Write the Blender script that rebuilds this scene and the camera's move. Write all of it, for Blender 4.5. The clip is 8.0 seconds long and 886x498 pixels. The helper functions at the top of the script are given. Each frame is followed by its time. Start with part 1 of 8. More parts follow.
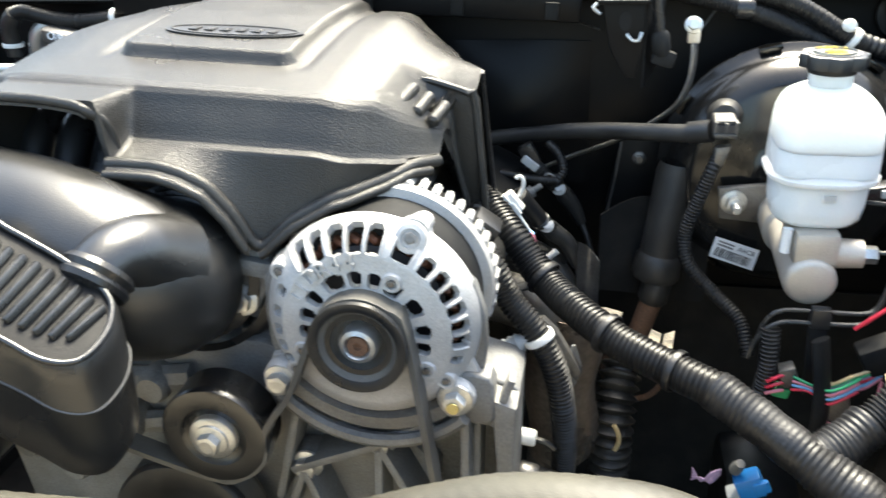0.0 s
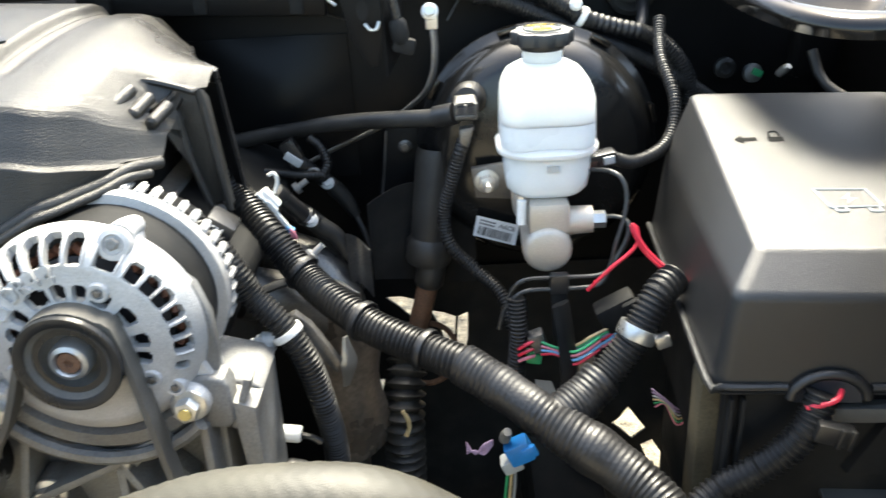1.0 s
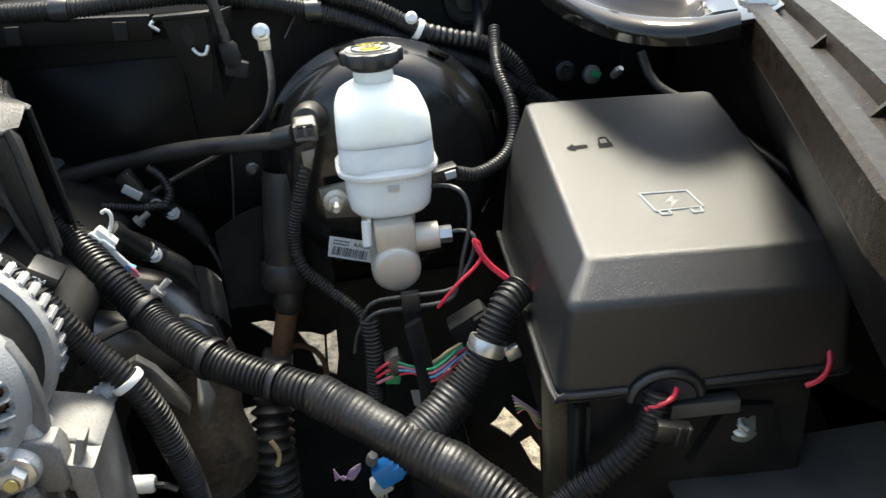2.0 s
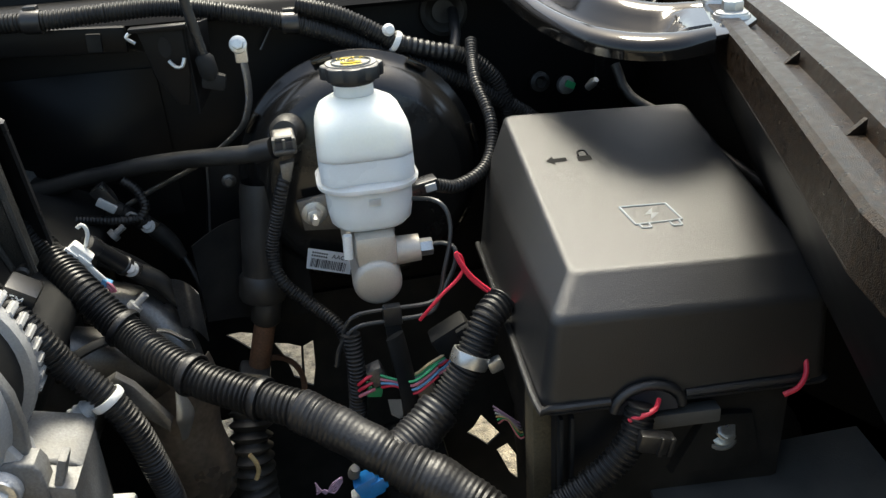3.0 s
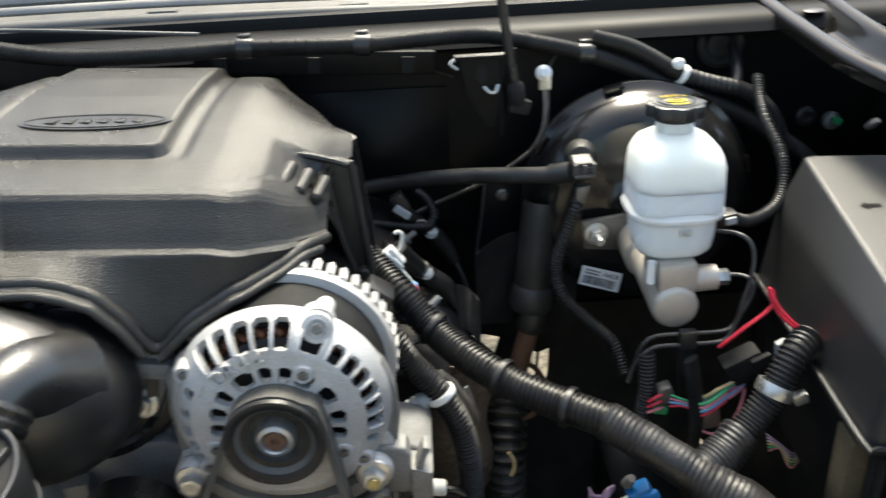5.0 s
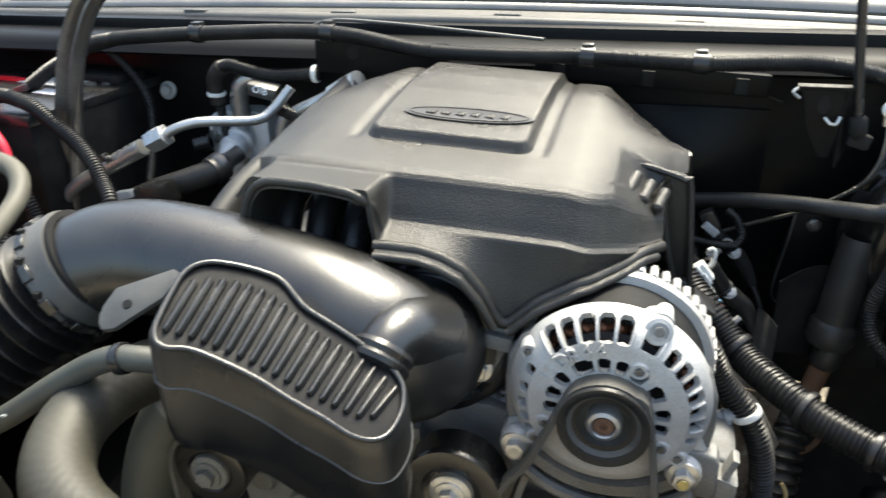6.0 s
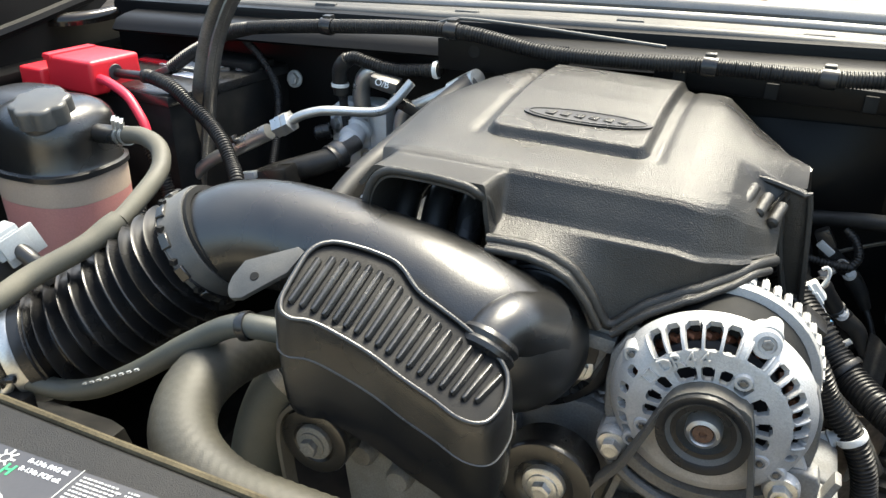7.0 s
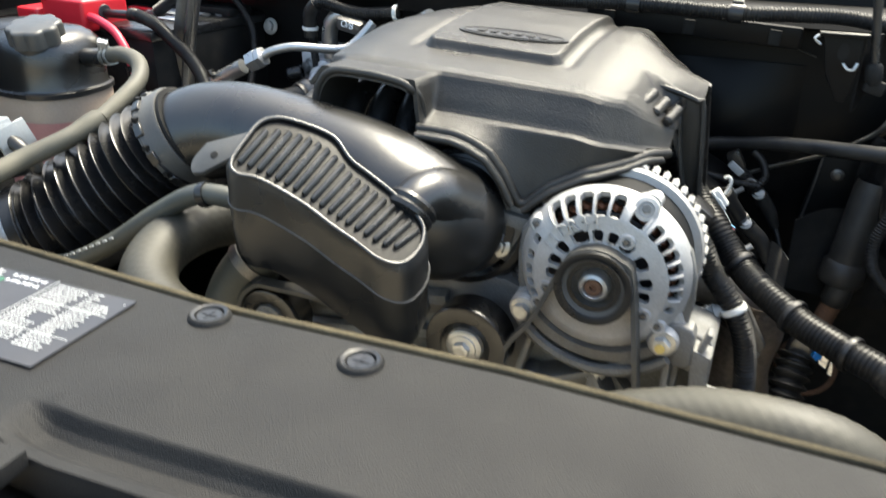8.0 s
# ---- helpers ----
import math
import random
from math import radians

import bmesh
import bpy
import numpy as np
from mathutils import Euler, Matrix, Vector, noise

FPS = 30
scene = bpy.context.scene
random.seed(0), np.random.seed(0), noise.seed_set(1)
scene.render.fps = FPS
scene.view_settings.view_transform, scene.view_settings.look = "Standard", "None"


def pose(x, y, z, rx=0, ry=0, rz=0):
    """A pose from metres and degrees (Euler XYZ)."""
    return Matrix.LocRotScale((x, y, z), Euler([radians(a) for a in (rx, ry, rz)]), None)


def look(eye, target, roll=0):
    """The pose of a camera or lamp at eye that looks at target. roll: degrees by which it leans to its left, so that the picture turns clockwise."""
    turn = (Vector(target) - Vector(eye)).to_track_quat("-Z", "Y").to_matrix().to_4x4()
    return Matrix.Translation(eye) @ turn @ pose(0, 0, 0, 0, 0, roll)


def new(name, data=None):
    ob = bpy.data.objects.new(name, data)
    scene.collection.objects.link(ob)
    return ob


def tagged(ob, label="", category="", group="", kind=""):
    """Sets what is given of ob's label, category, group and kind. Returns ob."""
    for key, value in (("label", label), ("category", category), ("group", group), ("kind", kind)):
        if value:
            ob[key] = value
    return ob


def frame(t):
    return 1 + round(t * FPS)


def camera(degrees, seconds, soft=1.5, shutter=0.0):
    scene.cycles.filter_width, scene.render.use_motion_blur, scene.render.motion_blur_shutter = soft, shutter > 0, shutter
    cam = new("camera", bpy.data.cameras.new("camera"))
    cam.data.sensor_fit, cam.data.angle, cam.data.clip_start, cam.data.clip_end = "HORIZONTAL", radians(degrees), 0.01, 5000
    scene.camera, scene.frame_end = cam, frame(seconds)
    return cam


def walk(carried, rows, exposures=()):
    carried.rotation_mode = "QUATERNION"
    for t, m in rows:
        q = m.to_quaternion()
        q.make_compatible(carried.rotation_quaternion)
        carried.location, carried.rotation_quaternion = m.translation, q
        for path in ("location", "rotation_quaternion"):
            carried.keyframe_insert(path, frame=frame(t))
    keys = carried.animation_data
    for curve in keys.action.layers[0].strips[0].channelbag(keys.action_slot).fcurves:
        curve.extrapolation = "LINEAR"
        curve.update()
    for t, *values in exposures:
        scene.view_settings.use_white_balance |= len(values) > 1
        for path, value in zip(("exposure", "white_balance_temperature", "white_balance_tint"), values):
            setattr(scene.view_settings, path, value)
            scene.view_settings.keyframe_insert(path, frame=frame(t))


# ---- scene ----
LENS = 57.0
cam = camera(LENS, 8.0, 1.4, 0.35)
PATH = [
    (0, (0.1538, -0.4534, 1.3435), (-0.0263, 0.4342, 0.9195), -2.04),
    (0.5, (0.2075, -0.4513, 1.3279), (0.0974, 0.4475, 0.9035), -2.51),
    (1, (0.2559, -0.4461, 1.3305), (0.2365, 0.4572, 0.9019), -3.31),
    (1.5, (0.2859, -0.4387, 1.3359), (0.3402, 0.4601, 0.9010), -3.89),
    (2, (0.2965, -0.4326, 1.3433), (0.4075, 0.4588, 0.9040), -4.35),
    (3.3, (0.2726, -0.4287, 1.3569), (0.4257, 0.4574, 0.9195), -3.69),
    (3.5, (0.2577, -0.4279, 1.3614), (0.4108, 0.4585, 0.9247), -3.79),
    (4, (0.2066, -0.4307, 1.3761), (0.3603, 0.4557, 0.9394), -3.79),
    (4.2, (0.1853, -0.4324, 1.3805), (0.3399, 0.4533, 0.9427), -3.65),
    (5.3, (0.0866, -0.4616, 1.4131), (0.0110, 0.4373, 0.9816), -2.85),
    (5.5, (0.0630, -0.4735, 1.4197), (-0.0656, 0.4201, 0.9896), -2.49),
    (6, (0.0257, -0.5041, 1.4350), (-0.2258, 0.3629, 1.0049), -1.73),
    (6.5, (0.0144, -0.5197, 1.4352), (-0.3103, 0.3237, 1.0071), -1.15),
    (7, (0.0190, -0.5291, 1.4398), (-0.3410, 0.2998, 1.0118), -0.61),
    (7.5, (0.0605, -0.5615, 1.4274), (-0.3114, 0.2637, 1.0022), -0.37),
    (7.8, (0.1020, -0.6043, 1.4025), (-0.2647, 0.2266, 0.9839), -0.06),
    (8, (0.1305, -0.6349, 1.3814), (-0.2287, 0.1980, 0.9603), 0.43),
]
EXPOSURES = [(0.0, 2.42, 6950, 2), (0.6, 2.45, 6950, 2), (1.0, 2.48, 6950, 2), (1.5, 2.32, 6950, 2), (2.0, 1.74, 6950, 2), (3.3, 1.38, 6950, 2), (4.2, 1.38, 6950, 2), (5.3, 1.72, 6950, 2), (6.0, 1.80, 6950, 2), (6.5, 2.0, 6950, 2), (7.0, 1.9, 6950, 2), (7.5, 1.8, 6950, 2), (8.0, 1.85, 6950, 2)]
walk(cam, [(t, look(eye, target, roll)) for t, eye, target, roll in PATH], EXPOSURES)

# ---- light ----
SUN_TO = Vector((0.09, 0.43, 0.90)).normalized()
world = bpy.data.worlds.new("sky")
scene.world = world
world.use_nodes = True
wn = world.node_tree
sky = wn.nodes.new("ShaderNodeTexSky")
sky.sky_type = "NISHITA"
sky.sun_disc = False
sky.sun_elevation = math.asin(SUN_TO.z)
sky.sun_rotation = math.atan2(SUN_TO.x, SUN_TO.y)
sky.dust_density = 4.0
wn.links.new(sky.outputs[0], wn.nodes["Background"].inputs[0])
wn.nodes["Background"].inputs[1].default_value = 0.155
sun = bpy.data.lights.new("sun", "SUN")
sun.energy, sun.angle, sun.color = 2.5, radians(20), (1.0, 0.95, 0.87)
sun_ob = new("sun", sun)
sun_ob.matrix_world = look(SUN_TO * 20, (0, 0, 0))


# ---- materials ----
def material(name, colour, rough=0.5, metal=0.0, vary=0.25, scale=60.0, bump=0.15, fine=900.0, dust=0.0, dust_colour=(0.32, 0.29, 0.23),
             coat=0.0, spec=0.5, rough_vary=0.12, subsurface=0.0, per_piece=0.0, bump_dist=0.0006):
    m = bpy.data.materials.new(name)
    m.use_nodes = True
    nt, L = m.node_tree, m.node_tree.links
    bs = nt.nodes["Principled BSDF"]
    tc = nt.nodes.new("ShaderNodeTexCoord")
    big = nt.nodes.new("ShaderNodeTexNoise")
    big.inputs["Scale"].default_value, big.inputs["Detail"].default_value = scale * 0.25, 5
    small = nt.nodes.new("ShaderNodeTexNoise")
    small.inputs["Scale"].default_value, small.inputs["Detail"].default_value = fine, 3
    L.new(tc.outputs["Object"], big.inputs["Vector"])
    L.new(tc.outputs["Object"], small.inputs["Vector"])
    ramp = nt.nodes.new("ShaderNodeMapRange")
    ramp.inputs[1].default_value, ramp.inputs[2].default_value = 0.3, 0.7
    ramp.inputs[3].default_value, ramp.inputs[4].default_value = 1 - vary, 1 + vary
    L.new(big.outputs[0], ramp.inputs[0])
    grain = nt.nodes.new("ShaderNodeMapRange")
    grain.inputs[1].default_value, grain.inputs[2].default_value = 0.3, 0.7
    grain.inputs[3].default_value, grain.inputs[4].default_value = 1 - vary * 0.6, 1 + vary * 0.6
    L.new(small.outputs[0], grain.inputs[0])
    mul = nt.nodes.new("ShaderNodeMath")
    mul.operation = "MULTIPLY"
    L.new(ramp.outputs[0], mul.inputs[0])
    L.new(grain.outputs[0], mul.inputs[1])
    last = mul
    if per_piece:
        info = nt.nodes.new("ShaderNodeObjectInfo")
        mr = nt.nodes.new("ShaderNodeMapRange")
        mr.inputs[3].default_value, mr.inputs[4].default_value = 1 - per_piece, 1 + per_piece
        L.new(info.outputs["Random"], mr.inputs[0])
        m2 = nt.nodes.new("ShaderNodeMath")
        m2.operation = "MULTIPLY"
        L.new(mul.outputs[0], m2.inputs[0])
        L.new(mr.outputs[0], m2.inputs[1])
        last = m2
    vm = nt.nodes.new("ShaderNodeVectorMath")
    vm.operation = "SCALE"
    vm.inputs[0].default_value = colour
    L.new(last.outputs[0], vm.inputs["Scale"])
    out = vm.outputs[0]
    if dust:
        patch = nt.nodes.new("ShaderNodeTexNoise")
        patch.inputs["Scale"].default_value, patch.inputs["Detail"].default_value = scale * 0.6, 8
        L.new(tc.outputs["Object"], patch.inputs["Vector"])
        pr = nt.nodes.new("ShaderNodeMapRange")
        pr.inputs[1].default_value, pr.inputs[2].default_value = 0.42, 0.72
        pr.inputs[4].default_value = dust
        L.new(patch.outputs[0], pr.inputs[0])
        mix = nt.nodes.new("ShaderNodeMix")
        mix.data_type = "RGBA"
        L.new(pr.outputs[0], mix.inputs["Factor"])
        L.new(out, mix.inputs["A"])
        mix.inputs["B"].default_value = (*dust_colour, 1)
        out = mix.outputs["Result"]
    L.new(out, bs.inputs["Base Color"])
    rr = nt.nodes.new("ShaderNodeMapRange")
    rr.inputs[1].default_value, rr.inputs[2].default_value = 0.3, 0.7
    rr.inputs[3].default_value, rr.inputs[4].default_value = max(0.02, rough - rough_vary), min(1, rough + rough_vary)
    L.new(big.outputs[0], rr.inputs[0])
    L.new(rr.outputs[0], bs.inputs["Roughness"])
    bs.inputs["Metallic"].default_value = metal
    bs.inputs["Specular IOR Level"].default_value = spec
    bs.inputs["Coat Weight"].default_value = coat
    if subsurface:
        bs.inputs["Subsurface Weight"].default_value = subsurface
        bs.inputs["Subsurface Radius"].default_value = (0.02, 0.02, 0.02)
        bs.inputs["Subsurface Scale"].default_value = 1.0
    if bump:
        bn = nt.nodes.new("ShaderNodeBump")
        bn.inputs["Strength"].default_value, bn.inputs["Distance"].default_value = bump, bump_dist
        L.new(small.outputs[0], bn.inputs["Height"])
        L.new(bn.outputs[0], bs.inputs["Normal"])
    return m


COVER = material("grained_grey_plastic", (0.021, 0.0197, 0.0175), 0.31, 0, 0.16, 30, 0.75, 800, 0.05, spec=0.42, rough_vary=0.06, bump_dist=0.0010)
DUCT = material("satin_black_plastic", (0.0105, 0.0105, 0.0105), 0.28, 0, 0.2, 30, 0.3, 900, 0.03, spec=0.8, rough_vary=0.10, bump_dist=0.0006)
LOUVRE = material("dull_louvre_plastic", (0.012, 0.012, 0.012), 0.34, 0, 0.2, 60, 0.2, 900, 0.03, spec=0.16)
DUST = material("settled_road_dust", (0.062, 0.052, 0.033), 0.85, 0, 0.4, 60, 0.6, 500, 0.4, (0.11, 0.09, 0.055), spec=0.15)
RIBBED = material("glossy_ribbed_rubber", (0.0095, 0.0095, 0.010), 0.27, 0, 0.2, 60, 0.1, 900, 0.02, spec=0.42)
SCUFFED = material("scuffed_black_plastic", (0.055, 0.055, 0.053), 0.36, 0, 0.3, 60, 0.35, 900, 0.3, (0.14, 0.13, 0.11), spec=0.5)
BLACK = material("black_plastic", (0.014, 0.014, 0.0145), 0.31, 0, 0.2, 60, 0.2, 1200, 0.02, spec=0.5)
MATTE = material("dull_black_plastic", (0.0100, 0.0102, 0.0104), 0.60, 0, 0.25, 60, 0.2, 900, 0.03, spec=0.16)
FUSE = material("grained_black_plastic", (0.020, 0.020, 0.0203), 0.34, 0, 0.12, 30, 0.45, 1700, 0.0, spec=0.60, rough_vary=0.05, bump_dist=0.0008)
LOOM = material("loom_plastic", (0.011, 0.011, 0.0115), 0.42, 0, 0.25, 40, 0.15, 800, 0.04, spec=0.32)
TAPE = material("vinyl_tape", (0.011, 0.011, 0.012), 0.42, 0, 0.3, 120, 0.5, 350, 0.02)
HOSE = material("dusty_grey_rubber", (0.034, 0.032, 0.024), 0.55, 0, 0.2, 40, 0.35, 900, 0.22, (0.095, 0.085, 0.058))
HOSE_DARK = material("grey_rubber", (0.074, 0.070, 0.054), 0.62, 0, 0.15, 50, 0.3, 900, 0.15, (0.20, 0.17, 0.12))
HOSE_BLACK = material("dark_rubber_hose", (0.055, 0.058, 0.050), 0.5, 0, 0.2, 50, 0.25, 900, 0.15, (0.15, 0.135, 0.10))
RUBBER = material("black_rubber", (0.014, 0.0135, 0.013), 0.50, 0, 0.3, 70, 0.25, 700, 0.05)
BELT = material("belt_rubber", (0.085, 0.080, 0.070), 0.6, 0, 0.3, 90, 0.3, 900, 0.2, (0.15, 0.13, 0.09))
CAST = material("cast_aluminium", (0.46, 0.455, 0.445), 0.55, 0.32, 0.16, 70, 0.8, 600, 0.15, (0.22, 0.21, 0.19))
PIPE_DARK = material("coated_steel_pipe", (0.035, 0.036, 0.036), 0.30, 0.3, 0.2, 60, 0.1, 600, 0.02)
CAST_DIRTY = material("dirty_cast_aluminium", (0.185, 0.185, 0.18), 0.60, 0.35, 0.3, 80, 0.6, 500, 0.45, (0.15, 0.135, 0.11))
BLOCK = material("grimy_engine_metal", (0.12, 0.12, 0.115), 0.62, 0.35, 0.35, 70, 0.6, 400, 0.5, (0.07, 0.06, 0.045))
PIPE = material("aluminium_pipe", (0.50, 0.50, 0.49), 0.36, 0.8, 0.16, 60, 0.25, 800, 0.15)
# brighter copy of the pipe aluminium; light is put into its colour
ALLOY_LIT = material("lit_aluminium", (0.66, 0.67, 0.68), 0.45, 0.15, 0.12, 60, 0.25, 800, 0.12)
ZINC = material("zinc_plated_steel", (0.56, 0.56, 0.54), 0.36, 0.85, 0.18, 120, 0.2, 700, 0.1, (0.30, 0.28, 0.24))
YELLOW_ZINC = material("yellow_zinc", (0.55, 0.48, 0.22), 0.38, 0.8, 0.2, 120, 0.2, 700)
STEEL = material("dark_steel", (0.16, 0.155, 0.15), 0.42, 0.8, 0.3, 90, 0.3, 500, 0.2)
SHIELD = material("heat_shield_steel", (0.22, 0.185, 0.155), 0.32, 0.65, 0.4, 40, 0.5, 160, 0.3, (0.14, 0.085, 0.05))
RUST = material("rusty_steel", (0.13, 0.068, 0.038), 0.75, 0.25, 0.45, 90, 0.6, 400, 0.5, (0.08, 0.045, 0.03))
COPPER = material("copper_winding", (0.20, 0.085, 0.05), 0.45, 0.7, 0.5, 200, 0.3, 500)
MC = material("grey_cast_iron", (0.50, 0.46, 0.40), 0.5, 0.55, 0.12, 80, 0.5, 900, 0.1)
PAINT = material("black_body_paint", (0.0052, 0.0052, 0.0054), 0.40, 0, 0.2, 20, 0.05, 300, 0.004, spec=0.13)
ENAMEL = material("booster_enamel", (0.009, 0.009, 0.009), 0.20, 0, 0.2, 20, 0.04, 260, 0.02, spec=0.42, rough_vary=0.06)
GLOSS = material("gloss_black_enamel", (0.008, 0.007, 0.006), 0.11, 0, 0.2, 20, 0.04, 260, 0.01, spec=0.40, rough_vary=0.05)
# golden specks are dust and also painted sun glints on a darkened base
RAIL = material("brown_paint_dust_and_glints", (0.0065, 0.0045, 0.0032), 0.36, 0.0, 0.7, 500, 0.9, 1200, 0.26, (0.09, 0.05, 0.022), spec=0.14)
# pale base colour paints in the sun glare on the fender
FENDER = material("fender_paint_with_glare", (0.62, 0.60, 0.56), 0.16, 0.25, 0.05, 20, 0.03, 300, 0.02, spec=0.6, coat=0.5)
TANK = material("milky_plastic", (0.95, 0.915, 0.82), 0.32, 0, 0.03, 20, 0.1, 600, 0, subsurface=1.0)
FLUID = material("filled_milky_plastic", (0.76, 0.79, 0.79), 0.30, 0, 0.03, 20, 0.1, 600, 0, subsurface=0.5)
TANK_PINK = material("coolant_plastic", (0.48, 0.215, 0.19), 0.42, 0, 0.12, 20, 0.15, 500, 0.15, (0.52, 0.40, 0.32), subsurface=0.3)
TANK_PALE = material("empty_coolant_plastic", (0.44, 0.345, 0.265), 0.42, 0, 0.1, 20, 0.15, 500, 0.2, (0.42, 0.29, 0.23), subsurface=0.4)
RED = material("red_plastic", (0.62, 0.022, 0.035), 0.36, 0, 0.08, 30, 0.2, 700)
RED_WIRE = material("red_wire", (0.62, 0.03, 0.06), 0.38, 0, 0.1, 60, 0.1, 500)
BLUE = material("blue_plastic", (0.01, 0.17, 0.48), 0.4, 0, 0.15, 60, 0.2, 700)
GREEN = material("green_wire", (0.03, 0.30, 0.12), 0.45, 0, 0.15, 60, 0.1, 500)
PURPLE = material("purple_wire", (0.27, 0.19, 0.30), 0.45, 0, 0.15, 60, 0.1, 500)
PINK = material("pink_wire", (0.62, 0.20, 0.25), 0.45, 0, 0.15, 60, 0.1, 500)
SKYBLUE = material("light_blue_wire", (0.16, 0.38, 0.62), 0.45, 0, 0.15, 60, 0.1, 500)
TAN = material("tan_wire", (0.50, 0.38, 0.20), 0.5, 0, 0.15, 60, 0.1, 500)
YELLOW = material("yellow_print", (0.75, 0.52, 0.01), 0.45, 0, 0.06, 60, 0.05, 500)
WHITE = material("white_plastic", (0.74, 0.74, 0.71), 0.45, 0, 0.08, 60, 0.15, 600, 0.1)
PAPER = material("label_white", (0.84, 0.85, 0.86), 0.4, 0, 0.05, 60, 0.05, 500, 0.03)
PRINT = material("grey_label_print", (0.46, 0.47, 0.46), 0.5, 0, 0.2, 200, 0.05, 500, 0.1)
# print black; also painted shade behind slots and in openings
INK_SHADE = material("ink_and_shade_black", (0.03, 0.03, 0.035), 0.5, 0, 0.1, 60, 0, 500)
PIT = material("flat_black", (0.011, 0.011, 0.011), 0.6, 0, 0.1, 60, 0, 500, spec=0.18)
GREY_CONN = material("grey_connector", (0.33, 0.35, 0.36), 0.5, 0, 0.12, 60, 0.15, 600, 0.2)
SHROUD = material("grained_shroud_plastic", (0.0155, 0.0152, 0.0152), 0.55, 0, 0.12, 30, 0.9, 1100, 0.08, (0.08, 0.076, 0.068), spec=0.20, bump_dist=0.0008)
COWL = material("grey_cowl_plastic", (0.055, 0.055, 0.054), 0.55, 0, 0.15, 30, 0.4, 800, 0.3, (0.17, 0.16, 0.14))
TRIM = material("aluminium_trim", (0.17, 0.17, 0.166), 0.45, 0.45, 0.15, 40, 0.2, 600, 0.25)
GROUND = material("sandy_gravel", (0.27, 0.225, 0.155), 0.95, 0, 0.8, 120, 1.0, 190, 0.45, (0.40, 0.34, 0.245), bump_dist=0.01)
GLASS = material("windscreen_glass", (0.03, 0.033, 0.036), 0.06, 0, 0.05, 5, 0, 100, 0, rough_vary=0.02)


# ---- building helpers ----
def thing(name, at, label, category, group="", kind=""):
    ob = new(name)
    ob.location = at
    return tagged(ob, label, category, group, kind)


def part(name, bm, mat, parent=None, label="", sharp=38.0):
    me = bpy.data.meshes.new(name)
    if parent is not None:
        base, up = Vector(), parent
        while up is not None:
            base += up.location
            up = up.parent
        bmesh.ops.translate(bm, vec=-base, verts=bm.verts)
    bmesh.ops.recalc_face_normals(bm, faces=bm.faces)
    bm.to_mesh(me)
    bm.free()
    for p in me.polygons:
        p.use_smooth = True
    me.set_sharp_from_angle(angle=radians(sharp))
    me.materials.append(mat)
    ob = new(name, me)
    if parent is not None:
        ob.parent = parent
    if label:
        ob["label"] = label
    return ob


def structure(name, bm, mat, label, category, sharp=38.0):
    return tagged(part(name, bm, mat, None, "", sharp), label, category, kind="structure")


def smooth_path(points, step=0.004):
    """Catmull-Rom through the points, at nearly even steps."""
    P = [Vector(p) for p in points]
    P = [2 * P[0] - P[1]] + P + [2 * P[-1] - P[-2]]
    out = []
    for i in range(1, len(P) - 2):
        a, b, c, d = P[i - 1:i + 3]
        n = max(2, int((c - b).length / step))
        for k in range(n):
            s = k / n
            out.append(0.5 * (2 * b + (c - a) * s + (2 * a - 5 * b + 4 * c - d) * s * s + (3 * b - a - 3 * c + d) * s ** 3))
    out.append(P[-2])
    return out


def sweep(bm, points, radius, sides=14, step=0.006, squash=1.0, caps=True):
    """A tube along points; radius is a number or a function of (share of the way, metres)."""
    pts = smooth_path(points, step)
    total, run = sum((b - a).length for a, b in zip(pts, pts[1:])), 0.0
    tang = (pts[1] - pts[0]).normalized()
    n = tang.orthogonal().normalized()
    rings = []
    for i, p in enumerate(pts):
        if i:
            run += (p - pts[i - 1]).length
        t2 = (pts[min(i + 1, len(pts) - 1)] - pts[max(i - 1, 0)]).normalized()
        n = (n - t2 * n.dot(t2)).normalized()
        b = t2.cross(n)
        r = radius(run / total, run) if callable(radius) else radius
        rings.append([bm.verts.new(p + r * (math.cos(2 * math.pi * k / sides) * n + squash * math.sin(2 * math.pi * k / sides) * b)) for k in range(sides)])
    for ra, rb in zip(rings, rings[1:]):
        for k in range(sides):
            bm.faces.new((ra[k], ra[(k + 1) % sides], rb[(k + 1) % sides], rb[k]))
    if caps:
        bm.faces.new(rings[0])
        bm.faces.new(rings[-1])
    return bm


def woven(points, radius, sides=44, step=0.0022, depth=0.00045):
    """A tube with a braided relief: short raised dashes that step round it."""
    bm = sweep(bmesh.new(), points, radius, sides, step)
    bm.verts.ensure_lookup_table()
    for i in range(len(bm.verts) // sides):
        ring = [bm.verts[i * sides + k] for k in range(sides)]
        mid = sum((v.co for v in ring), Vector()) / sides
        for k, v in enumerate(ring):
            up = depth * (1.0 if (i + 2 * (k // 2)) % 4 < 2 else 0.0)
            v.co += (v.co - mid).normalized() * up
    return bm


def tube(points, radius, sides=14, step=0.006, squash=1.0):
    return sweep(bmesh.new(), points, radius, sides, step, squash)


def loom(points, r, pitch=0.0042, depth=0.13, sides=16):
    """A corrugated tube: square ridges at a steady pitch."""
    wave = (1.0, 1.0, 1.0 - depth, 1.0 - depth)
    return sweep(bmesh.new(), points, lambda s, m: r * wave[int(m / pitch * 4) % 4], sides, pitch / 4)


def axis_turn(axis):
    return Vector(axis).normalized().to_track_quat("Z", "Y").to_matrix().to_4x4()


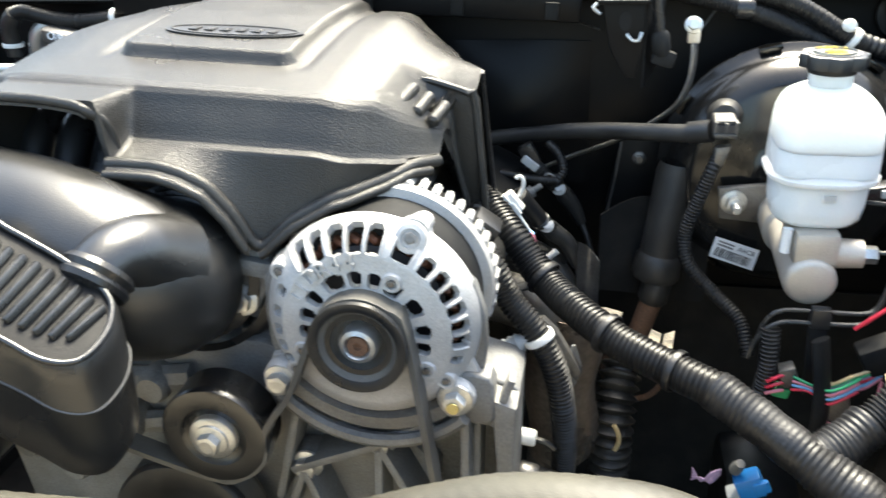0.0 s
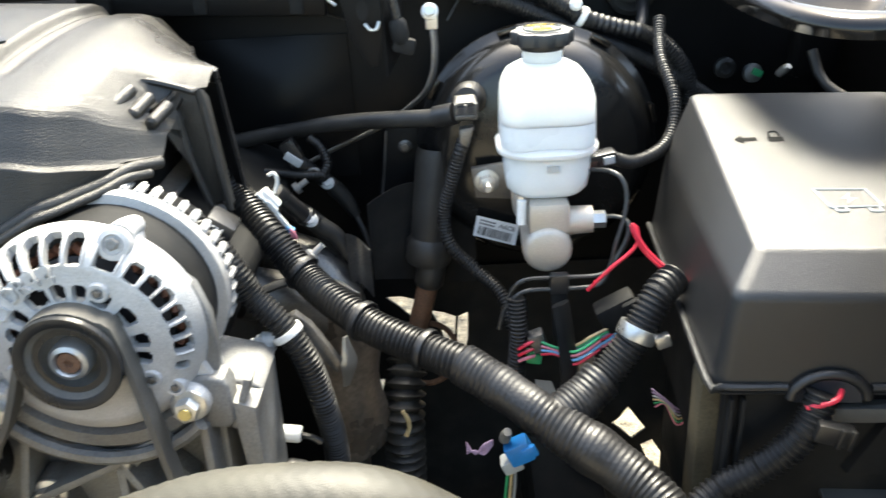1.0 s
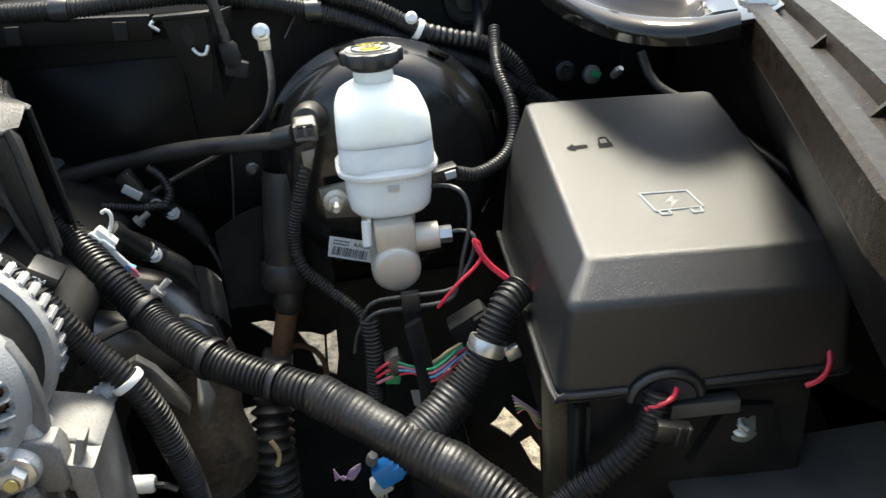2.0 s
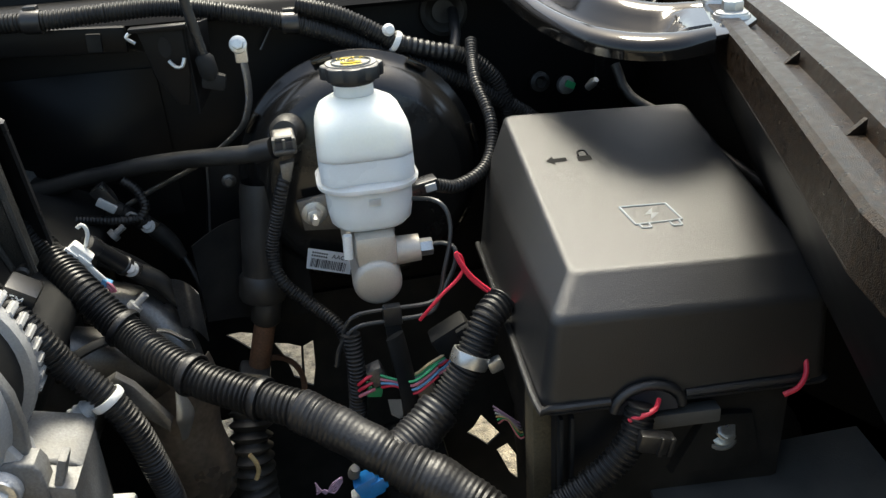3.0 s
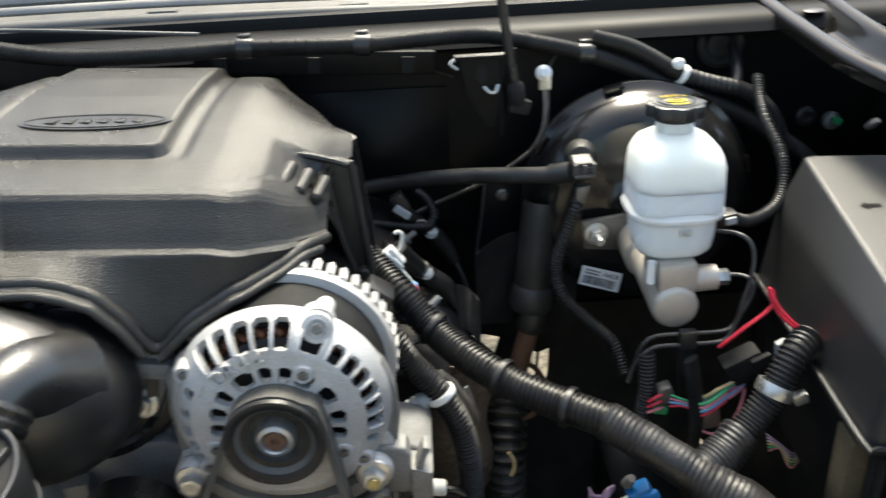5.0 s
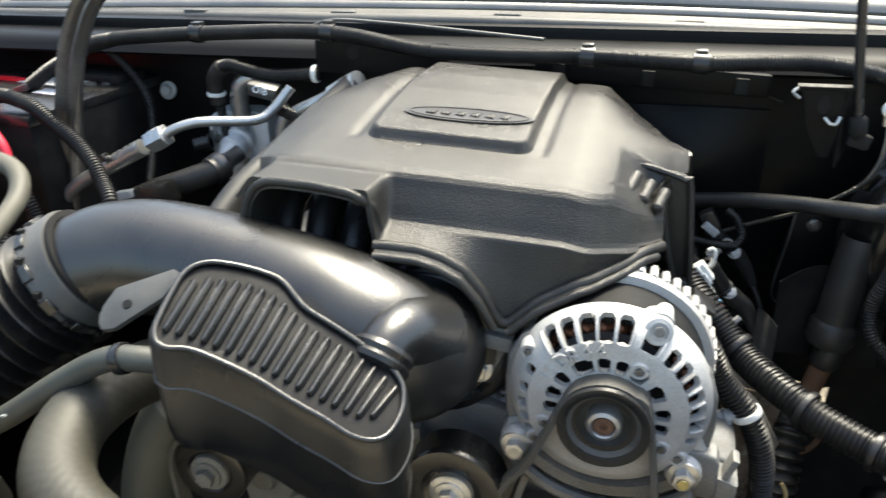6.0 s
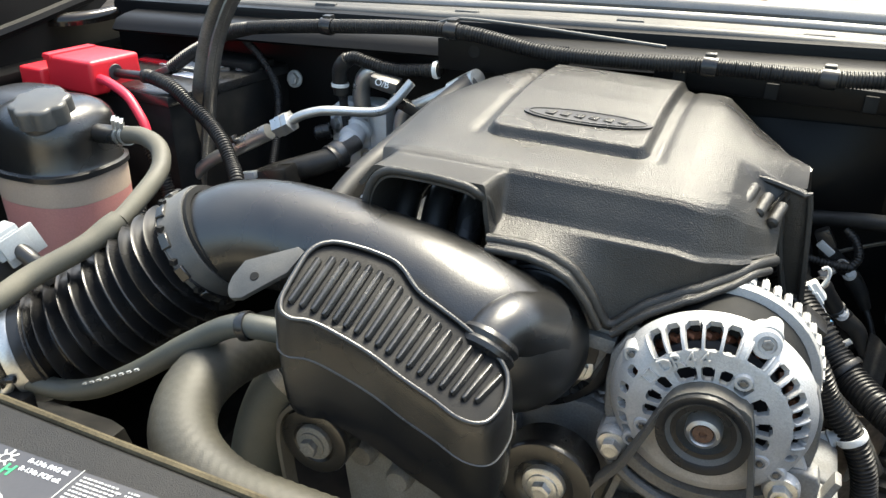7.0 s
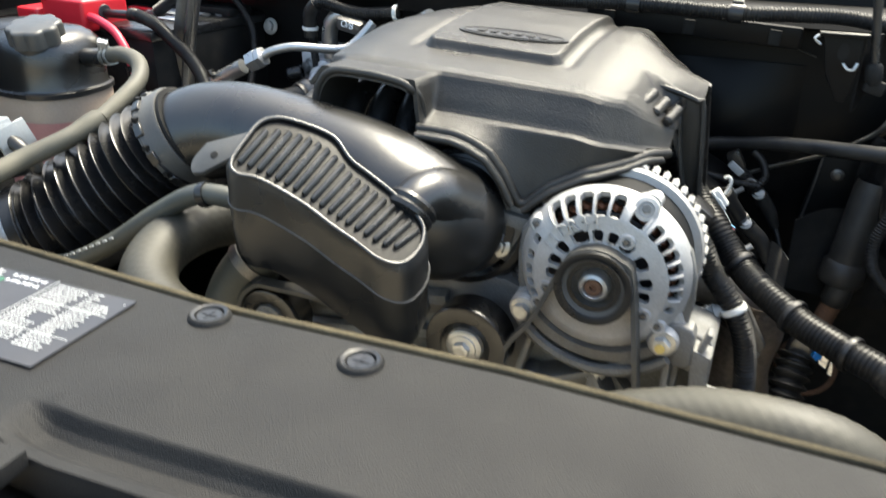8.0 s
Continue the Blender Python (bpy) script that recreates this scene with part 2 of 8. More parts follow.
def lathe(bm, profile, at, axis=(0, 0, 1), seg=32, squash=(1, 1)):
    """Turns (radius, height) pairs round an axis through at."""
    m = Matrix.Translation(at) @ axis_turn(axis)
    rings = []
    for r, h in profile:
        if r < 1e-6:
            rings.append([bm.verts.new(m @ Vector((0, 0, h)))])
        else:
            rings.append([bm.verts.new(m @ Vector((r * squash[0] * math.cos(2 * math.pi * k / seg), r * squash[1] * math.sin(2 * math.pi * k / seg), h))) for k in range(seg)])
    for a, b in zip(rings, rings[1:]):
        for k in range(seg):
            k2 = (k + 1) % seg
            if len(a) == 1 and len(b) == 1:
                continue
            if len(a) == 1:
                bm.faces.new((a[0], b[k], b[k2]))
            elif len(b) == 1:
                bm.faces.new((a[k], a[k2], b[0]))
            else:
                bm.faces.new((a[k], a[k2], b[k2], b[k]))
    return bm


def turned(profile, at, axis=(0, 0, 1), seg=32, squash=(1, 1)):
    return lathe(bmesh.new(), profile, at, axis, seg, squash)


def add_box(bm, at, size, turn=(0, 0, 0), bevel=0.0, segs=2):
    m = pose(*at, *turn) @ Matrix.Diagonal((*size, 1))
    made = bmesh.ops.create_cube(bm, size=1, matrix=m)["verts"]
    if bevel:
        edges = list({e for v in made for e in v.link_edges})
        bmesh.ops.bevel(bm, geom=edges, offset=bevel, segments=segs, affect="EDGES", profile=0.6)
    return bm


def box(at, size, turn=(0, 0, 0), bevel=0.0, segs=2):
    return add_box(bmesh.new(), at, size, turn, bevel, segs)


def add_plate(bm, outline, place, thick, bevel=0.0, segs=2):
    """A flat outline (x, y), extruded by thick along local z, laid by the matrix place."""
    vs = [bm.verts.new(place @ Vector((x, y, 0))) for x, y in outline]
    f = bm.faces.new(vs)
    ext = bmesh.ops.extrude_face_region(bm, geom=[f])["geom"]
    up = [v for v in ext if isinstance(v, bmesh.types.BMVert)]
    bmesh.ops.translate(bm, vec=place.to_3x3() @ Vector((0, 0, thick)), verts=up)
    if bevel:
        edges = [e for e in {e for v in up for e in v.link_edges} if all(v in up for v in e.verts)]
        bmesh.ops.bevel(bm, geom=edges, offset=bevel, segments=segs, affect="EDGES", profile=0.5)
    return bm


def plate(outline, place, thick, bevel=0.0, segs=2):
    return add_plate(bmesh.new(), outline, place, thick, bevel, segs)


FRONT = Matrix(((1, 0, 0, 0), (0, 0, -1, 0), (0, 1, 0, 0), (0, 0, 0, 1)))      # local (x, y) lies on world (x, z); thickness goes to -y


def front_at(y):
    return Matrix.Translation((0, y, 0)) @ FRONT


def grid(f, nu, nv, thick=0.0):
    """A surface from f(u, v) for u, v in 0..1, with an even thickness under it."""
    bm = bmesh.new()
    vs = [[bm.verts.new(f(i / nu, j / nv)) for j in range(nv + 1)] for i in range(nu + 1)]
    for i in range(nu):
        for j in range(nv):
            bm.faces.new((vs[i][j], vs[i + 1][j], vs[i + 1][j + 1], vs[i][j + 1]))
    if thick:
        bmesh.ops.recalc_face_normals(bm, faces=bm.faces)
        bmesh.ops.solidify(bm, geom=bm.faces[:], thickness=thick)
    return bm


def rounded(w, d, r, n=5):
    """The outline of a rounded rectangle about the origin."""
    out = []
    for cx, cy, a0 in ((w / 2 - r, d / 2 - r, 0), (-w / 2 + r, d / 2 - r, 90), (-w / 2 + r, -d / 2 + r, 180), (w / 2 - r, -d / 2 + r, 270)):
        for k in range(n + 1):
            a = radians(a0 + 90 * k / n)
            out.append((cx + r * math.cos(a), cy + r * math.sin(a)))
    return out


def hexagon(r, turn=0.0):
    return [(r * math.cos(radians(60 * k + turn)), r * math.sin(radians(60 * k + turn))) for k in range(6)]


def interp(x, xs, ys):
    return float(np.interp(x, xs, ys))


def bolt(parent, at, axis=(0, -1, 0), r=0.008, mat=None, head=0.007, washer=True, name="bolt", label=""):
    """A hexagonal head with its flange and a dimple, as a part of parent."""
    m = Matrix.Translation(at) @ axis_turn(axis)
    bm = bmesh.new()
    if washer:
        lathe(bm, [(0, 0), (r * 1.55, 0), (r * 1.5, 0.0018), (r * 1.05, 0.003), (0, 0.003)], at, axis, 20)
    add_plate(bm, hexagon(r * 1.05, 15), m @ Matrix.Translation((0, 0, 0.0025)), head, r * 0.14)
    lathe(bm, [(0, 0.0095 + head - 0.007), (r * 0.6, 0.0097 + head - 0.007), (r * 0.62, 0.0085 + head - 0.007)], at, axis, 16)
    return part(name, bm, mat or ZINC, parent, label)


def lettering(text, size, place, mat, parent, name="lettering", thick=0.0004):
    cu = bpy.data.curves.new(name, "FONT")
    cu.body, cu.size, cu.extrude, cu.align_x, cu.align_y = text, size, thick, "CENTER", "CENTER"
    tmp = bpy.data.objects.new("tmp", cu)
    me = bpy.data.meshes.new_from_object(tmp)
    bpy.data.objects.remove(tmp)
    bm = bmesh.new()
    bm.from_mesh(me)
    bpy.data.meshes.remove(me)
    bmesh.ops.transform(bm, matrix=place, verts=bm.verts)
    return part(name, bm, mat, parent)


def single(name, bm, mat, label, category, group="", sharp=38.0):
    return tagged(part(name, bm, mat, None, "", sharp), label, category, group)


# ---- the setting ----
def ground_and_body():
    bm = grid(lambda u, v: Vector((-400 + 800 * u, -400 + 800 * v, 0)), 2, 2)
    structure("ground", bm, GROUND, "sunlit sandy gravel ground under the vehicle", "ground")
    # firewall: an upright black panel with a lower lip, a sloping toe board and a stiffening bead
    structure("wall_firewall_lower", box((-0.50, 0.50, 0.72), (1.10, 0.03, 0.5), bevel=0.01), PAINT, "black painted lower firewall behind the engine", "firewall")
    structure("wall_firewall", box((-0.12, 0.515, 1.045), (1.76, 0.03, 0.41), bevel=0.008), PAINT, "black painted steel firewall behind the engine", "firewall")
    # cowl: shelf, ribbed grey panel, seal, bright trim strip and the foot of the windscreen
    bm = grid(lambda u, v: Vector((-0.95 + 1.6 * u, interp(v, (0, 0.3, 0.5, 1), (0.44, 0.455, 0.50, 0.53)), interp(v, (0, 0.3, 0.5, 1), (1.215, 1.232, 1.236, 1.238)))), 30, 8, 0.006)
    structure("cowl_panel", bm, PAINT, "black cowl shelf above the firewall", "cowl panel")
    bm = tube([(-0.97, 0.535, 1.243), (-0.5, 0.525, 1.247), (-0.15, 0.52, 1.248), (0.2, 0.525, 1.24), (0.66, 0.545, 1.215)], 0.0095, 12, 0.02)
    structure("cowl_seal", bm, COWL, "grey rubber weatherstrip along the cowl edge", "weatherstrip")
    bm = bmesh.new()
    for h, d, r in ((0.012, 0.018, 0.006), (0.022, 0.045, 0.011)):
        sweep(bm, [(-0.97, 0.535 + d, 1.243 + h), (-0.5, 0.525 + d, 1.252 + h), (-0.15, 0.52 + d, 1.254 + h), (0.2, 0.525 + d, 1.246 + h), (0.66, 0.545 + d, 1.221 + h)], r, 10, 0.03, 0.6)
    structure("trim", bm, TRIM, "bright metal trim strip at the cowl", "trim strip")
    bm = grid(lambda u, v: Vector((-1.0 + 1.7 * u, interp(v, (0, 0.17, 1), (0.522, 0.58, 0.97)), interp(v, (0, 0.17, 1), (1.238, 1.252, 1.352)) - 0.05 * (2 * u - 1) ** 2 * u)), 24, 6, 0.006)
    structure("cowl_grille", bm, COWL, "dusty grey plastic wiper cowl panel", "cowl panel")
    bm = grid(lambda u, v: Vector((-1.0 + 1.7 * u, 0.965 + 0.75 * v, 1.352 + 0.62 * v)), 8, 8, 0.006)
    structure("windscreen", bm, GLASS, "dark sloping windscreen glass", "windscreen")
    # inner fenders and the splash walls
    bm = bmesh.new()
    for k in range(1):
        vs = [bm.verts.new(p) for p in ((0.700, -0.5, 1.09), (0.672, 0.55, 1.18), (0.70, 0.55, 0.75), (0.70, -0.5, 0.70))]
        bm.faces.new(vs)
    bmesh.ops.solidify(bm, geom=bm.faces[:], thickness=0.004)
    sweep(bm, [(0.715, -0.4, 1.06), (0.712, 0.0, 1.09), (0.715, 0.35, 1.02), (0.71, 0.52, 0.96)], 0.009, 8, 0.03)
    sweep(bm, [(0.722, -0.4, 1.12), (0.722, 0.2, 1.13), (0.722, 0.5, 1.07)], 0.006, 8, 0.03)
    structure("wall_inner_fender", bm, PAINT, "black painted inner fender beside the fuse box", "inner fender")
    bm = bmesh.new()
    add_box(bm, (-1.06, 0.05, 0.84), (0.02, 1.1, 0.90), bevel=0.006)
    add_box(bm, (-1.035, 0.05, 1.165), (0.06, 1.1, 0.02), bevel=0.006)
    sweep(bm, [(-1.045, -0.1, 1.20), (-1.045, 0.25, 1.215), (-1.045, 0.5, 1.25)], 0.010, 8, 0.03)
    structure("wall_far_fender", bm, PAINT, "black painted inner fender beside the battery", "inner fender")
    bm = grid(lambda u, v: Vector((-1.06 - 0.50 * u, -0.7 + 1.9 * v, 1.290 + 0.03 * math.sin(math.pi * min(1.0, 0.9 * u)) - 0.03 * u)), 20, 10, 0.004)
    structure("far_fender_top", bm, PAINT, "black painted outer fender beyond the battery", "fender")
    # added sheet, out of view: keeps ground bounce and reflections out of the bay
    structure("ground_light_blocker", grid(lambda u, v: Vector((-0.95 + 1.65 * u, -0.65 + 1.11 * v, 0.42 + 0.01 * math.sin(7 * u) * math.sin(5 * v))), 12, 10, 0.004), MATTE, "added black sheet under the engine that blocks light from the ground", "splash shield")
    # dark floor of the bay: frame rail, wheel arch, cross member
    bm = bmesh.new()
    add_box(bm, (0.62, 0.28, 0.72), (0.21, 0.38, 0.30), (0, 0, 0), 0.05, 4)
    add_box(bm, (0.60, -0.2, 0.66), (0.25, 0.55, 0.35), (0, 0, 0), 0.04, 4)
    structure("wheel_arch", bm, MATTE, "black wheel arch liner below the fuse box", "wheel arch")
    bm = bmesh.new()
    add_box(bm, (0.375, 0.05, 0.56), (0.09, 1.2, 0.16), bevel=0.015)
    add_box(bm, (-0.66, 0.05, 0.56), (0.09, 1.2, 0.16), bevel=0.015)
    add_box(bm, (-0.15, -0.15, 0.50), (1.0, 0.12, 0.10), bevel=0.02)
    add_box(bm, (0.2, 0.22, 0.50), (0.45, 0.10, 0.09), bevel=0.02)
    structure("chassis_frame", bm, MATTE, "black steel chassis frame rails and cross members", "chassis")
    bm = bmesh.new()
    add_box(bm, (-0.84, 0.28, 0.91), (0.34, 0.56, 0.04), bevel=0.01)
    add_box(bm, (-0.66, -0.03, 0.60), (0.72, 1.08, 0.04), bevel=0.01)
    add_box(bm, (-0.80, -0.15, 0.80), (0.45, 0.30, 0.20), bevel=0.03)
    structure("tray", bm, MATTE, "dark plastic tray under battery and air box", "tray")
    # unseen roof, added to block low rear light and darken reflections
    bm = grid(lambda u, v: Vector((-1.0 + 1.7 * u, 1.71 + 1.4 * v, 1.97 + 0.06 * math.sin(math.pi * v) + 0.05 * math.sin(math.pi * u))), 10, 6, 0.02)
    structure("cab_roof", bm, PAINT, "unseen dark cab roof, added to shape shade and reflections", "roof")
    # toe board under the firewall: one sheet with ragged gaps that show the ground
    gaps = (((0.157, 0.819), (0.176, 0.820), (0.197, 0.814), (0.189, 0.788), (0.172, 0.806)),
            ((0.214, 0.797), (0.232, 0.793), (0.2475, 0.786), (0.243, 0.735), (0.233, 0.741), (0.226, 0.772)),
            ((0.2505, 0.786), (0.264, 0.792), (0.262, 0.750), (0.256, 0.722), (0.246, 0.728)),
            ((0.352, 0.680), (0.375, 0.676), (0.384, 0.648), (0.366, 0.644), (0.355, 0.653)),
            ((0.460, 0.600), (0.470, 0.608), (0.482, 0.627), (0.509, 0.588), (0.490, 0.571), (0.474, 0.588)),
            ((0.503, 0.560), (0.519, 0.568), (0.533, 0.543), (0.534, 0.497), (0.522, 0.512)),
            ((0.521, 0.753), (0.537, 0.738), (0.531, 0.724)),
            ((0.127, 0.690), (0.145, 0.692), (0.141, 0.664), (0.147, 0.640), (0.134, 0.634), (0.128, 0.600), (0.116, 0.576), (0.113, 0.610), (0.124, 0.650)))
    bm = bmesh.new()
    for loop in (((-0.2, 0.86), (0.75, 0.86), (0.75, 0.28), (-0.2, 0.28)),) + gaps:
        vs = [bm.verts.new((x, 0.492, z)) for x, z in loop]
        for a, b in zip(vs, vs[1:] + vs[:1]):
            bm.edges.new((a, b))
    bmesh.ops.triangle_fill(bm, use_beauty=True, use_dissolve=False, edges=bm.edges[:])
    bmesh.ops.solidify(bm, geom=bm.faces[:], thickness=0.004)
    structure("toe_board", bm, MATTE, "dark toe board below the firewall with ragged gaps to the ground", "toe board")


ground_and_body()


def rail_x(y):
    return interp(y, (-0.55, -0.16, 0.0, 0.16, 0.314, 0.6), (0.450, 0.508, 0.566, 0.626, 0.680, 0.740))


def rail_z(y):
    return interp(y, (-0.55, -0.16, 0.0, 0.3, 0.6), (1.185, 1.206, 1.210, 1.206, 1.205))


def fender_rail():
    """The bolted rail along the fender: outer flange, channel, inner flange."""
    rail = thing("fender_rail", (0.58, 0.0, 1.20), "dusty brown fender rail with painted golden glints beside the fuse box", "fender rail")
    prof = ((0.0, -0.030), (0.002, -0.002), (0.006, 0.001), (0.020, 0.001), (0.024, -0.008), (0.040, -0.009), (0.044, 0.001), (0.062, 0.003), (0.074, 0.001), (0.080, -0.012))

    def f(u, v):
        y = -0.22 + 0.82 * u
        x0, z0 = rail_x(y), rail_z(y)
        k = v * (len(prof) - 1)
        i = min(int(k), len(prof) - 2)
        s = k - i
        return Vector((x0 + prof[i][0] * (1 - s) + prof[i + 1][0] * s, y, z0 + prof[i][1] * (1 - s) + prof[i + 1][1] * s))
    part("channel", grid(f, 24, 27, 0.002), RAIL, rail, sharp=30)
    skirt = grid(lambda u, v: Vector((rail_x(-0.22 + 0.82 * u) + 0.002 + 0.10 * v * (0.4 + 0.6 * v), -0.22 + 0.82 * u, rail_z(-0.22 + 0.82 * u) - 0.028 - 0.17 * v + 0.006 * math.sin(6.3 * v))), 24, 12, 0.002)
    part("skirt", skirt, PAINT, rail, "black lower skirt of the rail")
    for y in (-0.05, 0.10):
        z = rail_z(y)
        bm = plate([(0, 0), (0.014, 0.0), (0.014, 0.010)], Matrix.Translation((rail_x(y) + 0.026, y, z - 0.010)) @ FRONT, 0.003)
        part("gusset", bm, RAIL, rail)
    for y in (0.02, 0.14):
        x = rail_x(y) + 0.024
        part("rivet", turned([(0, 0.004), (0.004, 0.004), (0.0055, 0)], (x, y, rail_z(y) - 0.015), seg=12), RAIL, rail)


fender_rail()
# fender top, its glare put into the pale colour
structure("near_fender_top", grid(lambda u, v: Vector((rail_x(-0.22 + 0.95 * v) + 0.083 + 0.32 * u, -0.22 + 0.95 * v, rail_z(-0.22 + 0.95 * v) - 0.008 + 0.012 * math.sin(3 * u) - 0.10 * u ** 3)), 16, 16, 0.003), FENDER, "glossy fender top beyond the rail, coloured pale as sun glare", "fender")


def hood_hinge(mirror, at, yaw):
    """Pressed hinge bracket: a wide dished strap that curves from the cowl to the rail, with a folded lip, foot and bolts."""
    hinge = thing("hinge_bracket", at, "gloss black pressed steel hood hinge bracket", "hinge bracket", "hood hinges")
    turn = pose(*at, 0, 0, yaw)
    W = lambda x, y, z: turn @ Vector((mirror * x, y, z))
    outer = smooth_path([(-0.022, 0.330, 0.035), (-0.014, 0.230, 0.020), (-0.008, 0.130, 0.008), (0.006, 0.050, 0.002), (0.030, 0.004, 0.0), (0.066, -0.014, 0.0), (0.104, -0.004, 0.0)], 0.006)
    inner = smooth_path([(0.078, 0.350, 0.040), (0.070, 0.265, 0.028), (0.070, 0.185, 0.018), (0.085, 0.140, 0.012), (0.110, 0.116, 0.008), (0.132, 0.106, 0.008), (0.140, 0.098, 0.008)], 0.006)

    def f(u, v):
        a = outer[int(round(u * (len(outer) - 1)))]
        b = inner[int(round(u * (len(inner) - 1)))]
        w = interp(v, (0.0, 0.06, 0.12, 1.0), (-0.02, -0.005, 0.02, 1.0))
        p = a + (b - a) * max(0.0, w)
        h = interp(v, (0, 0.04, 0.09, 0.15, 0.21, 0.28, 0.36, 0.44, 0.54, 0.64, 0.72, 0.79, 0.86, 0.92, 0.96, 1.0), (-0.013, -0.008, -0.002, 0.003, 0.005, 0.002, -0.008, -0.016, -0.020, -0.017, -0.008, 0.001, 0.005, 0.003, -0.002, -0.010))
        edge = min(1.0, max(0.0, (0.93 - u) / 0.06), max(0.0, (u - 0.0) / 0.06))
        if 0.3 < v < 0.76:
            h = 0.003 + (h - 0.003) * edge
        return W(p.x, p.y, p.z + h + 0.008)
    part("strap", grid(f, 44, 40, 0.002), GLOSS, hinge, sharp=45)
    foot = plate([(0.098, -0.002), (0.130, 0.006), (0.168, 0.045), (0.200, 0.135), (0.194, 0.168), (0.170, 0.165), (0.138, 0.100), (0.110, 0.040)], turn @ Matrix.Diagonal((mirror, 1, 1, 1)) @ Matrix.Translation((0, 0, 0.004)), 0.004, 0.0015)
    part("foot", foot, GLOSS, hinge)
    for x, y in ((0.153, 0.062), (0.179, 0.132)):
        part("washer", turned([(0, 0.003), (0.0155, 0.003), (0.0165, 0.0)], W(x, y, 0.008), (0, 0, 1), 24), PIPE, hinge)
        bolt(hinge, W(x, y, 0.011), (0, 0, 1), 0.0092, PIPE, 0.009)
    part("oval_hole", turned([(0, 0.0), (0.010, 0.0), (0.012, -0.001)], W(0.028, 0.27, 0.034), (0, -0.1, 1), 20, (1, 0.7)), INK_SHADE, hinge, "dark oval opening")
    sp = W(0.118, 0.200, 0.018)
    prof = [(0.006, 0.012)] + [(0.008 + 0.0035 * k, 0.012 if k % 2 else 0.009) for k in range(7)] + [(0.033, 0.0), (0.033, -0.012), (0.028, -0.016)]
    part("spring", turned(prof, sp, (0.25 * mirror, -0.85, 0.45), 32), RUBBER, hinge, "wound hinge spring")
    part("arm", tube([W(0.115, 0.215, 0.02), W(0.10, 0.27, 0.09), W(0.085, 0.33, 0.20)], 0.014, 10, 0.02, 0.4), GLOSS, hinge)


hood_hinge(1, (0.518, 0.182, 1.198), 0)
hood_hinge(-1, (-0.985, 0.425, 1.222), 0)


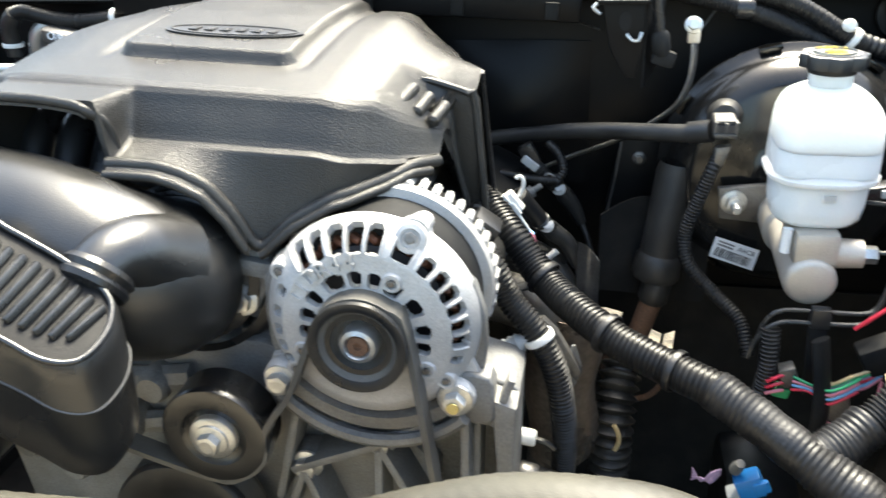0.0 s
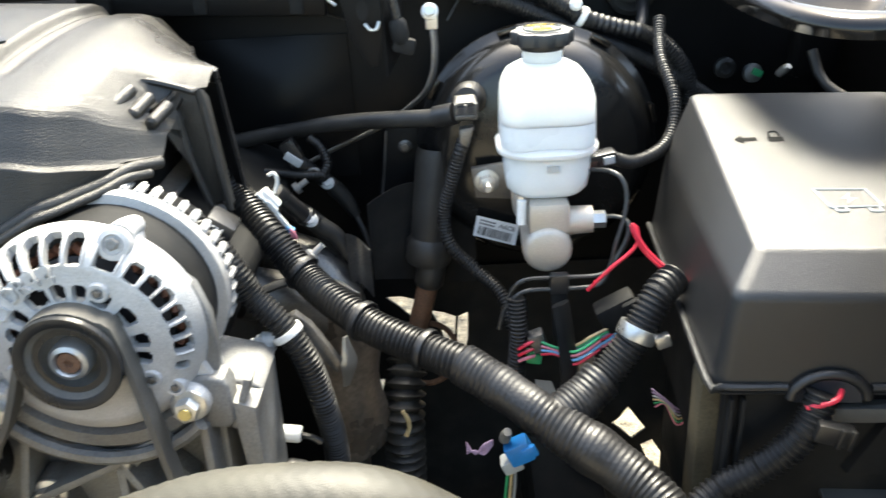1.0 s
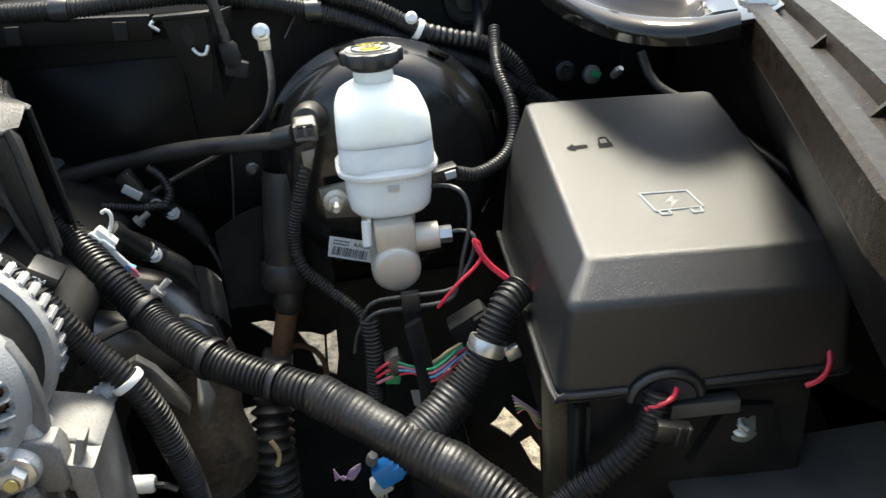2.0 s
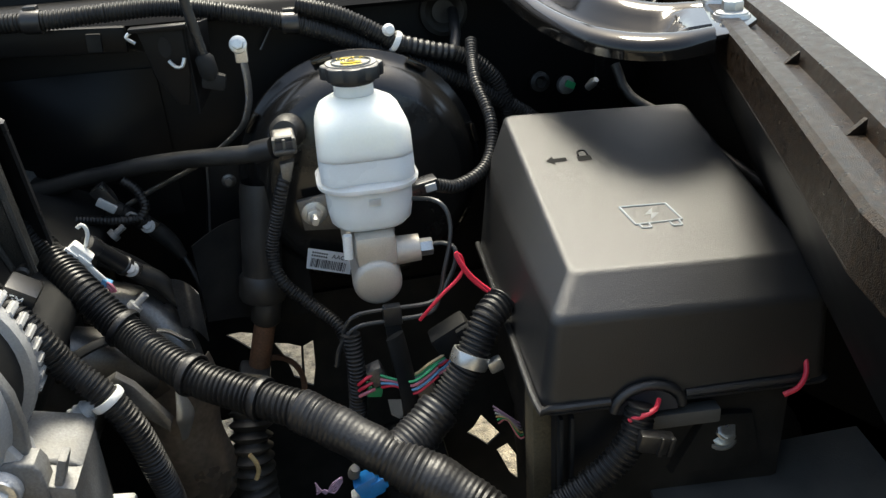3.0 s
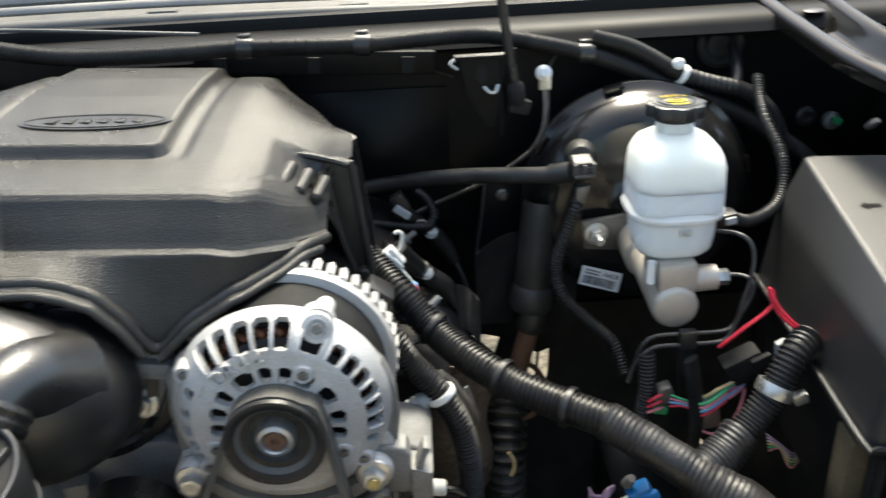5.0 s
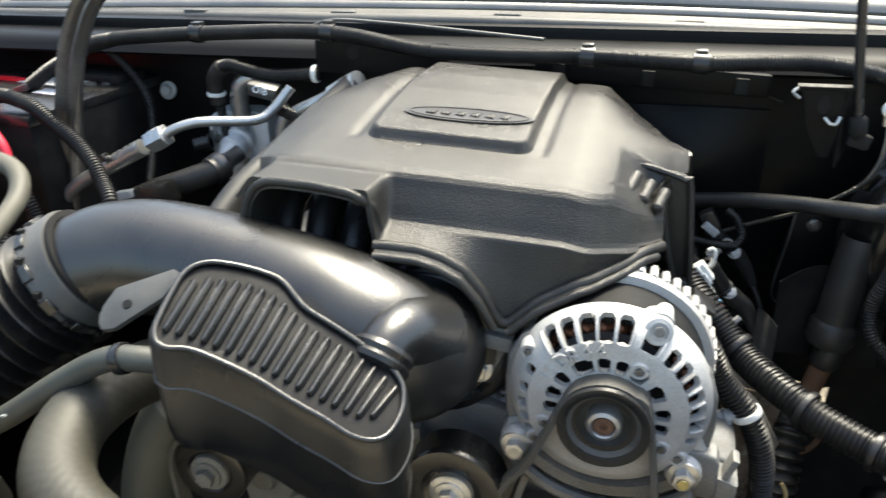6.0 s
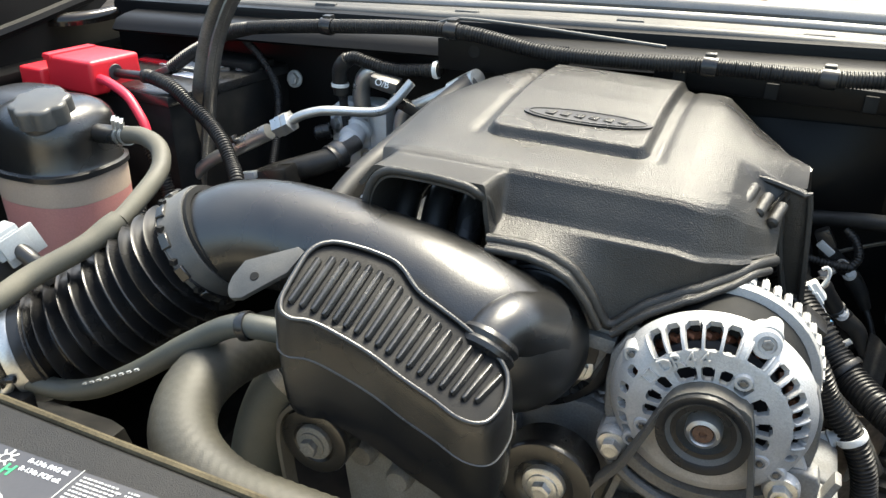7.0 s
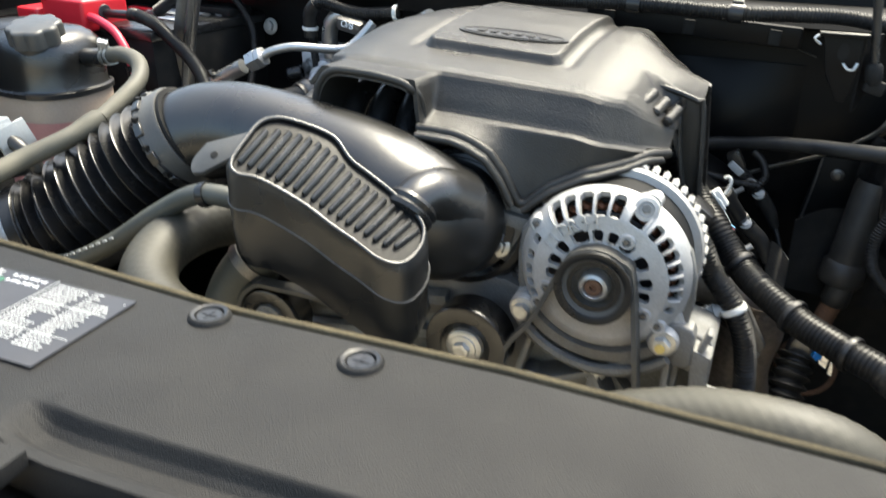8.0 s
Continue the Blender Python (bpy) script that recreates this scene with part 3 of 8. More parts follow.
def radiator_shroud():
    sh = thing("radiator_shroud", (-0.05, -0.4, 1.09), "dark grey grained plastic radiator shroud cover with a printed label", "radiator shroud")
    xs = (-0.60, -0.45, -0.20, 0.0, 0.2, 0.45)
    ys = (-0.205, -0.216, -0.232, -0.226, -0.231, -0.25)

    def edge(x):
        return interp(x, xs, ys)
    rows = ((0.0, -0.035), (0.0, -0.004), (-0.006, 0.0), (-0.06, 0.001), (-0.136, 0.0), (-0.1375, -0.0012), (-0.142, -0.0090), (-0.147, -0.0128), (-0.157, -0.0130),
            (-0.1625, -0.0075), (-0.170, -0.0070), (-0.173, -0.030))

    def f(u, v):
        x = -0.60 + 1.1 * u
        k = v * (len(rows) - 1)
        i = min(int(k), len(rows) - 2)
        s = k - i
        g = 1.0 if i < 4 else min(1, max(0, (x + 0.246) / 0.022))
        dz = rows[i][1] * (1 - s) + rows[i + 1][1] * s
        if 4 <= i and x < -0.224 and i < 10:
            dz *= g * g * (3 - 2 * g)
        return Vector((x, edge(x) + rows[i][0] * (1 - s) + rows[i + 1][0] * s, 1.1 + dz))
    part("top_panel", grid(f, 140, 66, 0.003), SHROUD, sh, sharp=30)
    part("dusty_edge", tube([(x, edge(x) + 0.001, 1.0985) for x in [-0.60 + 0.05 * k for k in range(22)]], 0.0032, 8, 0.02), DUST, sh, "brown dust along the rear edge")
    bm = grid(lambda u, v: Vector((-0.60 + 1.1 * u, edge(-0.60 + 1.1 * u) - 0.206 - 0.35 * v, 1.088 - 0.02 * v)), 20, 6, 0.004)
    part("front_panel", bm, SHROUD, sh)
    bm = bmesh.new()
    add_box(bm, (0.05, -0.425, 1.062), (0.60, 0.085, 0.003), bevel=0.001)
    sweep(bm, [(-0.20, -0.418, 1.066), (-0.15, -0.424, 1.072), (-0.05, -0.425, 1.074), (0.2, -0.425, 1.074)], 0.007, 10, 0.02)
    part("lower_ledge", bm, BLACK, sh)
    part("left_bridge", box((-0.409, -0.4385, 1.0936), (0.396, 0.073, 0.012), bevel=0.0015), SHROUD, sh)
    for x, y in ((-0.2112, -0.2481), (-0.088, -0.257)):
        clip = turned([(0, 0.0015), (0.0085, 0.0020), (0.0095, 0.0010), (0.0102, 0.0032), (0.0125, 0.0038), (0.0140, 0.0020), (0.0145, -0.001)], (x, y, 1.1005), seg=28)
        add_box(clip, (x, y, 1.1024), (0.012, 0.0012, 0.0008))
        add_box(clip, (x, y, 1.1024), (0.0012, 0.012, 0.0008))
        pin = part("push_pin", clip, BLACK, sh, "black plastic push pin")
        part("pin_ring", turned([(0.0108, 0.0028), (0.0118, 0.0036), (0.0132, 0.0036), (0.0146, 0.0022), (0.0152, 0.0)], (x, y, 1.1005), seg=32), SHROUD, pin)
    # the printed label: dark field, white rules and text bars
    lab = part("label", box((-0.3665, -0.300, 1.1022), (0.175, 0.092, 0.0006)), INK_SHADE, sh, "dark printed air conditioning label with white print")
    rnd = random.Random(5)
    bm = bmesh.new()
    for x0 in (-0.352, -0.316):
        add_box(bm, (x0 + 0.0335, -0.262, 1.1028), (0.0004, 0.002, 0.0003))
    for col, x0, w in ((0, -0.349, 0.030), (1, -0.314, 0.026)):
        full = 1.0
        for row in range(25):
            if row % 4 == 0:
                full = rnd.choice((0.35, 0.6, 0.8, 1.0, 1.0))
            y = -0.258 - row * 0.0030
            x = x0
            while x < x0 + w * (full - rnd.uniform(0.0, 0.15)):
                l = rnd.uniform(0.002, 0.0055)
                add_box(bm, (x + l / 2, y, 1.1028), (l - 0.0011, 0.0012, 0.0003))
                x += l
    for a in range(8):
        add_box(bm, (-0.4085 + 0.006 * math.cos(a * 0.785), -0.263 + 0.006 * math.sin(a * 0.785), 1.1028), (0.004, 0.0014, 0.0003), (0, 0, a * 45))
    lathe(bm, [(0.0032, 0.0), (0.0032, 0.0003), (0.0042, 0.0003), (0.0042, 0)], (-0.4085, -0.263, 1.1026), seg=18)
    sweep(bm, [(-0.43, -0.305, 1.1028), (-0.412, -0.302, 1.1028), (-0.40, -0.290, 1.1028), (-0.382, -0.289, 1.1028), (-0.372, -0.302, 1.1028), (-0.360, -0.308, 1.1028), (-0.359, -0.318, 1.1028)], 0.0006, 5, 0.003)
    for y in (-0.2805, -0.314):
        add_box(bm, (-0.318, y, 1.1028), (0.072, 0.0006, 0.0003))
    add_box(bm, (-0.3525, -0.297, 1.1028), (0.0006, 0.088, 0.0003))
    part("print", bm, PRINT, lab)
    lettering("R-134a PAG oil.", 0.0052, Matrix.Translation((-0.3755, -0.2590, 1.1027)), PAPER, lab, thick=0.0002)
    lettering("R-134a POE oil.", 0.0052, Matrix.Translation((-0.3755, -0.2665, 1.1027)), PAPER, lab, thick=0.0002)
    bm = bmesh.new()
    for dx in (0, 0.0055):
        add_box(bm, (-0.4005 + dx, -0.2705, 1.1028), (0.0018, 0.009, 0.0003))
    add_box(bm, (-0.3978, -0.2705, 1.1028), (0.005, 0.0018, 0.0003))
    part("green_mark", bm, GREEN, lab, "green printed mark")
    lab.location.x += 0.009


radiator_shroud()


# ---- engine cover ----
CX = -0.14


def crown(x):
    over = max(0.0, x + 0.050)
    return -0.34 * over * over / (over + 0.022) - 0.10 * max(0.0, (CX - 0.13 - x) / 0.19) ** 2 - 0.055 * (x + 0.15)


def front_in(x):
    return interp(x, (-0.036, -0.028, -0.020, -0.014, -0.006, 0.004, 0.02, 0.035, 0.05), (0.0, 0.002, 0.008, 0.0155, 0.024, 0.035, 0.062, 0.094, 0.115))


def cover_bottom(x):
    return interp(x, (-0.21, -0.18, -0.155, -0.138, -0.12, -0.105, -0.095, -0.090, -0.082, -0.074, -0.06, -0.03, 0.0, 0.034, 0.05),
                  (1.158, 1.158, 1.1565, 1.1515, 1.142, 1.122, 1.102, 1.095, 1.095, 1.103, 1.1145, 1.130, 1.134, 1.142, 1.145))


def lip_y(x):
    return interp(x, (-0.19, -0.12, -0.09, -0.05, 0.0, 0.05), (0.052, 0.056, 0.060, 0.070, 0.080, 0.082))


# the shell from its rear edge over the deck, round the front crease, down the face to the flare
COVER_ROWS = ((0.455, 1.13), (0.445, 1.185), (0.42, 1.206), (0.38, 1.2165), (0.32, 1.2205), (0.26, 1.2195), (0.20, 1.2145), (0.155, 1.2090), (0.125, 1.2050), (0.1085, 1.2025), (0.1020, 1.2000),
              (0.0985, 1.1965), (0.0955, 1.1905), (0.0880, 1.1780), (0.0835, 1.1695), (0.0810, 1.1660), (0.0755, 1.1635))


def ease(a, b, v):
    t = min(1.0, max(0.0, (v - a) / (b - a)))
    return t * t * (3 - 2 * t)


def valley(x, y):
    """The two shallow troughs beside the middle panel."""
    return 0.0026 * ease(0.147, 0.166, y) * sum(math.exp(-((x - c) / 0.0050) ** 2) for c in (-0.2440, -0.0765))


def cover_at(x, k):
    """The shell at x, row k of the profile; past the last row it flares down to the lower edge."""
    n = len(COVER_ROWS) - 1
    i = min(int(k), n)
    if i >= n:
        y0, z0 = COVER_ROWS[n]
        s = min(1.0, (k - n) / 3.0)
        z1 = z0 + crown(x) * 0.9
        zb = min(cover_bottom(x), z1 - 0.002)
        y1 = lip_y(x)
        return Vector((x, y0 + (y1 - y0) * s + front_in(x) * 0.85, z1 + (zb - z1) * s))
    s = k - i
    a, b = COVER_ROWS[i], COVER_ROWS[i + 1]
    y, z = a[0] * (1 - s) + b[0] * s, a[1] * (1 - s) + b[1] * s
    w = min(1.0, max(0.0, (0.30 - y) / 0.17)) * (1.0 - 0.15 * max(0.0, (k - 10) / (n - 10)))
    c = crown(x) * (1.0 - 0.1 * max(0.0, (k - 10) / (n - 10)))
    e = abs(x - CX)
    if e > 0.1:
        x = CX + math.copysign(0.1 + (e - 0.1) * interp(y, (0.22, 0.45), (1.0, 0.15)), x - CX)
    y += front_in(x) * w
    fall = 0.52 * max(0.0, x + 0.012) * (1.0 - ease(0.2045, 0.2115, y)) * (1.0 - ease(9, n, k))
    return Vector((x, y, z + c - fall - valley(x, y)))


def shell_at(x, k):
    """The whole shell: its front, and left of it the brow over the air scoop."""
    p = cover_at(x, k)
    m = ease(-0.1895, -0.1985, x)
    if m > 0 and k > 9.5:
        n = len(COVER_ROWS) + 2
        s = (k - 9.5) / (n - 9.5)
        side = ease(-0.296, -0.318, x)
        q = Vector((x, interp(s, (0, 0.06, 0.12, 0.2, 1), (0.1020, 0.0990, 0.0965, 0.0930, 0.056)), interp(s, (0, 0.06, 0.12, 0.2, 1), (1.2005, 1.1985, 1.1978, 1.1978, 1.1995)) - 0.05 * (x + 0.15) - 0.02 * side))
        p = p.lerp(q, m)
    return p


def engine_cover():
    cov = thing("engine_cover", (-0.14, 0.25, 1.09), "dark grey grained plastic engine cover with a raised middle panel", "engine cover")
    last = len(COVER_ROWS) - 1 + 3

    def shell(u, v):
        k = v * last
        y = cover_at(0.03, k).y
        return shell_at(-0.315 + (0.315 + 0.030 + 0.018 * ease(0.205, 0.213, y)) * u, k)
    part("shell", grid(shell, 150, 126, 0.004), COVER, cov, sharp=60)
    # air scoop: an upside-down U that stands forward of the shell
    U = [(-0.310, 1.150), (-0.307, 1.175), (-0.299, 1.193), (-0.284, 1.2035), (-0.25, 1.2035), (-0.222, 1.2005), (-0.206, 1.1965), (-0.1975, 1.187), (-0.1945, 1.172), (-0.1935, 1.150), (-0.188, 1.146)]
    up = smooth_path([(x, 0, z) for x, z in U], 0.004)

    def scoop(u, v):
        p = up[int(round(u * (len(up) - 1)))]
        return Vector((p.x, 0.054 + 0.075 * v + (0.012 if p.x > -0.2 else 0.0) * (1 - v), p.z - 0.006 * v - 0.001))
    part("scoop", grid(scoop, len(up) - 1, 6, 0.005), COVER, cov, sharp=60)
    part("scoop_rim", tube([(p.x, 0.055 + 0.012 * ease(-0.203, -0.192, p.x), p.z) for p in up[::2]], 0.0040, 12, 0.003), COVER, cov)
    # rounded lip that follows the lower edge, and the second lip over the alternator
    lip = [cover_at(x, last) + Vector((0, -0.003, 0)) for x in np.linspace(-0.192, 0.030, 40)]
    part("lower_lip", tube(lip, 0.0050, 12, 0.004), COVER, cov)
    for name, x0, x1, off, r in (("alternator_lip", -0.084, 0.027, Vector((0, -0.013, -0.004)), 0.0036), ("throttle_lip", -0.190, -0.094, Vector((0, -0.013, -0.005)), 0.0036)):
        xs = np.linspace(x0, x1, 26)
        edge = [cover_at(x, last) + off for x in xs]
        rim = part(name, tube(edge, r, 12, 0.004), COVER, cov)
        strip = [(cover_at(x, last) + Vector((0, -0.004, 0.002)), cover_at(x, last) + off + Vector((0, 0, 0.0015))) for x in xs]
        band = grid(lambda u, v: strip[int(round(u * 25))][0].lerp(strip[int(round(u * 25))][1], v), 25, 2, 0.003)
        part("lip_band", band, COVER, rim)

    # raised middle panel and the two grooves beside it
    def panel(u, v):
        x = -0.236 + 0.152 * u
        y = 0.152 + 0.25 * v
        k = np.interp(-y, [-r[0] for r in COVER_ROWS], range(len(COVER_ROWS)))
        p = cover_at(x, float(k))
        ex, ey = min(u, 1 - u) * 0.152, v * 0.25
        r = 0.014
        e = r - math.hypot(r - ex, r - ey) if ex < r and ey < r else min(ex, ey)
        h = 0.0094 * ease(0.0, 0.0075, e) - 0.002 * (e < 0)
        return Vector((x, y, p.z + valley(x, y) + h))
    part("middle_panel", grid(panel, 100, 140, 0.003), COVER, cov, sharp=60)
    # emblem: a plain oval with slanted bars
    def on_panel(x, y):
        k = float(np.interp(-y, [-r[0] for r in COVER_ROWS], range(len(COVER_ROWS))))
        return cover_at(x, k).z + valley(x, y) + 0.0095
    bm = bmesh.new()
    def oval(u, v):
        a = 2 * math.pi * u
        r = v
        x, y = -0.15 + 0.060 * r * math.cos(a), 0.1985 + 0.0155 * r * math.sin(a) + 0.1 * 0.060 * r * math.cos(a) * 0.5
        return Vector((x, y, on_panel(x, y) + 0.0016))
    emblem = part("emblem", grid(oval, 48, 6, 0.0016), BLACK, cov, "plain dark oval emblem")
    ring = [(-0.15 + 0.0545 * math.cos(a), 0.1985 + 0.0125 * math.sin(a) + 0.05 * 0.0545 * math.cos(a)) for a in np.linspace(0, 2 * math.pi, 33)]
    part("emblem_ring", tube([(x, y, on_panel(x, y) + 0.0016) for x, y in ring], 0.0009, 6, 0.003), COVER, emblem)
    for k in range(6):
        x = -0.150 + 0.0135 * (k - 2.5)
        bar = box((x, 0.1990 + 0.05 * (x + 0.15), on_panel(x, 0.1990) + 0.0014), (0.0085, 0.0105, 0.0016), (0, 0, -12), 0.0006)
        part("emblem_bar", bar, COVER, emblem)
    # corner: a stepped pocket with three short ribs, then the channel flange that hangs down
    bm = bmesh.new()
    add_plate(bm, [(-0.008, 1.183), (0.020, 1.178), (0.047, 1.1705), (0.0525, 1.163), (0.0595, 1.068), (0.0565, 1.063), (0.0440, 1.065), (0.036, 1.10), (0.031, 1.128), (0.028, 1.152), (0.013, 1.163)], front_at(0.228), 0.0125, 0.002)
    part("side_flange", bm, COVER, cov, "hanging side flange")
    part("flange_edge", tube([(-0.006, 0.2105, 1.1855), (0.020, 0.2105, 1.1800), (0.0455, 0.2105, 1.1715), (0.0510, 0.211, 1.164), (0.0590, 0.211, 1.066)], 0.0032, 8, 0.004), COVER, cov)
    part("flange_edge", tube([(0.014, 0.211, 1.164), (0.0285, 0.210, 1.152), (0.0315, 0.210, 1.128), (0.0365, 0.210, 1.10), (0.0450, 0.211, 1.066)], 0.0030, 8, 0.004), COVER, cov)
    part("flange_tip", turned([(0, 0), (0.0062, 0.0), (0.0062, 0.018), (0.0045, 0.020), (0, 0.020)], (0.0510, 0.226, 1.067), (0, -1, 0), 16), COVER, cov)
    def side(u, v):
        p = shell(1.0, u * 6.0 / last)
        return p + Vector((0.002 + 0.010 * v, 0.004, -0.002 - 0.112 * v))
    part("side_wall", grid(side, 24, 8, 0.003), BLACK, cov)
    for k in range(3):
        p = Vector((0.0010 + 0.0125 * k, 0.176 + 0.002 * k, 1.1780 - 0.0078 * k))
        d = Vector((0.0035, 0.0150, 0.0035))
        part("vent_rib", tube([p - d, p - d * 0.85, p, p + d * 0.85, p + d], lambda q, m: 0.0052 * min(1.0, 0.55 + 6 * min(q, 1 - q)), 14, 0.0018), COVER, cov)


engine_cover()


# ---- engine below the cover ----
def engine_block():
    eng = thing("engine", (-0.15, 0.2, 0.6), "grimy aluminium engine block below the cover", "engine")
    bm = bmesh.new()
    add_box(bm, (-0.15, 0.30, 0.90), (0.30, 0.40, 0.34), bevel=0.02)
    part("block", bm, BLOCK, eng)
    part("intake_manifold", box((-0.15, 0.30, 1.11), (0.26, 0.32, 0.10), bevel=0.02), MATTE, eng)
    for k in range(4):
        part("intake_runner", tube([(-0.30 + 0.034 * k, 0.10, 1.125), (-0.298 + 0.034 * k, 0.14, 1.165), (-0.27 + 0.03 * k, 0.22, 1.175)], 0.014, 12, 0.01), BLACK, eng)
    bm = plate([(-0.34, 0.70), (0.02, 0.70), (0.04, 0.90), (-0.03, 0.985), (-0.10, 1.01), (-0.20, 1.01), (-0.30, 0.985), (-0.36, 0.90)], front_at(0.085), 0.025, 0.006)
    part("timing_cover", bm, CAST_DIRTY, eng)
    for x, z in ((-0.30, 0.96), (-0.25, 0.99), (-0.22, 0.93), (-0.28, 0.88), (-0.19, 0.97), (-0.32, 0.90)):
        part("casting_boss", turned([(0.015, 0), (0.014, 0.022), (0.011, 0.026), (0, 0.026)], (x, 0.062, z), (0, -1, 0), 16), CAST_DIRTY, eng)
    for a, b, r in (((-0.34, 0.055, 0.955), (-0.16, 0.055, 0.975), 0.012), ((-0.34, 0.055, 0.905), (-0.16, 0.055, 0.935), 0.010)):
        part("casting_rib", tube([a, ((a[0] + b[0]) / 2, a[1] - 0.004, (a[2] + b[2]) / 2), b], r, 8, 0.02), CAST_DIRTY, eng)
    # cylinder head edge between throttle body and alternator
    bm = bmesh.new()
    add_box(bm, (-0.13, 0.105, 0.985), (0.18, 0.05, 0.030), bevel=0.006)
    add_box(bm, (-0.105, 0.092, 1.005), (0.11, 0.03, 0.016), bevel=0.004)
    for k in range(5):
        add_box(bm, (-0.175 + 0.03 * k, 0.085, 0.997), (0.010, 0.03, 0.036), bevel=0.003)
    part("head_edge", bm, BLOCK, eng)
    for x in (-0.155, -0.105, -0.09):
        bolt(eng, (x, 0.08, 1.012), (0, -0.5, 0.85), 0.0075, STEEL)
    part("valve_cover", box((0.015, 0.31, 1.005), (0.10, 0.34, 0.09), (0, 28, 0), 0.02, 3), MATTE, eng)
    part("valve_cover", box((-0.33, 0.31, 1.03), (0.10, 0.36, 0.10), (0, -28, 0), 0.02, 3), BLOCK, eng)
    part("oil_pan", box((-0.15, 0.25, 0.66), (0.26, 0.5, 0.2), bevel=0.03), BLOCK, eng)


engine_block()


def throttle_body():
    tb = thing("throttle_body", (-0.15, 0.08, 1.06), "black ribbed throttle body collar behind the intake duct", "throttle body")
    ax = (0.10, -1, 0.10)
    part("collar", turned([(0.050, -0.03), (0.068, -0.03), (0.070, -0.024), (0.070, -0.018), (0.066, -0.016), (0.066, -0.011), (0.071, -0.009), (0.071, 0.004), (0.067, 0.006), (0.067, 0.012), (0.060, 0.014)], (-0.15, 0.075, 1.064), ax, 40), BLACK, tb)
    for a in range(8):
        c, s = math.cos(a * 0.785 + 0.3), math.sin(a * 0.785 + 0.3)
        part("clip_tab", box((-0.15 + 0.0685 * c, 0.078, 1.064 + 0.0685 * s), (0.004, 0.010, 0.009), (0, -math.degrees(a * 0.785 + 0.3), 0), 0.001), BLACK, tb)
    br = part("stay", box((-0.098, 0.080, 1.050), (0.022, 0.012, 0.06), (0, 12, 0), 0.004), CAST_DIRTY, tb, "grey cast stay")
    bolt(tb, (-0.1105, 0.064, 1.044), (0, -1, 0.2), 0.0082, ZINC)
    part("upper_lug", box((-0.096, 0.066, 1.074), (0.03, 0.016, 0.014), (0, 8, 0), 0.003), CAST_DIRTY, tb)
    part("lug_web", plate([(-0.122, 1.036), (-0.100, 1.034), (-0.084, 1.068), (-0.086, 1.086), (-0.104, 1.088), (-0.110, 1.060)], front_at(0.076), 0.010, 0.003), CAST_DIRTY, tb, "grey cast lug")


throttle_body()


def intake_duct():
    duct = thing("intake_duct", (-0.3, 0.02, 1.03), "satin black moulded plastic intake duct elbow", "air duct")
    path = [(-0.458, 0.015, 1.115), (-0.432, 0.024, 1.129), (-0.402, 0.031, 1.1345), (-0.36, 0.034, 1.1330), (-0.30, 0.032, 1.1235), (-0.235, 0.022, 1.110), (-0.188, 0.016, 1.092), (-0.165, 0.032, 1.076), (-0.155, 0.062, 1.068)]
    rad = lambda s, m: interp(s, (0, 0.06, 0.3, 0.5, 0.7, 0.85, 0.93, 1), (0.049, 0.050, 0.050, 0.052, 0.058, 0.0615, 0.0605, 0.057))
    part("elbow", tube(path, rad, 36, 0.006), DUCT, duct, sharp=60)
    part("end_ring", turned([(0.052, -0.004), (0.0600, -0.004), (0.0612, 0.0), (0.0600, 0.004), (0.052, 0.006)], (-0.155, 0.064, 1.068), (0.1, -1, 0.1), 40), BLACK, duct)
    # branch that drops into the resonator
    part("branch", tube([(-0.150, 0.020, 1.096), (-0.152, -0.006, 1.112), (-0.156, -0.024, 1.116), (-0.160, -0.038, 1.110)], lambda s, m: interp(s, (0, 0.4, 0.8, 1), (0.042, 0.031, 0.0215, 0.0205)), 28, 0.004), DUCT, duct)
    part("branch_ring", turned([(0.019, -0.006), (0.0225, -0.006), (0.0245, -0.002), (0.0225, 0.002), (0.0245, 0.005), (0.0235, 0.009), (0.017, 0.012)], (-0.159, -0.035, 1.112), (-0.2, -0.65, -0.50), 28), BLACK, duct)
    # support tab with its hole
    n = Vector((0.05, -0.62, 0.78)).normalized()
    at = Vector((-0.3571, -0.0474, 1.1359))
    ex = Vector((0.90, 0.30, 0.18))
    ex = (ex - n * ex.dot(n)).normalized()
    m = Matrix((ex, n.cross(ex), n)).transposed().to_4x4()
    m.translation = at - n * 0.003
    inv = m.inverted()
    flat = [inv @ Vector(p) for p in ((-0.3720, -0.0648, 1.1232), (-0.3752, -0.0615, 1.1260), (-0.3770, -0.0570, 1.1295), (-0.3768, -0.0510, 1.1342), (-0.3718, -0.0384, 1.144), (-0.3308, -0.0203, 1.1557), (-0.3231, -0.0226, 1.1534), (-0.3305, -0.0392, 1.1407), (-0.3606, -0.0634, 1.1234), (-0.3690, -0.0655, 1.1222))]
    tab = part("support_tab", plate([(p.x, p.y) for p in flat], m, 0.005, 0.0016), SCUFFED, duct, "scuffed black support tab")
    part("tab_hole", turned([(0.0, 0.0006), (0.0030, 0.0006), (0.0036, 0.0006), (0.0040, 0.0)], at + n * 0.0022, n, 16), PIT, tab, "dark round hole")


intake_duct()


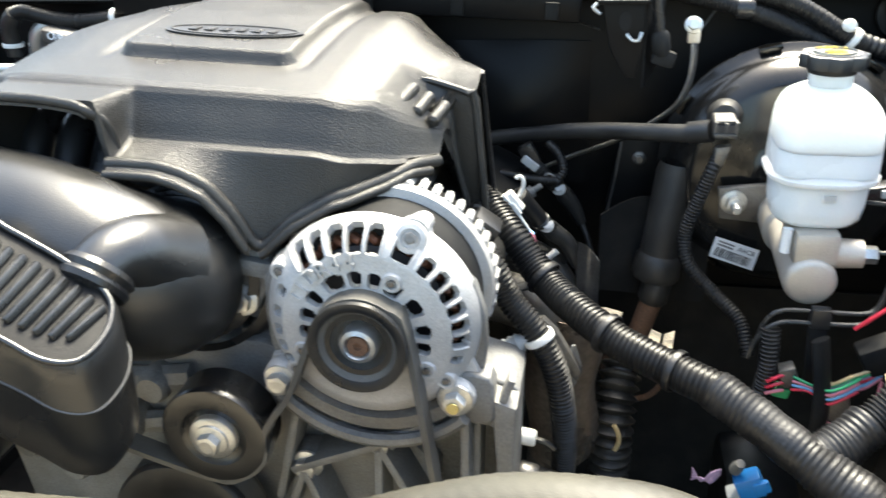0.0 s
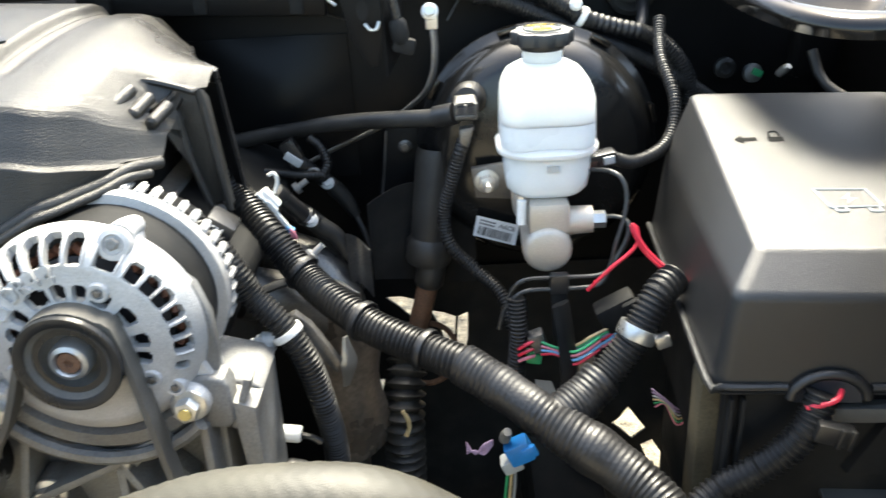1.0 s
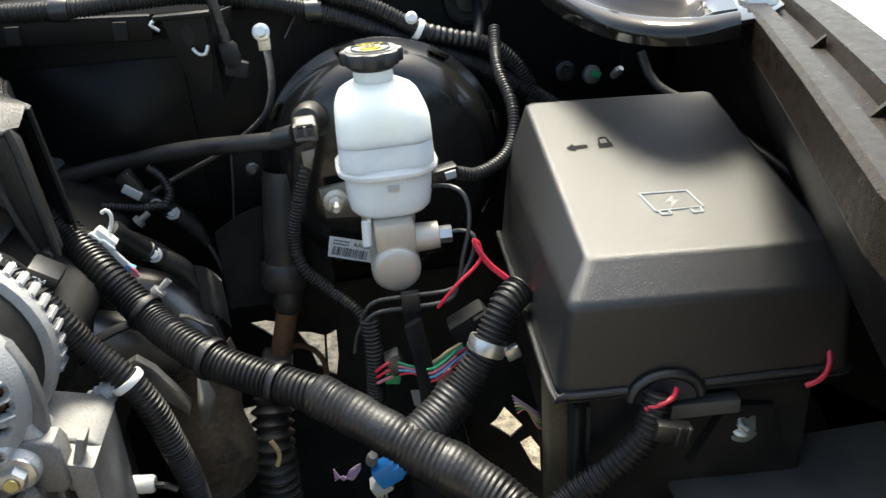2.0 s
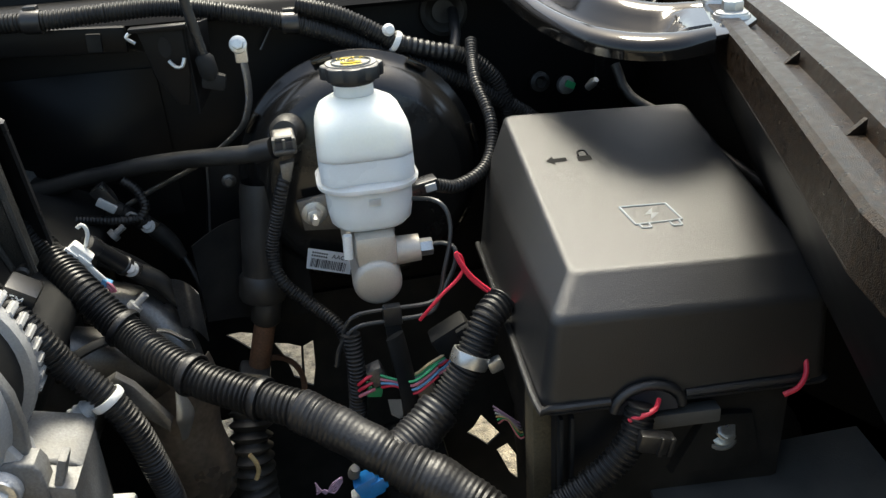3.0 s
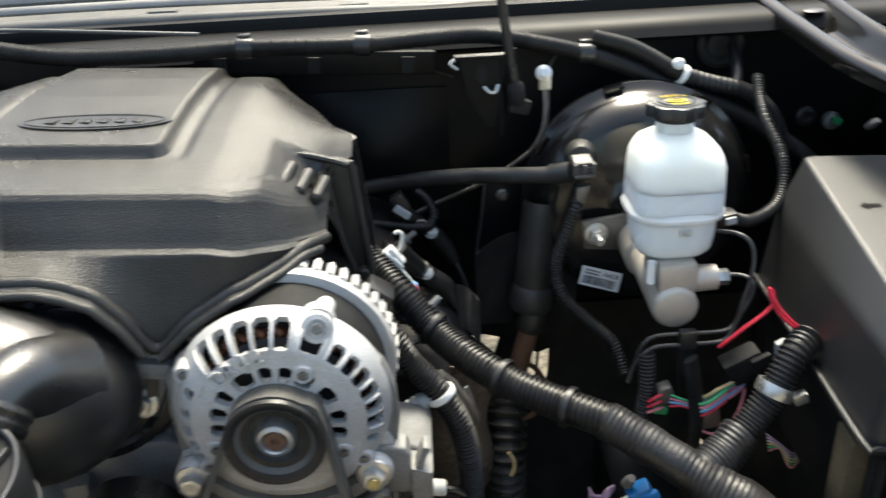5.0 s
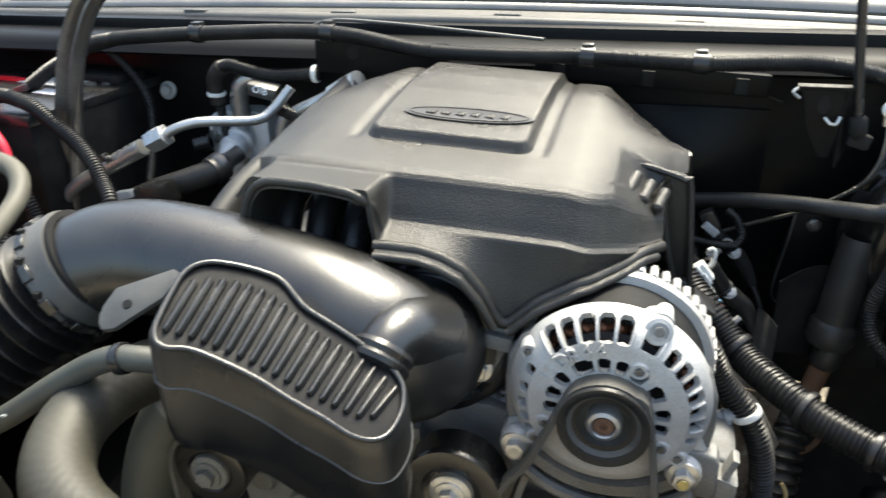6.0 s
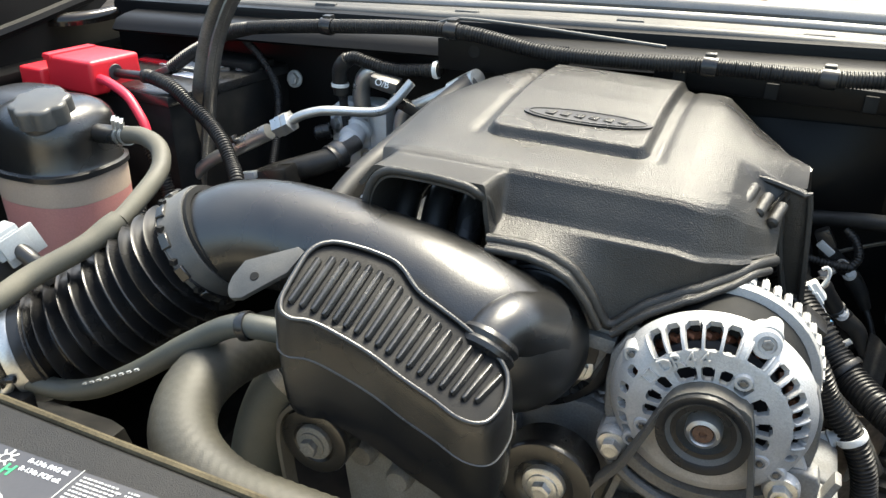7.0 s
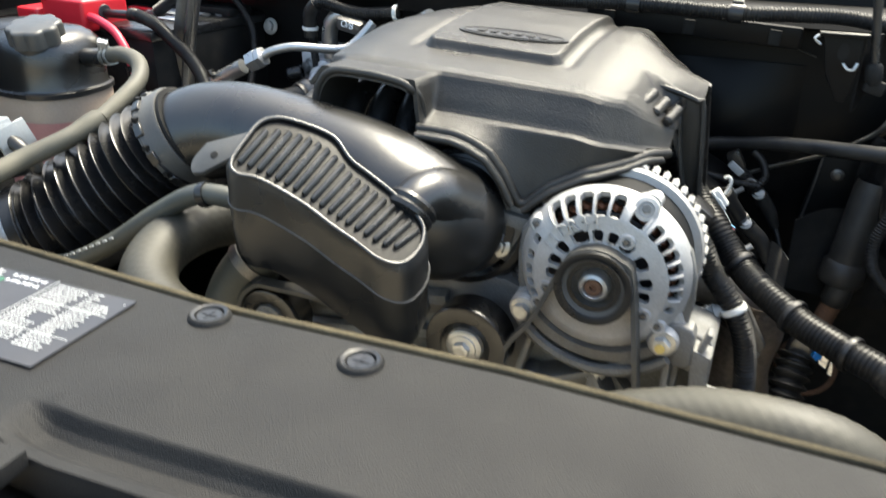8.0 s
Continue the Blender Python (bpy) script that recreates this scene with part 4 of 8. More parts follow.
def bellows():
    b = thing("intake_bellows", (-0.55, -0.02, 1.0), "ribbed black rubber intake bellows with steel clamp", "air hose")
    path = [(-0.453, 0.018, 1.122), (-0.476, 0.009, 1.103), (-0.505, -0.007, 1.080), (-0.540, -0.029, 1.056), (-0.570, -0.048, 1.038), (-0.598, -0.064, 1.025)]

    def r(s, m):
        f = (s * 12.0) % 1.0
        u = abs(f - 0.5) * 2
        return interp(s, (0, 0.04, 0.25, 0.6, 0.9, 1), (0.050, 0.0575, 0.0625, 0.062, 0.056, 0.052)) - 0.0125 * (max(0.0, u - 0.08) / 0.92) ** 0.75
    part("ribbed_hose", tube(path, r, 48, 0.0009), RIBBED, b, sharp=70)
    d = Vector((-0.80, -0.25, -0.52)).normalized()
    at = Vector((-0.451, 0.018, 1.1235))
    part("collar", turned([(0.046, -0.012), (0.0530, -0.012), (0.0545, -0.009), (0.0550, 0.008), (0.0565, 0.010), (0.0565, 0.013), (0.053, 0.015), (0.048, 0.016)], at, d, 48), SCUFFED, b, "satin collar of the bellows")
    part("collar_groove", turned([(0.046, -0.016), (0.0512, -0.016), (0.0512, -0.012), (0.046, -0.012)], at, d, 40), PIT, b, "dark gap beside the collar")
    m = Matrix.Translation(at) @ axis_turn(d)
    for k in range(11):
        q = m @ pose(0, 0, 0, 0, 0, 360 * k / 11)
        bm = bmesh.new()
        bmesh.ops.create_cube(bm, size=1, matrix=q @ Matrix.Translation((0.0560, 0, 0.0095)) @ Matrix.Diagonal((0.0040, 0.014, 0.009, 1)))
        bmesh.ops.bevel(bm, geom=bm.edges[:], offset=0.0008, segments=1, affect="EDGES")
        tab = part("snap_tab", bm, DUCT, b)
        part("tab_slot", box(q @ Vector((0.0556, 0.0125, 0.0095)), (0.005, 0.005, 0.005)), PIT, tab, "dark slot beside the tab")
    e = Vector((-0.609, -0.071, 1.020))
    d2 = Vector((-0.03, -0.02, -0.013)).normalized()
    part("cuff", turned([(0.040, -0.022), (0.0515, -0.022), (0.0525, -0.018), (0.0525, -0.006), (0.0490, -0.005), (0.0490, 0.010), (0.040, 0.012)], e, d2, 40), BLACK, b, "smooth black cuff")
    part("hose_clamp", turned([(0.048, -0.0045), (0.0502, -0.0045), (0.0508, -0.003), (0.0508, 0.007), (0.0502, 0.0085), (0.048, 0.0085)], e, d2, 40), ZINC, b, "bright steel worm clamp")
    part("clamp_screw", turned([(0, 0), (0.006, 0), (0.006, 0.016), (0.0045, 0.019), (0, 0.019)], (-0.600, -0.117, 1.003), (0.4, 0.2, 0.8), 12), ZINC, b)
    part("clamp_housing", box((-0.601, -0.114, 1.010), (0.014, 0.010, 0.020), (0, 25, 0), 0.002), ZINC, b)
    part("sensor_housing", turned([(0.044, 0.0), (0.047, 0.002), (0.047, 0.12), (0.052, 0.125), (0.052, 0.2), (0, 0.2)], e + d2 * 0.010, d2, 32), BLACK, b)


bellows()


def resonator():
    res = thing("resonator", (-0.179, -0.07, 1.0), "black plastic resonator box with a ribbed lid", "air box")
    trace = [(-0.291, -0.095), (-0.290, -0.071), (-0.285, -0.060), (-0.276, -0.052), (-0.262, -0.046), (-0.246, -0.041), (-0.230, -0.039), (-0.211, -0.047), (-0.191, -0.048), (-0.168, -0.049), (-0.143, -0.053),
             (-0.134, -0.061), (-0.131, -0.077), (-0.137, -0.097), (-0.153, -0.106), (-0.174, -0.106), (-0.196, -0.1065), (-0.220, -0.1055), (-0.245, -0.107), (-0.266, -0.110), (-0.281, -0.1165), (-0.2895, -0.111)]
    cx, cy = -0.21, -0.077
    OUT = [(cx + (x - cx) * 1.035, cy + (y - cy) * 1.06) for x, y in trace]
    out = [(p.x, p.y) for p in smooth_path([(x, y, 0) for x, y in OUT + OUT[:1]], 0.004)][:-1]

    def top(x, y):
        a = -0.179 + (x + 0.179) / 0.85 + 0.298
        return 1.1663 - 0.40 * a - 0.235 * a ** 2 + interp(x, (-0.305, -0.137), (0.52, 0.44)) * (y + 0.09)
    bm = bmesh.new()
    levels = ((0.94, 0.0, True), (0.965, 0.0015, True), (1.0, -0.004, True), (1.005, -0.012, True), (1.006, -0.030, True), (1.010, -0.031, True), (1.010, -0.033, True), (1.006, -0.034, True), (1.0, -0.056, True), (0.985, -0.074, True), (0.95, -0.083, True), (0.88, -0.085, True))
    rings = []
    for sc, dz, _ in levels:
        rings.append([bm.verts.new((cx + (x - cx) * sc, cy + (y - cy) * sc, top(cx + (x - cx) * sc, cy + (y - cy) * sc) + dz)) for x, y in out])
    n = len(out)
    for a, b in zip(rings, rings[1:]):
        for k in range(n):
            bm.faces.new((a[k], a[(k + 1) % n], b[(k + 1) % n], b[k]))
    bm.faces.new(rings[-1])
    part("body", bm, DUCT, res, sharp=50)
    bm = bmesh.new()
    vs = [bm.verts.new((cx + (x - cx) * 0.955, cy + (y - cy) * 0.955, top(cx + (x - cx) * 0.955, cy + (y - cy) * 0.955) - 0.003)) for x, y in out]
    c = bm.verts.new((cx, cy, top(cx, cy) - 0.003))
    for k in range(n):
        bm.faces.new((vs[k], vs[(k + 1) % n], c))
    part("lid_floor", bm, LOUVRE, res)
    rim = [(cx + (x - cx) * 0.955, cy + (y - cy) * 0.955, top(cx + (x - cx) * 0.955, cy + (y - cy) * 0.955)) for x, y in out]
    part("lid_rim", tube(rim[::2] + rim[:1], 0.0021, 10, 0.003), DUCT, res)
    # ribs, each a rounded bar across the lid
    yb = lambda x: interp(x, (-0.281, -0.27, -0.25, -0.235, -0.22, -0.205, -0.18, -0.155, -0.139), (-0.068, -0.059, -0.051, -0.0485, -0.051, -0.056, -0.056, -0.057, -0.061))
    yf = lambda x: interp(x, (-0.283, -0.26, -0.22, -0.18, -0.15, -0.142), (-0.109, -0.104, -0.100, -0.099, -0.096, -0.090))
    for k in range(18):
        x = -0.281 + 0.0083 * k
        a, b = (x + 0.001, yb(x)), (x - 0.0025 - 0.006 * k / 17, yf(x))
        pts = [(a[0] + (b[0] - a[0]) * s, a[1] + (b[1] - a[1]) * s, top(a[0] + (b[0] - a[0]) * s, a[1] + (b[1] - a[1]) * s) + h) for s, h in ((0, -0.003), (0.03, 0.0005), (0.5, 0.0012), (0.97, 0.0005), (1, -0.003))]
        p, q = Vector(pts[1]), Vector(pts[3])
        d = q - p
        e = d.normalized()
        side = e.cross(Vector((0, -0.25, 1))).normalized()
        up = side.cross(e).normalized()
        m = Matrix((side, e, up)).transposed().to_4x4()
        m.translation = p + d / 2
        L = d.length
        w = 0.0021
        outline = [(-w, -L / 2 + 0.001), (-w * 0.6, -L / 2), (w * 0.6, -L / 2), (w, -L / 2 + 0.001), (w, L / 2 - 0.0025), (w * 0.5, L / 2), (-w * 0.5, L / 2), (-w, L / 2 - 0.0025)]
        part("lid_rib", plate(outline, m @ pose(0, 0, -0.0032, 0, 12, 0), 0.0044, 0.0009), DUCT, res)
    seam = [(cx + (x - cx) * 1.011, cy + (y - cy) * 1.011, top(cx + (x - cx) * 1.011, cy + (y - cy) * 1.011) - 0.032) for x, y in out]
    part("mould_seam", tube(seam[::2] + seam[:1], 0.0009, 6, 0.005), SCUFFED, res, "pale mould flash line")


resonator()
# ---- alternator and its drive ----
def alternator():
    alt = thing("alternator", (0.0, 0.06, 0.97), "cast aluminium alternator with slotted front housing", "alternator")
    C = Vector((0.0, 0.0, 1.050))

    F = 1.015

    def face_y(r):
        return interp(r / F, (0.028, 0.034, 0.046, 0.050, 0.060, 0.066, 0.071, 0.0745, 0.0775, 0.0785), (0.0165, 0.0175, 0.018, 0.0185, 0.0195, 0.0225, 0.0270, 0.0325, 0.0400, 0.0445))
    # front housing: a domed disc with two rings of rounded slots; every slot has cut corners
    outer_slots = [(a, h, 0.0598, 0.0762) for a, h in ((129, 4.6), (117.5, 4.7), (105, 5.2), (93, 5.2), (82, 4.6))] + [(64, 6.0, 0.0610, 0.0745)]
    outer_slots += [(a, 4.1, 0.0610, 0.0725) for a in (48, 37, 27, 16.5, 6, 356)] + [(343, 3.2, 0.062, 0.0705)]
    outer_slots += [(a, 4.0, 0.0610, 0.0685) for a in (155, 170, 183, 194.5, 205)]
    inner_slots = [(a, h, 0.0355, 0.0475) for a, h in ((182, 6.5), (164, 7), (144, 7), (116.5, 11), (95, 6.5), (77, 6), (58, 8), (31, 9), (5, 7), (347, 6.5))]
    radii = [0.0345, 0.0350, 0.0355, 0.0375, 0.041, 0.0455, 0.0475, 0.050, 0.0545, 0.0585, 0.0598, 0.0610, 0.062, 0.0645, 0.0665, 0.0685, 0.0705, 0.0725, 0.0745, 0.0762, 0.0775, 0.0785, 0.0786]
    radii = [r * F for r in radii]
    outer_slots = [(a, h, p * F, q * F) for a, h, p, q in outer_slots]
    inner_slots = [(a, h, p * F, q * F) for a, h, p, q in inner_slots]
    edges = set()
    for a, h, _, _ in outer_slots + inner_slots:
        for d in (-h, -h * 0.55, h * 0.55, h):
            edges.add(round((a + d) % 360, 2))
    edges = sorted(edges)
    full = []
    for p, q in zip(edges, edges[1:] + [edges[0] + 360]):
        n = max(1, int((q - p) / 5))
        full += [p + (q - p) * i / n for i in range(n)]
    N = len(full)
    bm = bmesh.new()
    ang = [radians(v) for v in full]
    vs = [[bm.verts.new((C.x + r * math.cos(a), face_y(r) if i < 22 else 0.0480, C.z + r * math.sin(a))) for a in ang] for i, r in enumerate(radii)]

    def slot_cell(mid, lo, hi):
        """0 for solid, 1 for open, else the corner that stays."""
        for a, h, r0, r1 in outer_slots + inner_slots:
            d = (mid - a + 180) % 360 - 180
            if abs(d) < h and lo > r0 - 1e-6 and hi < r1 + 1e-6:
                side = 0 if abs(d) < h * 0.55 else (1 if d > 0 else -1)
                end = -1 if lo < r0 + 1e-6 else (1 if hi > r1 - 1e-6 else 0)
                return (side, end) if side and end else 1
        return 0
    for i in range(len(radii) - 1):
        for k in range(N):
            k2 = (k + 1) % N
            mid = (full[k] + (full[k2] if k2 else full[0] + 360)) / 2
            c = slot_cell(mid, radii[i], radii[i + 1])
            q = [vs[i][k], vs[i][k2], vs[i + 1][k2], vs[i + 1][k]]
            if c == 0:
                bm.faces.new(q)
            elif c != 1:
                # keep the triangle at the slot's outer corner
                keep = {(-1, -1): (3, 0, 1), (1, -1): (0, 1, 2), (1, 1): (1, 2, 3), (-1, 1): (2, 3, 0)}[c]
                bm.faces.new([q[j] for j in keep])
    bmesh.ops.recalc_face_normals(bm, faces=bm.faces)
    bmesh.ops.solidify(bm, geom=bm.faces[:], thickness=0.006)
    part("front_housing", bm, CAST, alt, sharp=40)
    for a, h, r0, r1 in outer_slots[:12]:
        for d in (-h - 0.9, h + 0.9):
            pts = [(C.x + r * math.cos(radians(a + d)), face_y(r) - 0.0004, C.z + r * math.sin(radians(a + d))) for r in np.linspace(r0 + 0.0012, r1 - 0.0008, 5)]
            part("slot_edge", tube(pts, 0.0011, 6, 0.004), CAST, alt)
    for outline in ([(-0.052, 1.106), (-0.070, 1.094), (-0.0810, 1.076), (-0.0835, 1.05), (-0.0825, 1.02), (-0.079, 1.006), (-0.060, 1.006), (-0.066, 1.03), (-0.071, 1.05), (-0.066, 1.078)],
                    [(0.060, 1.094), (0.0750, 1.080), (0.0820, 1.056), (0.0830, 1.03), (0.0805, 1.010), (0.060, 1.006), (0.066, 1.03), (0.071, 1.05), (0.067, 1.072)]):
        part("flank", plate(outline, front_at(0.052), 0.010, 0.003, 3), CAST_DIRTY, alt, "cast flank beside the slots")
    # plain black disc: its colour stands in for the shade inside the housing
    part("slot_shade_disc", turned([(0.0, 0.0), (0.056, 0.0), (0.056, 0.012), (0.047, 0.014)], (C.x, 0.056, C.z), (0, -1, 0), 36), INK_SHADE, alt, "black disc painted as shade behind the slots")
    # copper windings behind the slots
    for k in range(30):
        a = 2 * math.pi * k / 30
        p = [(C.x + r * math.cos(a + d), y, C.z + r * math.sin(a + d)) for r, y, d in ((0.056, 0.066, -0.09), (0.060, 0.045, -0.04), (0.062, 0.044, 0.05), (0.066, 0.066, 0.10))]
        part("winding", tube(p, 0.0036, 7, 0.006), COPPER, alt)
    # pulley end bearing cone
    part("bearing_seat", turned([(0.034, 0.0), (0.030, 0.003), (0.024, 0.004), (0.024, 0.0)], (C.x, 0.028, C.z), (0, -1, 0), 40), CAST, alt)
    part("stator", turned([(0.062, -0.0), (0.0735, 0.0), (0.0735, 0.052), (0.062, 0.052)], (C.x, 0.098, C.z), (0, -1, 0), 48), MATTE, alt, "dark laminated stator ring")
    bm = turned([(0.0, -0.034), (0.048, -0.034), (0.064, -0.028), (0.076, -0.014), (0.0805, -0.006), (0.0815, 0.0), (0.0805, 0.006), (0.073, 0.007)], (C.x, 0.100, C.z), (0, -1, 0), 48)
    part("rear_housing", bm, CAST, alt)
    for k in range(30):
        a = radians(-20 + 220 * k / 29)
        bm = bmesh.new()
        m = Matrix.Translation((C.x + 0.0800 * math.cos(a), 0.112, C.z + 0.0800 * math.sin(a))) @ pose(0, 0, 0, 0, -math.degrees(a), 0)
        bmesh.ops.create_cube(bm, size=1, matrix=m @ Matrix.Diagonal((0.0060, 0.020, 0.0060, 1)))
        bmesh.ops.bevel(bm, geom=bm.edges[:], offset=0.0016, segments=2, affect="EDGES")
        part("cooling_fin", bm, CAST, alt)
    # bolt ears and the thick boss at the top
    bm = turned([(0.0130, -0.030), (0.0115, -0.004), (0.0105, 0.0), (0.0070, 0.0008), (0.0060, -0.0015), (0, -0.0015)], (0.0335, 0.030, 1.1190), (0.12, -1, 0.30), 26)
    sweep(bm, [(0.0345, 0.040, 1.1200), (0.0355, 0.052, 1.1205), (0.0365, 0.064, 1.1180)], lambda s, m: interp(s, (0, 0.3, 1), (0.0100, 0.0085, 0.0070)), 14, 0.006)
    part("top_boss", bm, CAST, alt)
    bolt(alt, (0.0335, 0.0310, 1.1192), (0.12, -1, 0.30), 0.0042, STEEL, 0.002, False, "screw")
    for x, z in ((-0.0620, 1.0895), (0.022, 1.0910), (-0.047, 1.032), (-0.055, 1.014), (0.043, 1.023), (0.056, 1.013)):
        fy = face_y(math.hypot(x - C.x, z - C.z)) + 0.001
        bm = turned([(0.0078, -0.010), (0.0074, 0.0015), (0.0064, 0.0028), (0.0042, 0.0028), (0.0040, 0.0), (0, 0.0)], (x, fy, z), (0, -1, 0), 18)
        part("screw_boss", bm, CAST, alt)
        bolt(alt, (x, fy, z), (0, -1, 0), 0.0026, STEEL, 0.0015, False, "screw")
    part("left_ear", plate([(-0.086, 1.000), (-0.080, 1.014), (-0.068, 1.018), (-0.050, 1.022), (-0.046, 0.998), (-0.058, 0.986), (-0.076, 0.985)], front_at(0.062), 0.026, 0.003), CAST, alt)
    part("right_ear", plate([(0.046, 1.026), (0.070, 1.030), (0.079, 1.010), (0.078, 0.985), (0.062, 0.980), (0.046, 0.988), (0.040, 1.004)], front_at(0.062), 0.026, 0.003), CAST, alt)
    for at in ((-0.070, 0.034, 1.001), (0.062, 0.034, 0.996)):
        part("spacer", turned([(0.0145, 0.0), (0.0142, 0.008), (0.0125, 0.010), (0, 0.010)], at, (0, -1, 0), 24), CAST, alt)
        bolt(alt, (at[0], at[1] - 0.010, at[2]), (0, -1, 0), 0.0085, ZINC, 0.008)
        if at[0] > 0:
            part("bolt_mark", turned([(0.0, 0.0), (0.0048, 0.0), (0.0046, 0.0006), (0, 0.0006)], (at[0], at[1] - 0.0216, at[2]), (0, -1, 0), 12), YELLOW_ZINC, alt, "yellow paint mark")
    # raised letters along the upper left of the face
    for k, ch in enumerate("DR44"):
        a = radians(129.5 - 10.8 * k)
        p = Vector((C.x + 0.0545 * math.cos(a), face_y(0.0545) - 0.0006, C.z + 0.0545 * math.sin(a)))
        m = Matrix.Translation(p) @ Matrix.Rotation(math.pi / 2 - a, 4, "Y") @ FRONT.to_3x3().to_4x4()
        lettering(ch, 0.0160, m, CAST, alt, thick=0.0024)
    a = radians(147)
    m = Matrix.Translation((C.x + 0.0540 * math.cos(a), face_y(0.0540) - 0.0006, C.z + 0.0540 * math.sin(a))) @ Matrix.Rotation(math.pi / 2 - a, 4, "Y") @ FRONT.to_3x3().to_4x4()
    bm = bmesh.new()
    for dx, dy, w, h in ((-0.0045, 0, 0.001, 0.010), (0.0045, 0, 0.001, 0.010), (0, 0.0045, 0.010, 0.001), (0, -0.0045, 0.010, 0.001)):
        bmesh.ops.create_cube(bm, size=1, matrix=m @ Matrix.Translation((dx, dy, 0)) @ Matrix.Diagonal((w, h, 0.0022, 1)))
    part("cast_square", bm, CAST, alt, "raised square casting mark")
    bm = turned([(0.0100, -0.020), (0.0095, 0.0), (0.0085, 0.002), (0.0048, 0.002), (0.0044, -0.004), (0, -0.004)], (-0.0650, 0.085, 1.0870), (0, -1, 0.1), 22)
    add_box(bm, (-0.0550, 0.097, 1.0790), (0.022, 0.014, 0.012), (0, -40, 0), 0.003)
    part("rear_ear", bm, CAST, alt, "cast ear with a bolt hole")
    # rear cap and plug
    part("rear_cap", turned([(0, -0.03), (0.052, -0.03), (0.060, -0.02), (0.062, 0.0)], (C.x + 0.004, 0.138, C.z), (0, -1, 0), 32), BLACK, alt)
    part("plug", box((0.066, 0.152, 1.076), (0.024, 0.026, 0.020), (0, 35, 0), 0.003), BLACK, alt)
    m = Matrix.Translation((0.0665, 0.1383, 1.0785)) @ Matrix.Rotation(radians(32), 4, "Y") @ FRONT.to_3x3().to_4x4()
    lettering("FM", 0.0085, m, WHITE, alt)
    # pulley: grooved drum, open front with a hub and a nut
    pul = part("pulley", turned([(0.020, 0.010), (0.0265, 0.010), (0.0278, 0.014), (0.0320, 0.0160), (0.0348, 0.0155), (0.0352, 0.012), (0.0318, 0.010)] +
                                [(0.0318 - 0.0022 * (k % 2), 0.009 - 0.0015 * k) for k in range(12)] + [(0.0335, -0.009), (0.0335, -0.011), (0.018, -0.012)], (0.0, 0.012, 1.05), (0, -1, 0), 48), BLACK, alt, "black grooved belt pulley")
    part("hub_ring", turned([(0.0135, 0.000), (0.0175, -0.001), (0.0205, 0.0006), (0.0225, 0.0050), (0.0245, 0.0105), (0.0285, 0.0142)], (0.0, 0.012, 1.05), (0, -1, 0), 40), BELT, pul, "dusty grey inner ring")
    part("hub_nut", turned([(0.0138, 0.0), (0.0138, 0.010), (0.0126, 0.0125), (0.0096, 0.0138), (0.0082, 0.0118), (0.0082, 0.010)], (0.0, 0.012, 1.05), (0, -1, 0), 6 * 4), PIPE, pul)
    part("shaft_end", turned([(0.0082, 0.008), (0.0076, 0.0122), (0.003, 0.0126), (0.0026, 0.0100), (0, 0.0100)], (0.0, 0.012, 1.05), (0, -1, 0), 20), RUST, pul, "rusty shaft end")


alternator()


